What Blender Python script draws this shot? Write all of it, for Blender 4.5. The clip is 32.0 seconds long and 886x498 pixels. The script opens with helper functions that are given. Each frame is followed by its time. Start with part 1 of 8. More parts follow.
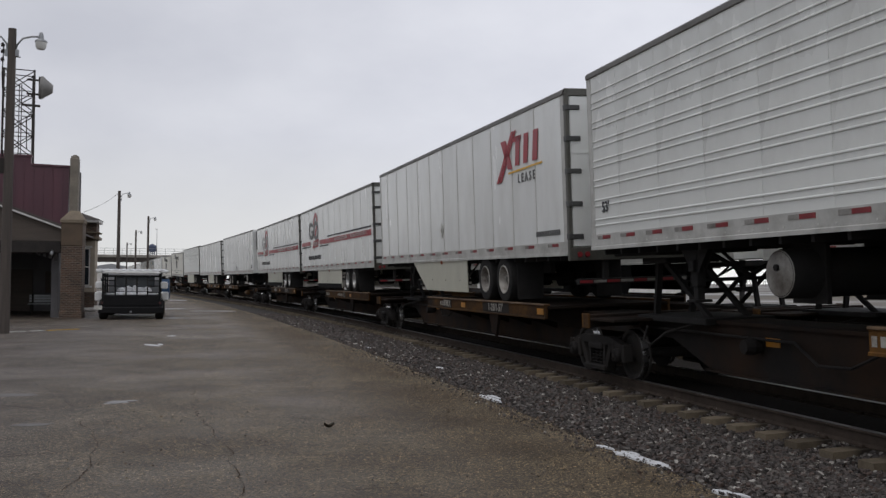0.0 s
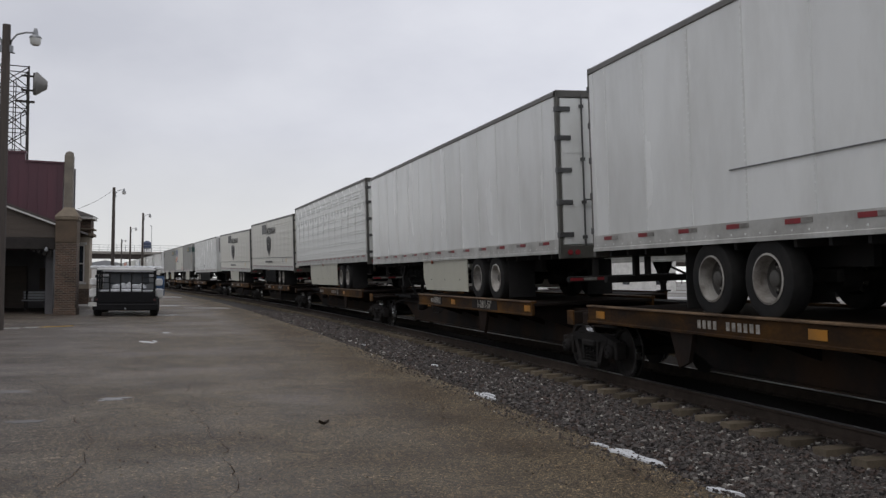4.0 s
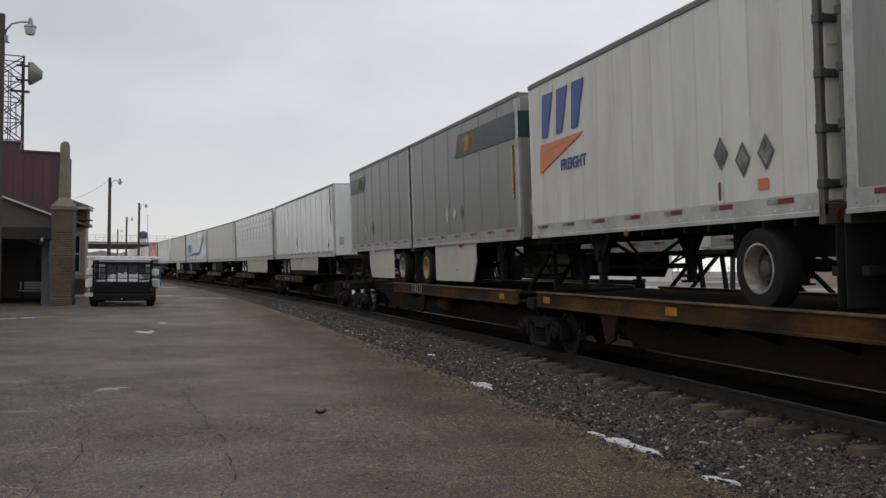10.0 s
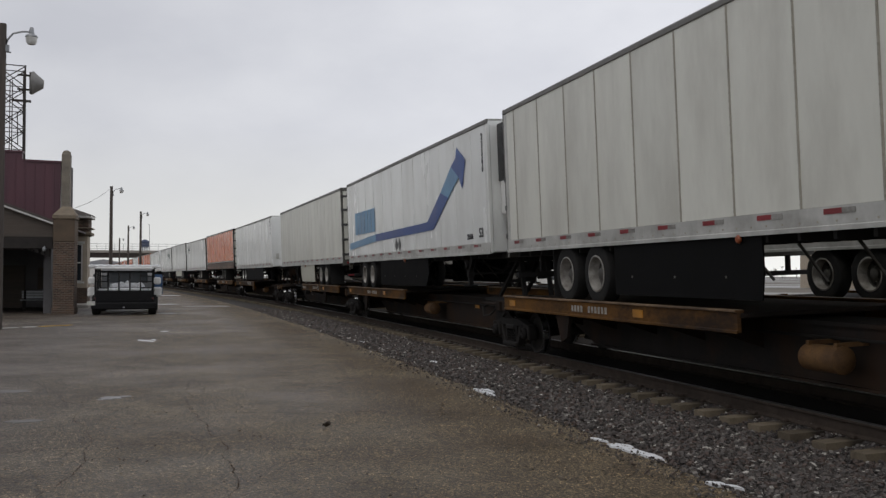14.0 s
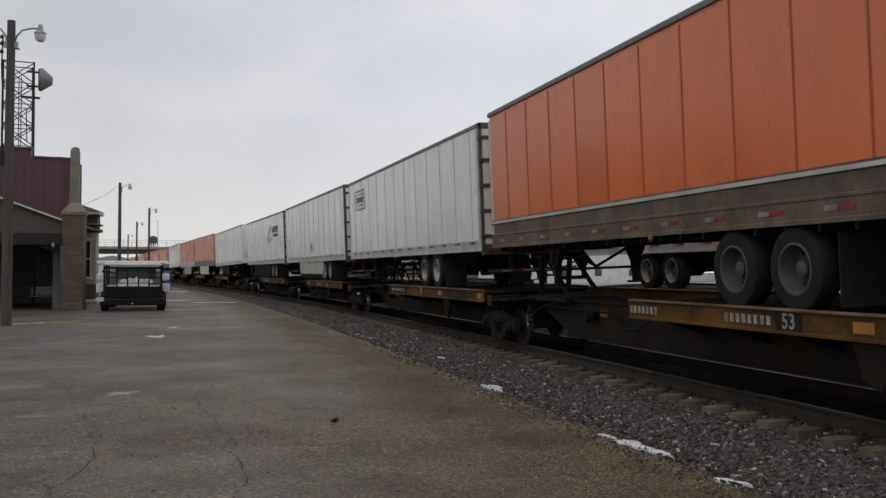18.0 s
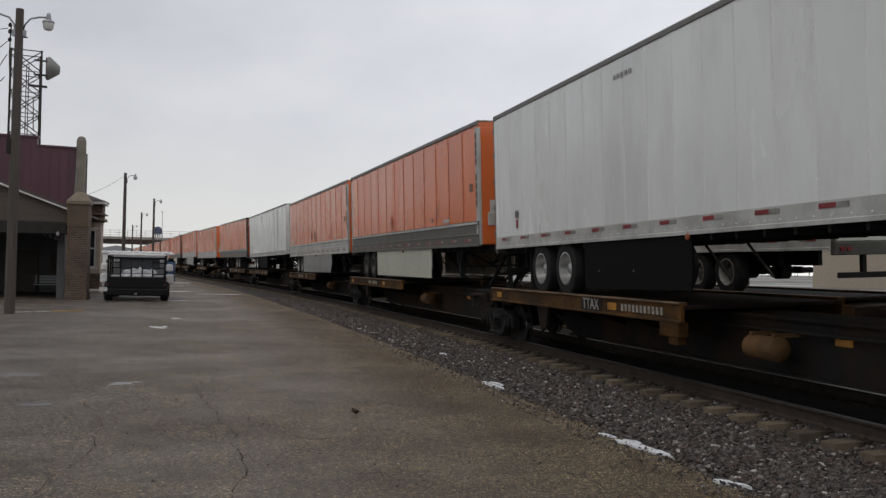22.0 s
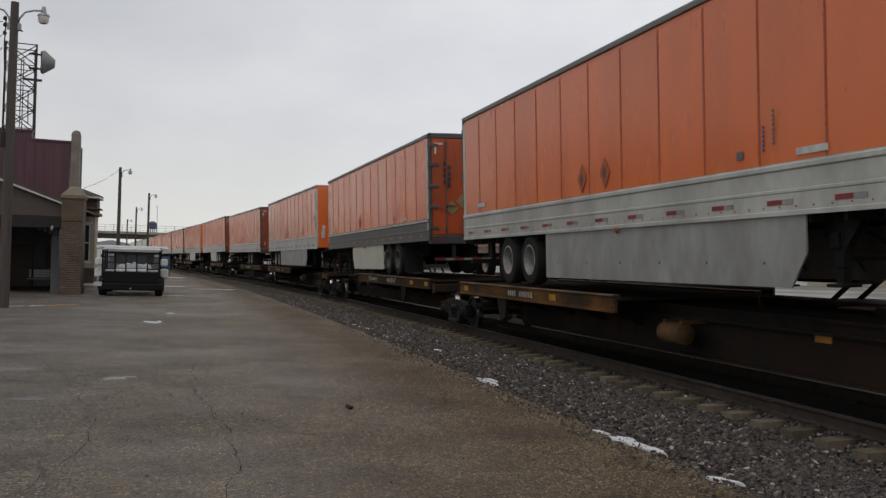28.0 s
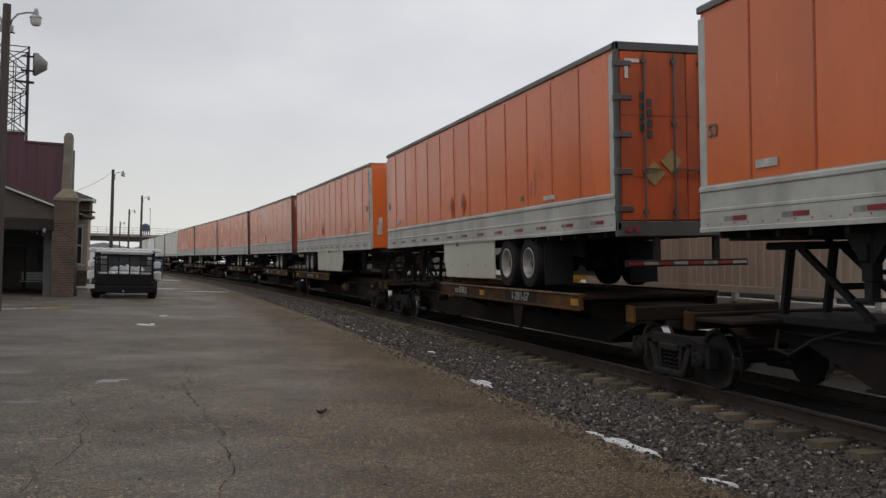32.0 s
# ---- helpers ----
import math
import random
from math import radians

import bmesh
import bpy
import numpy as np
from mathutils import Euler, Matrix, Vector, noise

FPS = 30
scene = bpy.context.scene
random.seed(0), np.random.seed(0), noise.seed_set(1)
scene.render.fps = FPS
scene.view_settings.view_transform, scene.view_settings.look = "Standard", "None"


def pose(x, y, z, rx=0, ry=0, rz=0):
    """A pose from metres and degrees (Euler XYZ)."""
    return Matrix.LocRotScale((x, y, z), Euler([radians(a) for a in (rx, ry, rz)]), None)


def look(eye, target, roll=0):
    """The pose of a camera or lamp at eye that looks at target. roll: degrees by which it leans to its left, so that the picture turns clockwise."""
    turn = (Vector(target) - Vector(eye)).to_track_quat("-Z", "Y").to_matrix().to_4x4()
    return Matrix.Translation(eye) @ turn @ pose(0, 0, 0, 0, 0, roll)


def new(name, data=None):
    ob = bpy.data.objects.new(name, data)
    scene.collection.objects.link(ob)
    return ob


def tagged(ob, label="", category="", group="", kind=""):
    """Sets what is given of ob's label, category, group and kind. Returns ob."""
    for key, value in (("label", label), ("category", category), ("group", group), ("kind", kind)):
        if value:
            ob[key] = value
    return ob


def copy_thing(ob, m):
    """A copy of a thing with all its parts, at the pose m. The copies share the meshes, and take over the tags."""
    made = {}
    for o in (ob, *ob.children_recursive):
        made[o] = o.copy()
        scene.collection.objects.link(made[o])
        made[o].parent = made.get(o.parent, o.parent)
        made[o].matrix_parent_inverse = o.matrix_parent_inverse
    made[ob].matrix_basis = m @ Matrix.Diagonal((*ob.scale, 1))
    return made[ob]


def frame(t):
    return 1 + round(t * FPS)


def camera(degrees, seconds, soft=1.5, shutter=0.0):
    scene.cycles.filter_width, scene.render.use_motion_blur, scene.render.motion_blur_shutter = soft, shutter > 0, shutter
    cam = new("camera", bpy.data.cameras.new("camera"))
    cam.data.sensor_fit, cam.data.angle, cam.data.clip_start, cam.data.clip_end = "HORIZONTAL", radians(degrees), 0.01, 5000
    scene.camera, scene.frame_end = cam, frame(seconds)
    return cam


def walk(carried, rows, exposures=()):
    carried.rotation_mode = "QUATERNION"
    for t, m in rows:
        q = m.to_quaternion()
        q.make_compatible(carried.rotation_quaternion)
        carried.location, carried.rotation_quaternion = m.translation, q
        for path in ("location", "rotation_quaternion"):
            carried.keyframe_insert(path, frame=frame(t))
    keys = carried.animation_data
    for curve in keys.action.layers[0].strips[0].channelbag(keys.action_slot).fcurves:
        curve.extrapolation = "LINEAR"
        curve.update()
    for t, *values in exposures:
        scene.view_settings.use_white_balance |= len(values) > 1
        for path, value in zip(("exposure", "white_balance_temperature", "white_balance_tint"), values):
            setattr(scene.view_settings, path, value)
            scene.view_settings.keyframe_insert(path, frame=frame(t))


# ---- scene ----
import itertools
from collections import defaultdict

# seconds, heading right of the track's tangent, pitch up, roll (degrees)
PATH = [
    (0, 14.3, 1.99, 0.39),
    (0.5, 14.28, 1.93, 0.34),
    (1, 14.09, 1.98, 0.38),
    (1.5, 14.17, 2.01, 0.45),
    (2, 14.25, 1.92, 0.55),
    (2.5, 14.4, 1.74, 0.55),
    (3, 14.63, 1.72, 0.53),
    (3.5, 14.61, 1.78, 0.54),
    (5.5, 14.6, 1.86, 0.3),
    (6, 14.68, 1.81, 0.28),
    (6.5, 14.74, 1.77, 0.21),
    (7, 14.78, 1.66, 0.3),
    (7.5, 14.79, 1.54, 0.3),
    (8, 14.83, 1.37, 0.41),
    (8.5, 14.89, 1.33, 0.47),
    (9, 14.84, 1.34, 0.49),
    (9.5, 14.74, 1.27, 0.47),
    (10, 14.81, 1.22, 0.45),
    (10.5, 14.87, 1.22, 0.45),
    (11, 14.78, 1.17, 0.46),
    (11.5, 14.78, 1.19, 0.54),
    (12, 14.77, 1.32, 0.59),
    (12.5, 14.78, 1.37, 0.44),
    (13, 14.91, 1.34, 0.22),
    (13.5, 14.77, 1.51, -0.02),
    (14, 14.71, 1.62, 0.09),
    (14.5, 14.72, 1.55, 0.21),
    (16.5, 14.81, 1.48, 0.28),
    (17, 14.63, 1.27, 0.43),
    (17.5, 14.39, 1.41, 0.28),
    (18, 14.24, 1.39, 0.1),
    (18.5, 14.47, 1.03, 0.18),
    (19, 14.49, 1.05, 0.32),
    (19.5, 14.17, 1.01, 0.59),
    (20, 14.19, 1, 0.8),
    (20.5, 14.12, 1.16, 1.21),
    (21, 14.09, 1.25, 1.37),
    (21.5, 14.18, 1.19, 1.4),
    (22, 14.01, 1.15, 1.17),
    (22.5, 13.95, 1.2, 1.19),
    (23, 13.9, 1.21, 1.25),
    (23.5, 13.88, 1.35, 1.35),
    (24, 14.06, 1.4, 1.27),
    (24.5, 14.17, 1.42, 1.18),
    (25, 14.16, 1.3, 1.32),
    (25.5, 14.18, 1.19, 1.39),
    (27.5, 14.24, 0.92, 1.43),
    (28, 14.31, 0.93, 1.47),
    (28.5, 14.33, 0.98, 1.53),
    (29, 14.45, 1, 1.41),
    (29.5, 14.45, 1.03, 1.45),
    (30, 14.45, 1.09, 1.44),
    (30.5, 14.49, 1.09, 1.35),
    (31, 14.59, 1.09, 1.37),
    (31.5, 14.68, 1.08, 1.33),
    (32, 14.7, 1.06, 1.38),
]
EYE = (0.0, 0.0, 1.617)


def aim(yaw, pitch, roll):
    y, p = radians(yaw), radians(pitch)
    way = Vector((math.sin(y) * math.cos(p), math.cos(y) * math.cos(p), math.sin(p)))
    return look(EYE, Vector(EYE) + way, roll)


cam = camera(50.53, 32.0, soft=1.4)
walk(cam, [(t, aim(y, p, r)) for t, y, p, r in PATH], exposures=[(0.0, 0.0, 6500, 10), (3.0, 0.0, 6500, 10), (10.0, 0.0, 6600, 9), (22.0, 0.0, 6650, 8), (28.0, 0.0, 6720, 7), (32.0, 0.0, 6720, 7)])

# ---- light: overcast sky, the sun a soft patch behind the clouds ----
SUN_EL, SUN_ROT = radians(60), radians(218)
world = bpy.data.worlds.new("overcast")
scene.world = world
world.use_nodes = True
wn, wl = world.node_tree.nodes, world.node_tree.links
wn.clear()
w_out = wn.new("ShaderNodeOutputWorld")
w_bg = wn.new("ShaderNodeBackground")
w_sky = wn.new("ShaderNodeTexSky")
w_sky.sky_type, w_sky.sun_disc = "NISHITA", False
w_sky.sun_elevation, w_sky.sun_rotation = SUN_EL, SUN_ROT
w_sky.air_density, w_sky.dust_density = 1.0, 3.0
w_tc = wn.new("ShaderNodeTexCoord")
w_sep = wn.new("ShaderNodeSeparateXYZ")
wl.new(w_tc.outputs["Generated"], w_sep.inputs[0])
w_map = wn.new("ShaderNodeMapping")
w_map.inputs["Scale"].default_value = (1.0, 1.0, 2.0)
wl.new(w_tc.outputs["Generated"], w_map.inputs[0])
w_noise = wn.new("ShaderNodeTexNoise")
w_noise.inputs["Scale"].default_value, w_noise.inputs["Detail"].default_value = 4.0, 7.0
w_noise.inputs["Roughness"].default_value = 0.52
wl.new(w_map.outputs[0], w_noise.inputs["Vector"])
w_ramp = wn.new("ShaderNodeValToRGB")
w_ramp.color_ramp.elements[0].position, w_ramp.color_ramp.elements[0].color = 0.34, (0.648, 0.660, 0.728, 1)
w_ramp.color_ramp.elements[1].position, w_ramp.color_ramp.elements[1].color = 0.66, (0.765, 0.775, 0.835, 1)
wl.new(w_noise.outputs["Fac"], w_ramp.inputs[0])
w_lowf = wn.new("ShaderNodeMapRange")
w_lowf.inputs["From Min"].default_value, w_lowf.inputs["From Max"].default_value = 0.0, 0.15
w_lowf.inputs["To Min"].default_value, w_lowf.inputs["To Max"].default_value = 0.95, 0.0
wl.new(w_sep.outputs["Z"], w_lowf.inputs["Value"])
w_mixlow = wn.new("ShaderNodeMix")
w_mixlow.data_type = "RGBA"
wl.new(w_lowf.outputs["Result"], w_mixlow.inputs[0])
w_mixlow.inputs[7].default_value = (0.87, 0.875, 0.86, 1)
w_scale = wn.new("ShaderNodeVectorMath")
w_scale.operation = "SCALE"
wl.new(w_sky.outputs[0], w_scale.inputs[0])
w_scale.inputs["Scale"].default_value = 0.10
w_mix = wn.new("ShaderNodeMix")
w_mix.data_type = "RGBA"
w_mix.inputs[0].default_value = 0.92           # cloud cover over the clear sky
wl.new(w_scale.outputs[0], w_mix.inputs[6])
w_west = wn.new("ShaderNodeMapRange")          # thicker cloud towards the west
w_west.inputs["From Min"].default_value, w_west.inputs["From Max"].default_value = -0.25, 0.6
w_west.inputs["To Min"].default_value, w_west.inputs["To Max"].default_value = 0.84, 1.17
wl.new(w_sep.outputs["X"], w_west.inputs["Value"])
w_tone = wn.new("ShaderNodeVectorMath")
w_tone.operation = "SCALE"
wl.new(w_mixlow.outputs[2], w_tone.inputs[0])
wl.new(w_ramp.outputs["Color"], w_mixlow.inputs[6])
wl.new(w_west.outputs["Result"], w_tone.inputs["Scale"])
wl.new(w_tone.outputs[0], w_mix.inputs[7])
wl.new(w_mix.outputs[2], w_bg.inputs["Color"])
w_bg.inputs["Strength"].default_value = 1.0
wl.new(w_bg.outputs[0], w_out.inputs[0])

sun = new("sun", bpy.data.lights.new("sun", "SUN"))
sun.data.energy, sun.data.angle, sun.data.color = 0.6, radians(35), (1.0, 0.97, 0.93)
sun.matrix_world = look((-22, -28, 62), (0, 0, 0))

# ---- materials ----


def surf(name, c1, c2=None, scale=3.0, rough=0.6, metal=0.0, bump=0.0, bscale=None, stretch=(1, 1, 1), fine=0.25,
         dirt=None, damt=0.0, dscale=0.8, vary=0.0, spec=0.5, drough=0.0, coat=0.0):
    """A procedural surface: two scales of colour change, optional dirt with a shape of its own, bump, and change from object to object."""
    m = bpy.data.materials.new(name)
    m.use_nodes = True
    n, l = m.node_tree.nodes, m.node_tree.links
    b = n["Principled BSDF"]
    c2 = c2 or tuple(0.8 * v for v in c1)
    tc, mp = n.new("ShaderNodeTexCoord"), n.new("ShaderNodeMapping")
    mp.inputs["Scale"].default_value = stretch
    l.new(tc.outputs["Object"], mp.inputs[0])
    if vary:
        oi = n.new("ShaderNodeObjectInfo")
        mul = n.new("ShaderNodeMath")
        mul.operation, mul.inputs[1].default_value = "MULTIPLY", 37.0
        l.new(oi.outputs["Random"], mul.inputs[0])
        cx_ = n.new("ShaderNodeCombineXYZ")
        for i in range(3):
            l.new(mul.outputs[0], cx_.inputs[i])
        l.new(cx_.outputs[0], mp.inputs["Location"])
    big, small = n.new("ShaderNodeTexNoise"), n.new("ShaderNodeTexNoise")
    big.inputs["Scale"].default_value, big.inputs["Detail"].default_value = scale, 5.0
    small.inputs["Scale"].default_value, small.inputs["Detail"].default_value = scale * 14, 3.0
    for q in (big, small):
        l.new(mp.outputs[0], q.inputs["Vector"])
    add = n.new("ShaderNodeMix")
    add.data_type, add.inputs[0].default_value = "FLOAT", fine
    l.new(big.outputs["Fac"], add.inputs[2])
    l.new(small.outputs["Fac"], add.inputs[3])
    ramp = n.new("ShaderNodeValToRGB")
    e = ramp.color_ramp.elements
    e[0].position, e[0].color = 0.34, (*c2, 1)
    e[1].position, e[1].color = 0.64, (*c1, 1)
    l.new(add.outputs[0], ramp.inputs[0])
    col = ramp.outputs[0]
    if dirt:
        dn, dr = n.new("ShaderNodeTexNoise"), n.new("ShaderNodeValToRGB")
        dn.inputs["Scale"].default_value, dn.inputs["Detail"].default_value = dscale, 7.0
        dn.inputs["Roughness"].default_value = 0.62
        l.new(mp.outputs[0], dn.inputs["Vector"])
        dr.color_ramp.elements[0].position, dr.color_ramp.elements[0].color = 0.44, (0, 0, 0, 1)
        dr.color_ramp.elements[1].position, dr.color_ramp.elements[1].color = 0.70, (damt, damt, damt, 1)
        l.new(dn.outputs["Fac"], dr.inputs[0])
        mx = n.new("ShaderNodeMix")
        mx.data_type = "RGBA"
        l.new(dr.outputs[0], mx.inputs[0])
        l.new(col, mx.inputs[6])
        mx.inputs[7].default_value = (*dirt, 1)
        col = mx.outputs[2]
    if vary:
        hsv, mr = n.new("ShaderNodeHueSaturation"), n.new("ShaderNodeMapRange")
        mr.inputs["To Min"].default_value, mr.inputs["To Max"].default_value = 1 - vary, 1 + vary * 0.6
        l.new(oi.outputs["Random"], mr.inputs["Value"])
        l.new(mr.outputs[0], hsv.inputs["Value"])
        l.new(col, hsv.inputs["Color"])
        col = hsv.outputs[0]
    l.new(col, b.inputs["Base Color"])
    rr = n.new("ShaderNodeMapRange")
    rr.inputs["To Min"].default_value, rr.inputs["To Max"].default_value = max(rough - 0.12 - drough, 0.04), min(rough + 0.12, 1)
    l.new(big.outputs["Fac"], rr.inputs["Value"])
    l.new(rr.outputs[0], b.inputs["Roughness"])
    b.inputs["Metallic"].default_value = metal
    b.inputs["Specular IOR Level"].default_value = spec
    b.inputs["Coat Weight"].default_value = coat
    if bump:
        bn, bp = n.new("ShaderNodeTexNoise"), n.new("ShaderNodeBump")
        bn.inputs["Scale"].default_value, bn.inputs["Detail"].default_value = bscale or scale * 10, 4.0
        l.new(mp.outputs[0], bn.inputs["Vector"])
        bp.inputs["Strength"].default_value, bp.inputs["Distance"].default_value = bump, 0.02
        l.new(bn.outputs["Fac"], bp.inputs["Height"])
        l.new(bp.outputs[0], b.inputs["Normal"])
    return m


GRIME = (0.16, 0.15, 0.135)
VS = (1.6, 1.6, 0.22)      # streaks that run down
M = {}
M["white"] = surf("white_trailer_paint", (0.775, 0.790, 0.775), (0.72, 0.735, 0.72), 0.6, 0.24, dirt=(0.34, 0.33, 0.29), damt=0.28, dscale=0.7, stretch=(1.2, 1.2, 0.45), vary=0.04, fine=0.12)
M["offwhite"] = surf("aged_white_paint", (0.70, 0.70, 0.635), (0.63, 0.63, 0.57), 0.6, 0.36, dirt=(0.33, 0.31, 0.27), damt=0.42, dscale=0.8, stretch=(1.2, 1.2, 0.4), vary=0.04)
M["cream"] = surf("cream_ribbed_skin", (0.70, 0.69, 0.615), (0.60, 0.59, 0.525), 0.6, 0.36, dirt=(0.24, 0.22, 0.18), damt=0.35, dscale=1.0, stretch=(1.1, 1.1, 0.6))
M["ribwhite"] = surf("white_ribbed_skin", (0.735, 0.75, 0.725), (0.66, 0.675, 0.65), 0.5, 0.30, dirt=(0.30, 0.29, 0.26), damt=0.3, dscale=0.9, stretch=(1.1, 1.1, 0.6), fine=0.12)
M["orange"] = surf("orange_trailer_paint", (0.72, 0.162, 0.040), (0.64, 0.142, 0.035), 0.6, 0.26, dirt=(0.40, 0.10, 0.04), damt=0.35, dscale=0.7, stretch=(1.2, 1.2, 0.4), vary=0.05, fine=0.1)
M["grey"] = surf("grey_bare_trailer_skin", (0.30, 0.30, 0.28), (0.225, 0.225, 0.21), 0.9, 0.38, metal=0.25, dirt=(0.12, 0.12, 0.11), damt=0.4, dscale=1.3, stretch=VS)
M["alu"] = surf("dull_aluminium_rail", (0.58, 0.58, 0.56), (0.42, 0.42, 0.40), 2.0, 0.42, metal=0.55, dirt=(0.13, 0.12, 0.11), damt=0.6, dscale=2.0)
M["alu_dark"] = surf("dirty_aluminium_band", (0.125, 0.122, 0.105), (0.08, 0.078, 0.068), 1.2, 0.5, metal=0.2, dirt=(0.07, 0.065, 0.06), damt=0.7, dscale=1.6)
M["alu_band"] = surf("pale_aluminium_band", (0.56, 0.56, 0.525), (0.44, 0.44, 0.41), 0.9, 0.42, metal=0.3, dirt=(0.16, 0.15, 0.13), damt=0.5, dscale=1.2, stretch=(1, 1, 0.6))
M["skirt"] = surf("white_side_skirt", (0.52, 0.515, 0.43), (0.46, 0.455, 0.375), 0.35, 0.4, dirt=(0.26, 0.25, 0.21), damt=0.4, dscale=0.7, stretch=(1, 1, 0.8), vary=0.06, fine=0.1)
M["skirt_dirty"] = surf("dirty_pale_skirt", (0.40, 0.40, 0.38), (0.27, 0.27, 0.255), 0.5, 0.42, metal=0.15, dirt=(0.13, 0.125, 0.11), damt=0.75, dscale=0.8, stretch=(1, 1, 0.5), fine=0.15)
M["skirt_dark"] = surf("black_side_skirt", (0.010, 0.010, 0.0105), (0.007, 0.007, 0.007), 1.5, 0.7, spec=0.04)
M["skirt_grey"] = surf("grey_side_skirt", (0.33, 0.33, 0.32), (0.24, 0.24, 0.23), 1.1, 0.4, metal=0.4, dirt=(0.08, 0.08, 0.07), damt=0.5)
M["black"] = surf("black_chassis_steel", (0.032, 0.031, 0.031), (0.022, 0.022, 0.022), 3.0, 0.75, dirt=(0.036, 0.031, 0.027), damt=0.4, bump=0.1, spec=0.07)
M["rubber"] = surf("tyre_rubber", (0.024, 0.024, 0.024), (0.016, 0.016, 0.016), 6.0, 0.8, dirt=(0.035, 0.032, 0.028), damt=0.4, dscale=3, bump=0.15, spec=0.12)
M["rim_white"] = surf("white_steel_rim", (0.46, 0.445, 0.41), (0.24, 0.225, 0.20), 4.0, 0.5, dirt=(0.07, 0.052, 0.04), damt=0.9, dscale=3, vary=0.35)
M["rim_dull"] = surf("dull_dirty_rim", (0.13, 0.125, 0.115), (0.07, 0.066, 0.06), 4.0, 0.6, metal=0.2, dirt=(0.03, 0.025, 0.02), damt=0.6, dscale=4, spec=0.3)
M["rim_alu"] = surf("polished_alloy_rim", (0.56, 0.56, 0.55), (0.38, 0.38, 0.37), 4.0, 0.38, metal=0.8, dirt=(0.07, 0.06, 0.05), damt=0.6, dscale=3)
M["rim_yellow"] = surf("yellow_steel_rim", (0.55, 0.38, 0.12), (0.42, 0.28, 0.09), 4.0, 0.5, dirt=(0.1, 0.08, 0.06), damt=0.5)
# lip worn to tan; skylight along the edge is put into its colour too
M["lip"] = surf("worn_tan_skylit_lip", (0.20, 0.13, 0.075), (0.075, 0.045, 0.026), 2.0, 0.6, dirt=(0.03, 0.019, 0.012), damt=0.9, dscale=1.4, spec=0.3)
M["stencil_black"] = surf("black_stencil_panel", (0.021, 0.019, 0.017), (0.013, 0.011, 0.010), 3.0, 0.7, spec=0.15)
M["ttyellow"] = surf("rusted_yellow_railcar_paint", (0.145, 0.068, 0.016), (0.026, 0.015, 0.010), 0.75, 0.75, dirt=(0.015, 0.012, 0.010), damt=1.0, dscale=0.55, bump=0.1, vary=0.4, spec=0.12, stretch=(1, 1, 2.2))
M["brightyellow"] = surf("yellow_reflective_plate", (0.50, 0.22, 0.016), (0.36, 0.15, 0.014), 3, 0.5, dirt=(0.07, 0.04, 0.018), damt=0.8)
M["whiterail"] = surf("white_riveted_rail", (0.50, 0.50, 0.475), (0.40, 0.40, 0.38), 1.2, 0.45, dirt=(0.16, 0.15, 0.13), damt=0.6, dscale=1.6)
M["rustband"] = surf("rust_stained_band", (0.17, 0.125, 0.09), (0.075, 0.05, 0.035), 1.4, 0.65, dirt=(0.045, 0.028, 0.018), damt=0.9, dscale=1.1)
M["rust"] = surf("rusty_brown_railcar_steel", (0.032, 0.021, 0.016), (0.019, 0.015, 0.013), 1.6, 0.85, dirt=(0.014, 0.013, 0.012), damt=0.85, dscale=1.3, bump=0.2, vary=0.25, spec=0.07)
M["sill"] = surf("grimy_center_sill", (0.028, 0.025, 0.024), (0.019, 0.018, 0.017), 1.5, 0.85, dirt=(0.058, 0.032, 0.018), damt=0.7, dscale=0.6, bump=0.15, vary=0.2, spec=0.05)
M["truckiron"] = surf("grimy_cast_iron", (0.026, 0.024, 0.023), (0.015, 0.014, 0.0135), 4.0, 0.75, dirt=(0.04, 0.033, 0.027), damt=0.4, bump=0.2, spec=0.1)
M["wheelsteel"] = surf("worn_wheel_steel", (0.028, 0.025, 0.023), (0.017, 0.016, 0.015), 4.0, 0.7, bump=0.1, spec=0.12)
M["tread"] = surf("bright_wheel_tread", (0.42, 0.42, 0.42), (0.32, 0.32, 0.32), 4.0, 0.26, metal=1.0)
M["airtank"] = surf("rusty_air_tank", (0.21, 0.115, 0.045), (0.085, 0.045, 0.022), 3.0, 0.7, dirt=(0.03, 0.02, 0.012), damt=0.6, spec=0.2)
M["red"] = surf("red_reflector", (0.24, 0.018, 0.024), (0.16, 0.014, 0.018), 5, 0.4)
M["redlogo"] = surf("red_vinyl", (0.33, 0.016, 0.028), (0.28, 0.014, 0.024), 2, 0.4)
M["whitemark"] = surf("white_vinyl", (0.60, 0.60, 0.56), (0.42, 0.42, 0.39), 6, 0.5, dirt=GRIME, damt=0.5, dscale=5)
M["dulltape"] = surf("grimy_white_tape", (0.34, 0.33, 0.31), (0.17, 0.165, 0.15), 5, 0.5, dirt=(0.08, 0.07, 0.06), damt=0.8, dscale=3)
M["darkmark"] = surf("black_vinyl", (0.035, 0.035, 0.04), (0.025, 0.025, 0.03), 5, 0.5)
M["greymark"] = surf("grey_vinyl", (0.13, 0.13, 0.128), (0.085, 0.085, 0.084), 4, 0.5)
M["palegrey"] = surf("light_grey_vinyl", (0.30, 0.29, 0.28), (0.22, 0.215, 0.21), 4, 0.45)
M["bluemark"] = surf("blue_vinyl", (0.03, 0.08, 0.27), (0.02, 0.05, 0.20), 2, 0.4)
M["skymark"] = surf("pale_blue_vinyl", (0.16, 0.33, 0.50), (0.08, 0.20, 0.36), 1, 0.4)
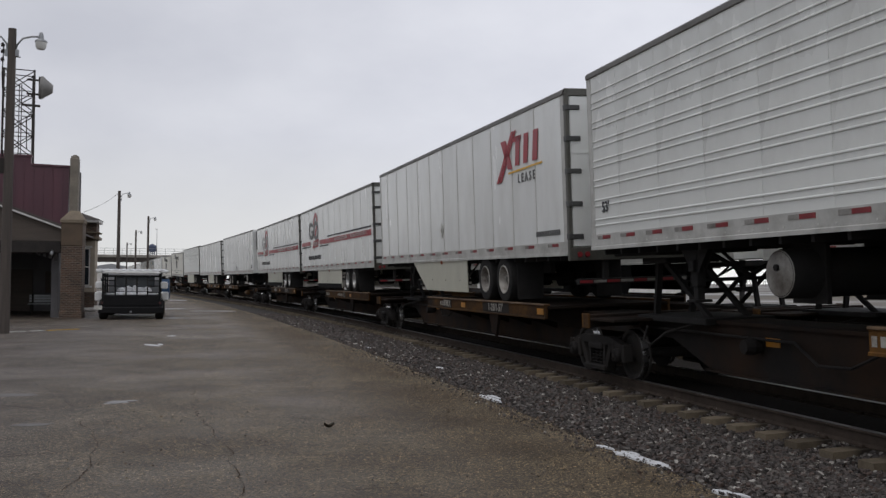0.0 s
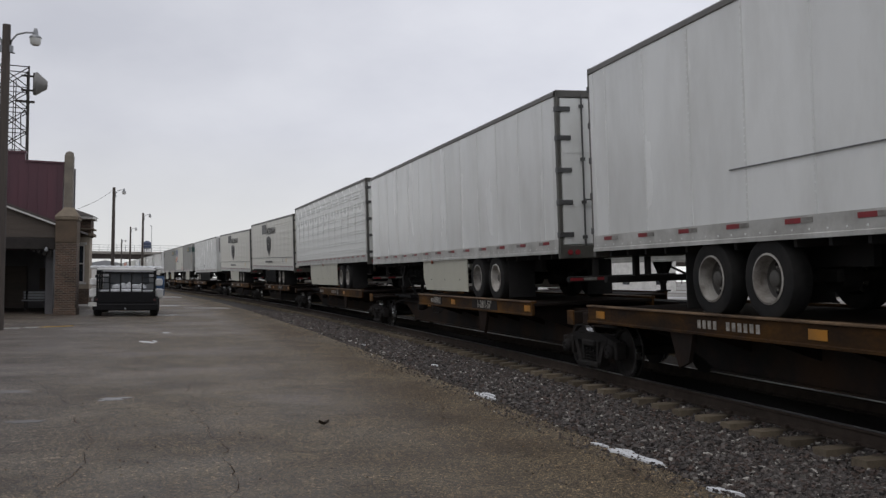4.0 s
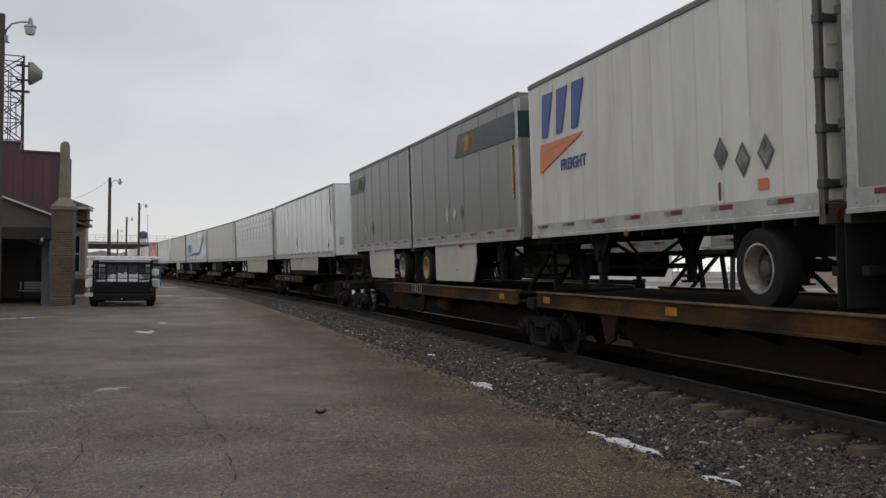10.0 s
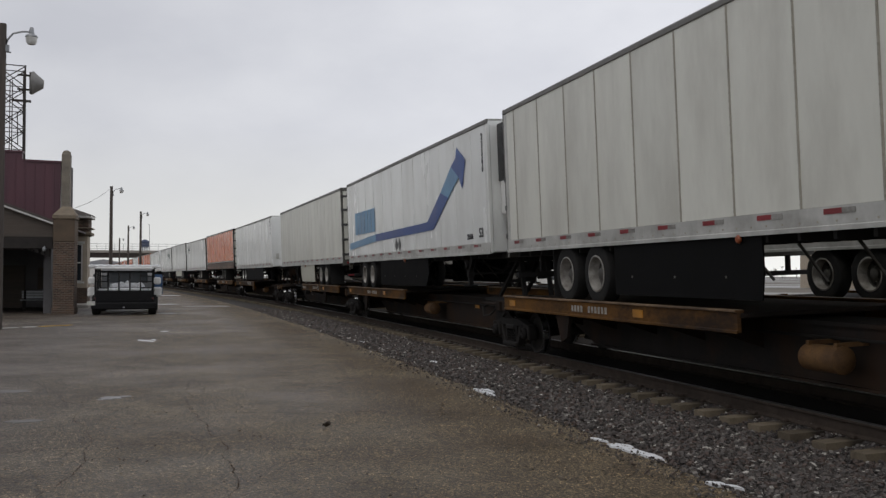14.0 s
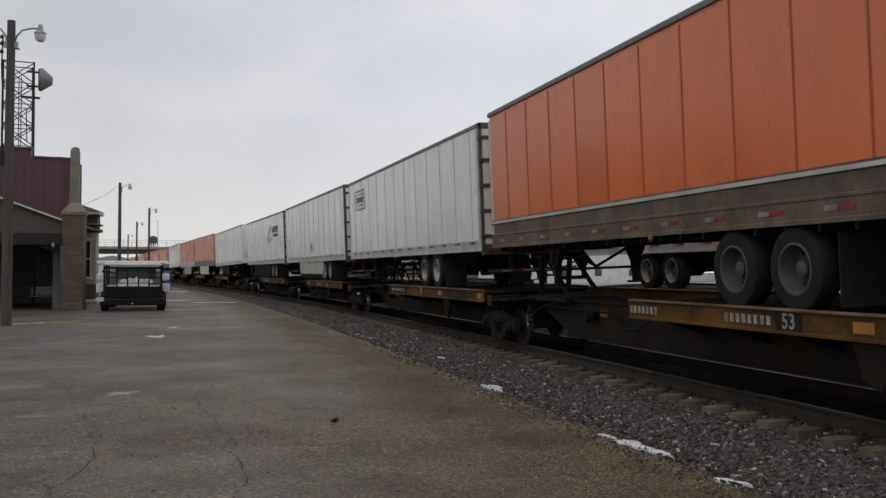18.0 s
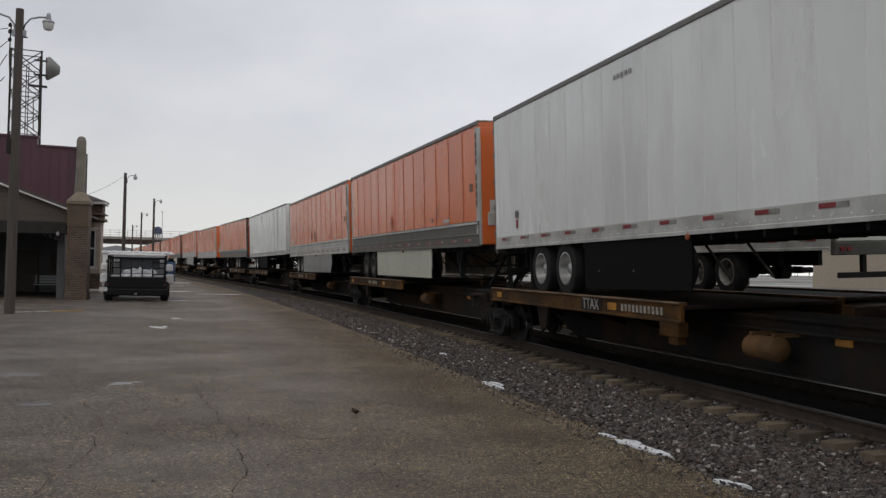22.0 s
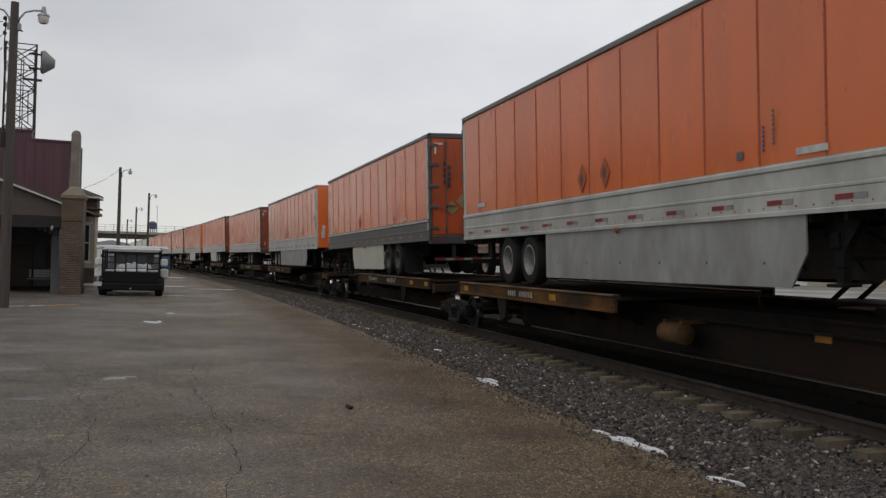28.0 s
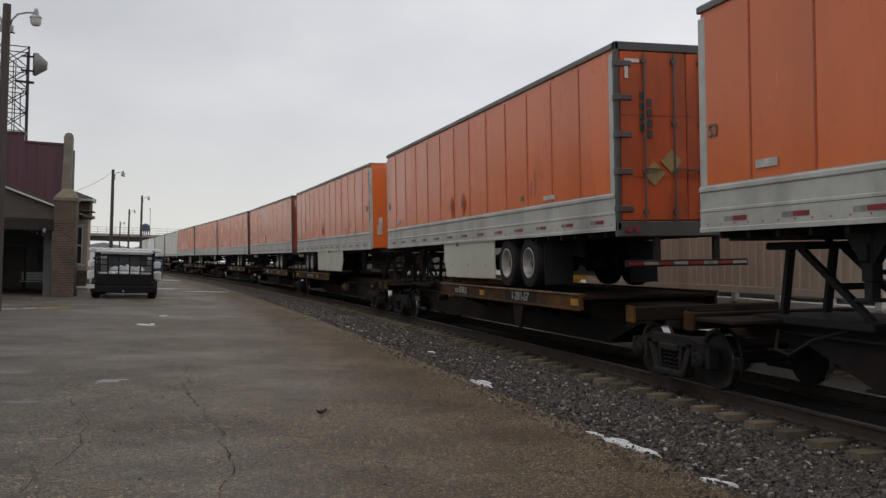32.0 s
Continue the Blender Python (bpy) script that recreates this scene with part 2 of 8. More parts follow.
M["orangemark"] = surf("orange_vinyl", (0.70, 0.20, 0.06), (0.6, 0.16, 0.05), 2, 0.4)
M["greenmark"] = surf("dark_green_vinyl", (0.015, 0.055, 0.045), (0.012, 0.04, 0.034), 2, 0.4)
M["goldmark"] = surf("gold_yellow_vinyl", (0.72, 0.42, 0.03), (0.6, 0.34, 0.03), 2, 0.4)
M["reefer"] = surf("white_reefer_housing", (0.74, 0.74, 0.72), (0.64, 0.64, 0.62), 2, 0.35, dirt=GRIME, damt=0.3)
M["grille"] = surf("black_reefer_grille", (0.018, 0.018, 0.02), (0.01, 0.01, 0.012), 4, 0.4)
M["steelrail"] = surf("rail_web_steel", (0.058, 0.045, 0.037), (0.032, 0.025, 0.020), 5, 0.85, bump=0.1, spec=0.1)
M["railhead"] = surf("polished_rail_head", (0.30, 0.295, 0.29), (0.20, 0.197, 0.193), 5, 0.34, metal=0.9)
M["tie"] = surf("weathered_concrete_tie", (0.225, 0.183, 0.128), (0.11, 0.09, 0.066), 3, 0.9, dirt=(0.05, 0.042, 0.033), damt=0.7, dscale=3, bump=0.25, vary=0.35, spec=0.2)


def darken_by_rails(m, reach):
    """Darkens a tie, most about the rails and raggedly towards the tie's ends."""
    n, l = m.node_tree.nodes, m.node_tree.links
    b = n["Principled BSDF"]
    old = b.inputs["Base Color"].links[0].from_socket
    tc, sp, nz = n.new("ShaderNodeTexCoord"), n.new("ShaderNodeSeparateXYZ"), n.new("ShaderNodeTexNoise")
    nz.inputs["Scale"].default_value, nz.inputs["Detail"].default_value = 9.0, 4.0
    l.new(tc.outputs["Object"], sp.inputs[0])
    l.new(tc.outputs["Object"], nz.inputs["Vector"])
    ab, ad, mr, mx = n.new("ShaderNodeMath"), n.new("ShaderNodeMath"), n.new("ShaderNodeMapRange"), n.new("ShaderNodeMix")
    ab.operation, ad.operation, ad.inputs[1].default_value = "ABSOLUTE", "MULTIPLY_ADD", 0.22
    l.new(sp.outputs["X"], ab.inputs[0])
    l.new(nz.outputs["Fac"], ad.inputs[0])
    l.new(ab.outputs[0], ad.inputs[2])
    mr.inputs["From Min"].default_value, mr.inputs["From Max"].default_value = reach + 0.04, reach + 0.20
    mr.inputs["To Min"].default_value, mr.inputs["To Max"].default_value = 0.88, 0.0
    l.new(ad.outputs[0], mr.inputs["Value"])
    mx.data_type = "RGBA"
    l.new(mr.outputs["Result"], mx.inputs[0])
    l.new(old, mx.inputs[6])
    mx.inputs[7].default_value = (0.022, 0.018, 0.015, 1)
    l.new(mx.outputs[2], b.inputs["Base Color"])


darken_by_rails(M["tie"], 0.98)
M["lamp_metal"] = surf("galvanised_steel", (0.30, 0.31, 0.32), (0.22, 0.23, 0.24), 5, 0.45, metal=0.5)
M["wood_pole"] = surf("weathered_pole_wood", (0.085, 0.070, 0.060), (0.050, 0.042, 0.037), 2.0, 0.85, stretch=(6, 6, 0.35), bump=0.4, bscale=12)
M["glass"] = surf("window_glass", (0.03, 0.035, 0.04), (0.02, 0.024, 0.03), 1, 0.08, spec=0.8)
M["lampglass"] = surf("lamp_globe_plastic", (0.62, 0.62, 0.60), (0.52, 0.52, 0.50), 4, 0.3)


# ---- geometry ----
class G:
    """Gathers faces for one mesh."""

    def __init__(self):
        self.v, self.f, self.m = [], [], []

    def add(self, vs, fs, mi=0):
        o = len(self.v)
        self.v += [tuple(p) for p in vs]
        self.f += [tuple(i + o for i in q) for q in fs]
        self.m += [mi] * len(fs)
        return self

    def box(self, x0, x1, y0, y1, z0, z1, c=0.0, mi=0):
        x0, x1, y0, y1, z0, z1 = min(x0, x1), max(x0, x1), min(y0, y1), max(y0, y1), min(z0, z1), max(z0, z1)
        if c <= 0:
            vs = [(x, y, z) for x in (x0, x1) for y in (y0, y1) for z in (z0, z1)]
            return self.add(vs, [(0, 1, 3, 2), (4, 6, 7, 5), (0, 4, 5, 1), (2, 3, 7, 6), (0, 2, 6, 4), (1, 5, 7, 3)], mi)
        c = min(c, (x1 - x0) / 2.2, (y1 - y0) / 2.2, (z1 - z0) / 2.2)
        X, Y, Z = (x0, x1), (y0, y1), (z0, z1)
        vs, ix = [], {}
        for i, j, k in itertools.product((0, 1), repeat=3):
            sx, sy, sz = (1, -1)[i] * c, (1, -1)[j] * c, (1, -1)[k] * c
            for a in range(3):
                p = [X[i] + sx, Y[j] + sy, Z[k] + sz]
                p[a] = (X[i], Y[j], Z[k])[a]
                ix[i, j, k, a] = len(vs)
                vs.append(p)
        fs = []
        for a in range(3):
            b, d = (a + 1) % 3, (a + 2) % 3
            for s in (0, 1):
                q = []
                for u, w in ((0, 0), (1, 0), (1, 1), (0, 1)):
                    t = [0, 0, 0]
                    t[a], t[b], t[d] = s, u, w
                    q.append(ix[(*t, a)])
                fs.append(q if s else q[::-1])
            for u, w in itertools.product((0, 1), repeat=2):      # edges along a
                t0, t1 = [0, 0, 0], [0, 0, 0]
                t0[a], t1[a] = 0, 1
                for t in (t0, t1):
                    t[b], t[d] = u, w
                q = [ix[(*t0, b)], ix[(*t1, b)], ix[(*t1, d)], ix[(*t0, d)]]
                fs.append(q if (u == w) else q[::-1])
        for i, j, k in itertools.product((0, 1), repeat=3):
            q = [ix[i, j, k, a] for a in range(3)]
            fs.append(q if (i + j + k) % 2 else q[::-1])
        return self.add(vs, fs, mi)

    def prism(self, pts, axis, a0, a1, mi=0):
        """A polygon, pts in the two other axes' order (x: yz, y: xz, z: xy), drawn along an axis."""
        def p3(u, w, a):
            return {"x": (a, u, w), "y": (u, a, w), "z": (u, w, a)}[axis]
        n = len(pts)
        vs = [p3(*p, a0) for p in pts] + [p3(*p, a1) for p in pts]
        fs = [tuple(range(n))[::-1], tuple(range(n, 2 * n))] + [(i, (i + 1) % n, n + (i + 1) % n, n + i) for i in range(n)]
        return self.add(vs, fs, mi)

    def lathe(self, prof, axis, at, n=16, mi=0, cap=True):
        """prof: (radius, place along the axis) pairs, turned round an axis through at."""
        vs, fs = [], []
        for r, a in prof:
            for i in range(n):
                t = 2 * math.pi * i / n
                u, w = r * math.cos(t), r * math.sin(t)
                p = {"x": (a, u, w), "y": (u, a, w), "z": (u, w, a)}[axis]
                vs.append(tuple(p[k] + at[k] for k in range(3)))
        k = len(prof)
        for j in range(k - 1):
            for i in range(n):
                a, b = j * n + i, j * n + (i + 1) % n
                fs.append((a, b, b + n, a + n))
        if cap and prof[0][0] > 1e-6:
            fs.append(tuple(range(n))[::-1])
        if cap and prof[-1][0] > 1e-6:
            fs.append(tuple(range((k - 1) * n, k * n)))
        return self.add(vs, fs, mi)

    def tube(self, pts, r, n=8, mi=0, r2=None):
        """A round bar along a line of points, tapering to r2."""
        pts = [Vector(p) for p in pts]
        vs, fs = [], []
        for i, p in enumerate(pts):
            d = (pts[min(i + 1, len(pts) - 1)] - pts[max(i - 1, 0)]).normalized()
            u = d.cross(Vector((0, 0, 1)) if abs(d.z) < 0.95 else Vector((1, 0, 0))).normalized()
            w = d.cross(u)
            rr = r if r2 is None else r + (r2 - r) * i / (len(pts) - 1)
            vs += [tuple(p + rr * (u * math.cos(2 * math.pi * k / n) + w * math.sin(2 * math.pi * k / n))) for k in range(n)]
        for j in range(len(pts) - 1):
            for k in range(n):
                a, b = j * n + k, j * n + (k + 1) % n
                fs.append((a, b, b + n, a + n))
        fs += [tuple(range(n))[::-1], tuple(range((len(pts) - 1) * n, len(pts) * n))]
        return self.add(vs, fs, mi)

    def bar(self, a, b, w, h=None, mi=0):
        """A square bar from a to b."""
        a, b, h = Vector(a), Vector(b), h or w
        d = (b - a).normalized()
        u = d.cross(Vector((0, 0, 1)) if abs(d.z) < 0.95 else Vector((1, 0, 0))).normalized()
        v = d.cross(u)
        vs = [p + u * (i * w / 2) + v * (j * h / 2) for p in (a, b) for i, j in ((-1, -1), (1, -1), (1, 1), (-1, 1))]
        return self.add(vs, [(3, 2, 1, 0), (4, 5, 6, 7), (0, 1, 5, 4), (1, 2, 6, 5), (2, 3, 7, 6), (3, 0, 4, 7)], mi)

    def mesh(self, name, mats, smooth=False, fix=True):
        me = bpy.data.meshes.new(name)
        me.from_pydata(self.v, [], self.f)
        for m in (mats if isinstance(mats, (list, tuple)) else [mats]):
            me.materials.append(m)
        if any(self.m):
            me.polygons.foreach_set("material_index", self.m)
        if smooth:
            me.polygons.foreach_set("use_smooth", [True] * len(self.f))
            me.set_sharp_from_angle(angle=radians(35))
        if fix:
            bm = bmesh.new()
            bm.from_mesh(me)
            bmesh.ops.recalc_face_normals(bm, faces=bm.faces)
            bm.to_mesh(me)
            bm.free()
        me.update()
        return me


SHAPES = {}


def shape(key, make, mats, smooth=False):
    """One mesh for all the pieces that look alike. make fills a G."""
    if key not in SHAPES:
        g = G()
        make(g)
        SHAPES[key] = g.mesh(str(key[0]), mats, smooth)
    return SHAPES[key]


def part(name, me, parent, label="", m=None):
    ob = new(name, me)
    ob.parent = parent
    if m is not None:
        ob.matrix_local = m
    if label:
        ob["label"] = label
    return ob


def one(name, mats, parent, smooth=False, label="", m=None):
    """Decorator use: @one(...) def _(g): ... makes one part at once."""
    def go(fn):
        g = G()
        fn(g)
        return part(name, g.mesh(name, mats, smooth), parent, label, m)
    return go


def thing(name, label, category, group="", kind="", me=None):
    return tagged(new(name, me), label, category, group, kind)


LETTERS = {}


def letters(s, size, mat, thick=0.004):
    """A mesh of words in the built-in font, in the xz plane, read from -y; its middle is at the origin."""
    key = (s, size, mat.name)
    if key not in LETTERS:
        cu = bpy.data.curves.new("letters", "FONT")
        cu.body, cu.size, cu.extrude, cu.resolution_u = s, size, thick, 2
        cu.offset = size * 0.02
        cu.align_x, cu.align_y = "CENTER", "CENTER"
        tmp = bpy.data.objects.new("letters", cu)
        scene.collection.objects.link(tmp)
        me = bpy.data.meshes.new_from_object(tmp)
        bpy.data.objects.remove(tmp)
        me.materials.clear()
        me.materials.append(mat)
        me.transform(Matrix.Rotation(radians(90), 4, "X"))
        LETTERS[key] = me
    return LETTERS[key]


# ---- plan: the track is an arc; s runs along it, away from the camera ----
CURVE, TRACK_X, BANK = 0.00136, 7.99, radians(2.39)
GROUND = -0.05


def arc(s, off=0.0):
    """Place and heading on the track's centre line, off metres to its outer side."""
    s1 = max(min(s, 85.0), -120.0)
    h = CURVE * s1
    x, y = TRACK_X - (1 - math.cos(h)) / CURVE, math.sin(h) / CURVE
    x, y = x - math.sin(h) * (s - s1), y + math.cos(h) * (s - s1)
    return x + off * math.cos(h), y + off * math.sin(h), h


def on_track(s, off=0.0, turned=False):
    x, y, h = arc(s, off)
    m = Matrix.Translation((x, y, 0.75 * math.sin(BANK))) @ Matrix.Rotation(h, 4, "Z") @ Matrix.Rotation(-BANK, 4, "Y")
    return m @ Matrix.Rotation(math.pi, 4, "Z") if turned else m


KNOTS = [0, 1.5, 3.5, 5.5, 7.5, 9.5, 12, 14.5, 16.5, 19, 22, 25.5, 27.5, 30, 32]
RUN = [0, 26.28, 61.25, 96.34, 131.47, 166.68, 210.8, 254.97, 290.36, 334.55, 387.45, 449.2, 484.42, 528.26, 563.25]


def run(t):
    """How far the train has come at t seconds."""
    return float(np.interp(t, KNOTS, RUN))


MOVING = []            # (thing, place on the train, turned, which train, tilt of a trailer)

# ---- the train's pieces; local y runs from a trailer's rear (-) to its nose (+), z from the rail head ----
DECK = 1.17
HALF = 1.295           # half of a trailer's width


def wheel_pair(parent, y, rim, z=DECK + 0.505, label="", sides=(-1, 1)):
    """Dual wheels at both ends of an axle."""
    def tyre(g):
        prof = [(0.30, -0.14), (0.44, -0.15), (0.485, -0.13), (0.505, -0.08), (0.505, 0.08), (0.485, 0.13), (0.44, 0.15), (0.36, 0.135), (0.30, 0.14), (0.29, -0.12)]
        g.lathe(prof, "x", (0, 0, 0), 28, cap=False)

    def rimf(g):
        # the outer face is a deep dish with hand holes round a hub
        g.lathe([(0.302, 0.10), (0.312, 0.145), (0.288, 0.15), (0.268, 0.02), (0.25, -0.02)], "x", (0, 0, 0), 28, cap=False)
        g.lathe([(0.25, -0.02), (0.235, -0.055), (0.19, -0.065), (0.115, -0.045), (0.10, 0.05), (0.06, 0.075), (0.0, 0.075)], "x", (0, 0, 0), 28, 2, cap=False)
        for i in range(6):
            a = 2 * math.pi * i / 6
            g.lathe([(0.034, -0.02), (0.034, 0.004), (0.0, 0.005)], "x", (-0.062, 0.215 * math.cos(a), 0.215 * math.sin(a)), 10, 1)
        for i in range(8):
            a = 2 * math.pi * (i + 0.5) / 8
            g.lathe([(0.014, 0.0), (0.014, 0.03), (0.0, 0.032)], "x", (-0.055, 0.145 * math.cos(a), 0.145 * math.sin(a)), 6)
    tm = shape(("tyre",), tyre, M["rubber"], True)
    rm = shape(("rim", rim), rimf, [M[rim], M["black"], M["rim_alu" if rim == "rim_alu" else "rim_dull"]], True)
    for sx in sides:
        turn = Matrix.Rotation(math.pi if sx < 0 else 0, 4, "Z")
        w = part("wheel", tm, parent, label, Matrix.Translation((sx * 1.12, y, z)) @ turn)
        part("rim", rm, w)


def flat(name, mat, parent, side, pts, z=0.006, label=""):
    """A flat mark on a trailer's side: pts in (y along as read, z), side -1 or +1, x just proud of the skin."""
    x = side * (HALF + 0.012)
    g = G()
    g.prism([((-p[0] if side < 0 else p[0]), p[1]) for p in pts], "x", x, x + side * z)
    return part(name, g.mesh(name, M[mat]), parent, label)


def rect(y0, y1, z0, z1, sl=0.0):
    return [(y0, z0), (y1, z0), (y1 + sl, z1), (y0 + sl, z1)]


def side_words(s, size, mat, parent, side, y, z, name="lettering", out=0.0):
    """Words on the side, y as read from left to right when seen."""
    x = side * (HALF + 0.010 + out)
    m = Matrix.Translation((x, -y if side < 0 else y, z)) @ Matrix.Rotation(radians(-90 if side < 0 else 90), 4, "Z")
    return part(name, letters(s, size, M[mat]), parent, "", m)


# Seen from the camera, the far end of the train's cars lies to the left: marks are laid out in "v", metres from the
# left end of the visible side (its far end), which reads left to right.
def semi_trailer(kind, skin, label, side, L=16.15, top=5.17, bot=2.13, pitch=1.31, first=1.12, band=None, rim="rim_white", skirt=None,
                 skirt_from=5.7, skirt_to=11.2, axles=(3.6, 4.86), reefer=False, rear_skin=None, rail="rail_dark", tanks=False, door_side=False,
                 simple=False, panel_gap=0.012, skirt_nose=0.28, skirt_rear=0.0, hem=False, one_sided=False):
    th = thing("semi_trailer", label, "trailer", "trailers on the train")
    h0, h1 = -L / 2, L / 2
    lo = bot + 0.26 if band is None else bot + 0.62
    M_s = M[skin]
    rt = 0.17 if skin == "orange" else 0.10           # height of the top rail

    def core(g):
        g.box(-HALF + 0.02, HALF - 0.02, h0 + 0.03, h1 - 0.03, bot + 0.03, top - 0.02, 0.02)
    part("body", shape(("trailer_core", L, top, bot, skin), core, M_s), th)
    cuts = [h1 - 0.17]
    y = h1 - first
    while y > h0 + 0.34:
        cuts.append(y)
        y -= pitch
    cuts.append(h0 + 0.17)

    def panel(g, w):
        if kind == "ribbed":
            pts, z = [(-0.006, lo)], lo + 0.20
            pts.append((0.004, lo))
            while z < top - 0.50:
                for k in (z - 0.05, z + 0.05):
                    pts += [(0.004, k - 0.016), (0.019, k - 0.010), (0.019, k + 0.004), (0.004, k + 0.018)]
                z += 0.332
            k = top - 0.38
            pts += [(0.004, k - 0.016), (0.019, k - 0.010), (0.019, k + 0.004), (0.004, k + 0.018)]
            pts += [(0.004, top - rt), (-0.006, top - rt)]
            g.prism(pts, "y", -w / 2 + 0.003, w / 2 - 0.003)
        else:
            g.box(-0.008, 0.010, -w / 2 + panel_gap / 2, w / 2 - panel_gap / 2, lo, top - rt, 0.004)

    def seam(g):
        g.box(-0.006, 0.016, -0.020, 0.020, lo, top - rt, 0.004)
    seam_skin = skin if kind == "smooth" else "orange_seam" if skin == "orange" else "seam_grey" if skin == "grey" else "seam_tan" if skin == "offwhite" else "seam_white"
    turn = Matrix.Rotation(0 if side > 0 else math.pi, 4, "Z")
    riv = G()
    for i in range(len(cuts) - 1):
        w, y = round(cuts[i] - cuts[i + 1], 3), (cuts[i] + cuts[i + 1]) / 2
        pm = shape(("panel", kind, skin, w, top, lo, panel_gap), lambda g, w=w: panel(g, w), M_s)
        part("panel", pm, th, "", Matrix.Translation((side * (HALF - 0.012), y, 0)) @ turn)
        if i and not simple and kind != "ribbed":
            part("seam", shape(("seam", seam_skin, top, lo), seam, M[seam_skin]), th, "", Matrix.Translation((side * (HALF - 0.010), cuts[i], 0)) @ turn)
            z = lo + 0.05
            while z < top - 0.2:
                x = side * (HALF + 0.005)
                riv.box(x, x + side * 0.008, cuts[i] - 0.011, cuts[i] + 0.011, z - 0.011, z + 0.011)
                z += 0.10
    if not simple:
        for i in range(int(L / 0.31)):
            y, x = h0 + 0.15 + i * 0.31, side * (HALF + 0.005)
            riv.box(x, x + side * 0.008, y - 0.011, y + 0.011, bot + 0.09, bot + 0.112)
        key = ("rivets", kind, seam_skin, L, top, bot, lo, side, pitch, first)
        if key not in SHAPES:
            SHAPES[key] = riv.mesh("rivets", M[seam_skin], fix=False)
        tagged(part("rivets", SHAPES[key], th), kind="stuff")

    def rails(g, sx):
        g.prism([(sx * (HALF - 0.04), top - rt - 0.01), (sx * (HALF + 0.008), top - rt - 0.01), (sx * (HALF + 0.014), top - rt + 0.005), (sx * (HALF + 0.014), top - 0.03), (sx * (HALF - 0.02), top), (sx * (HALF - 0.06), top)], "y", h0, h1)
    for sx in ((side,) if simple else (-1, 1)):
        part("top_rail", shape(("top_rail", L, top, rail, sx), lambda g, sx=sx: rails(g, sx), M[rail]), th, "dull dark top rail")

    def roof(g):
        g.box(-HALF + 0.03, HALF - 0.03, h0 + 0.02, h1 - 0.02, top - 0.02, top + 0.006)
    if not simple:
        part("roof", shape(("roof", L, top), roof, M["alu"]), th)

    def lower(g, sx):
        p = [(HALF - 0.05, bot), (HALF + 0.02, bot), (HALF + 0.02, bot + 0.05), (HALF + 0.006, bot + 0.06)]
        if band:
            p += [(HALF + 0.006, bot + 0.26), (HALF + 0.015, bot + 0.27), (HALF + 0.015, bot + 0.30), (HALF + 0.004, bot + 0.31), (HALF + 0.004, lo - 0.10), (HALF + 0.022, lo - 0.085), (HALF + 0.022, lo - 0.03), (HALF + 0.006, lo - 0.015)]
        p += [(HALF + 0.006, lo), (HALF - 0.05, lo)]
        g.prism([(sx * a, b) for a, b in p], "y", h0, h1)
    if band:
        def strip_(g):
            g.box(side * (HALF + 0.020), side * (HALF + 0.028), h0 + 0.02, h1 - 0.02, lo - 0.083, lo - 0.03, 0.003)
        part("trim_strip", shape(("trim_strip", L, lo, side), strip_, M["alu_band"]), th, "pale metal trim strip")
    bm_ = band or ("alu" if skin == "grey" else "whiterail")
    for sx in ((side,) if simple else (-1, 1)):
        part("bottom_rail", shape(("bottom_rail", L, bot, lo, bm_, sx), lambda g, sx=sx: lower(g, sx), M[bm_]), th, "riveted metal lower rail")

    def post(g):
        g.box(-0.05, 0.055, -0.09, 0.09, bot + 0.02, top - rt - 0.005, 0.022)
    post_m = skin if kind == "smooth" and skin in ("offwhite", "white") else "alu" if skin == "grey" else "whiterail"
    pmesh = shape(("corner_post", top, bot, post_m, rt), post, M[post_m], True)
    for sx in ((side,) if simple else (-1, 1)):
        for y in (h0 + 0.085, h1 - 0.085):
            part("corner_post", pmesh, th, "", Matrix.Translation((sx * (HALF - 0.05), y, 0)) @ Matrix.Rotation(0 if sx > 0 else math.pi, 4, "Z"))

    # reflective tape in red and white along the lower rail
    tape = G()
    v, x = 0.42, side * (HALF + 0.007)
    z0 = bot + 0.13 if band else lo - 0.085
    while v < L - 0.6:
        tape.box(x, x + side * 0.006, h0 + v, h0 + v + 0.29, z0, z0 + 0.06, 0, 0)
        tape.box(x, x + side * 0.006, h0 + v + 0.29, h0 + v + 0.50, z0, z0 + 0.06, 0, 1)
        v += 0.88 if kind == "ribbed" else 1.22
    key = ("reflector_tape", L, lo, side, kind)
    if key not in SHAPES:
        SHAPES[key] = tape.mesh("reflector_tape", [M["red"], M["dulltape"]])
    tagged(part("reflector_tape", SHAPES[key], th, "red and white reflective tape"), kind="stuff")

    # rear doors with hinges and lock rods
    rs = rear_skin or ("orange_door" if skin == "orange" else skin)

    def leaf(g):
        g.box(-0.60, 0.60, -0.05, 0.0, bot + 0.16, top - 0.14, 0.015)
        for z in (bot + 0.9, bot + 1.9):
            g.box(-0.58, 0.58, -0.058, -0.05, z - 0.03, z + 0.03)

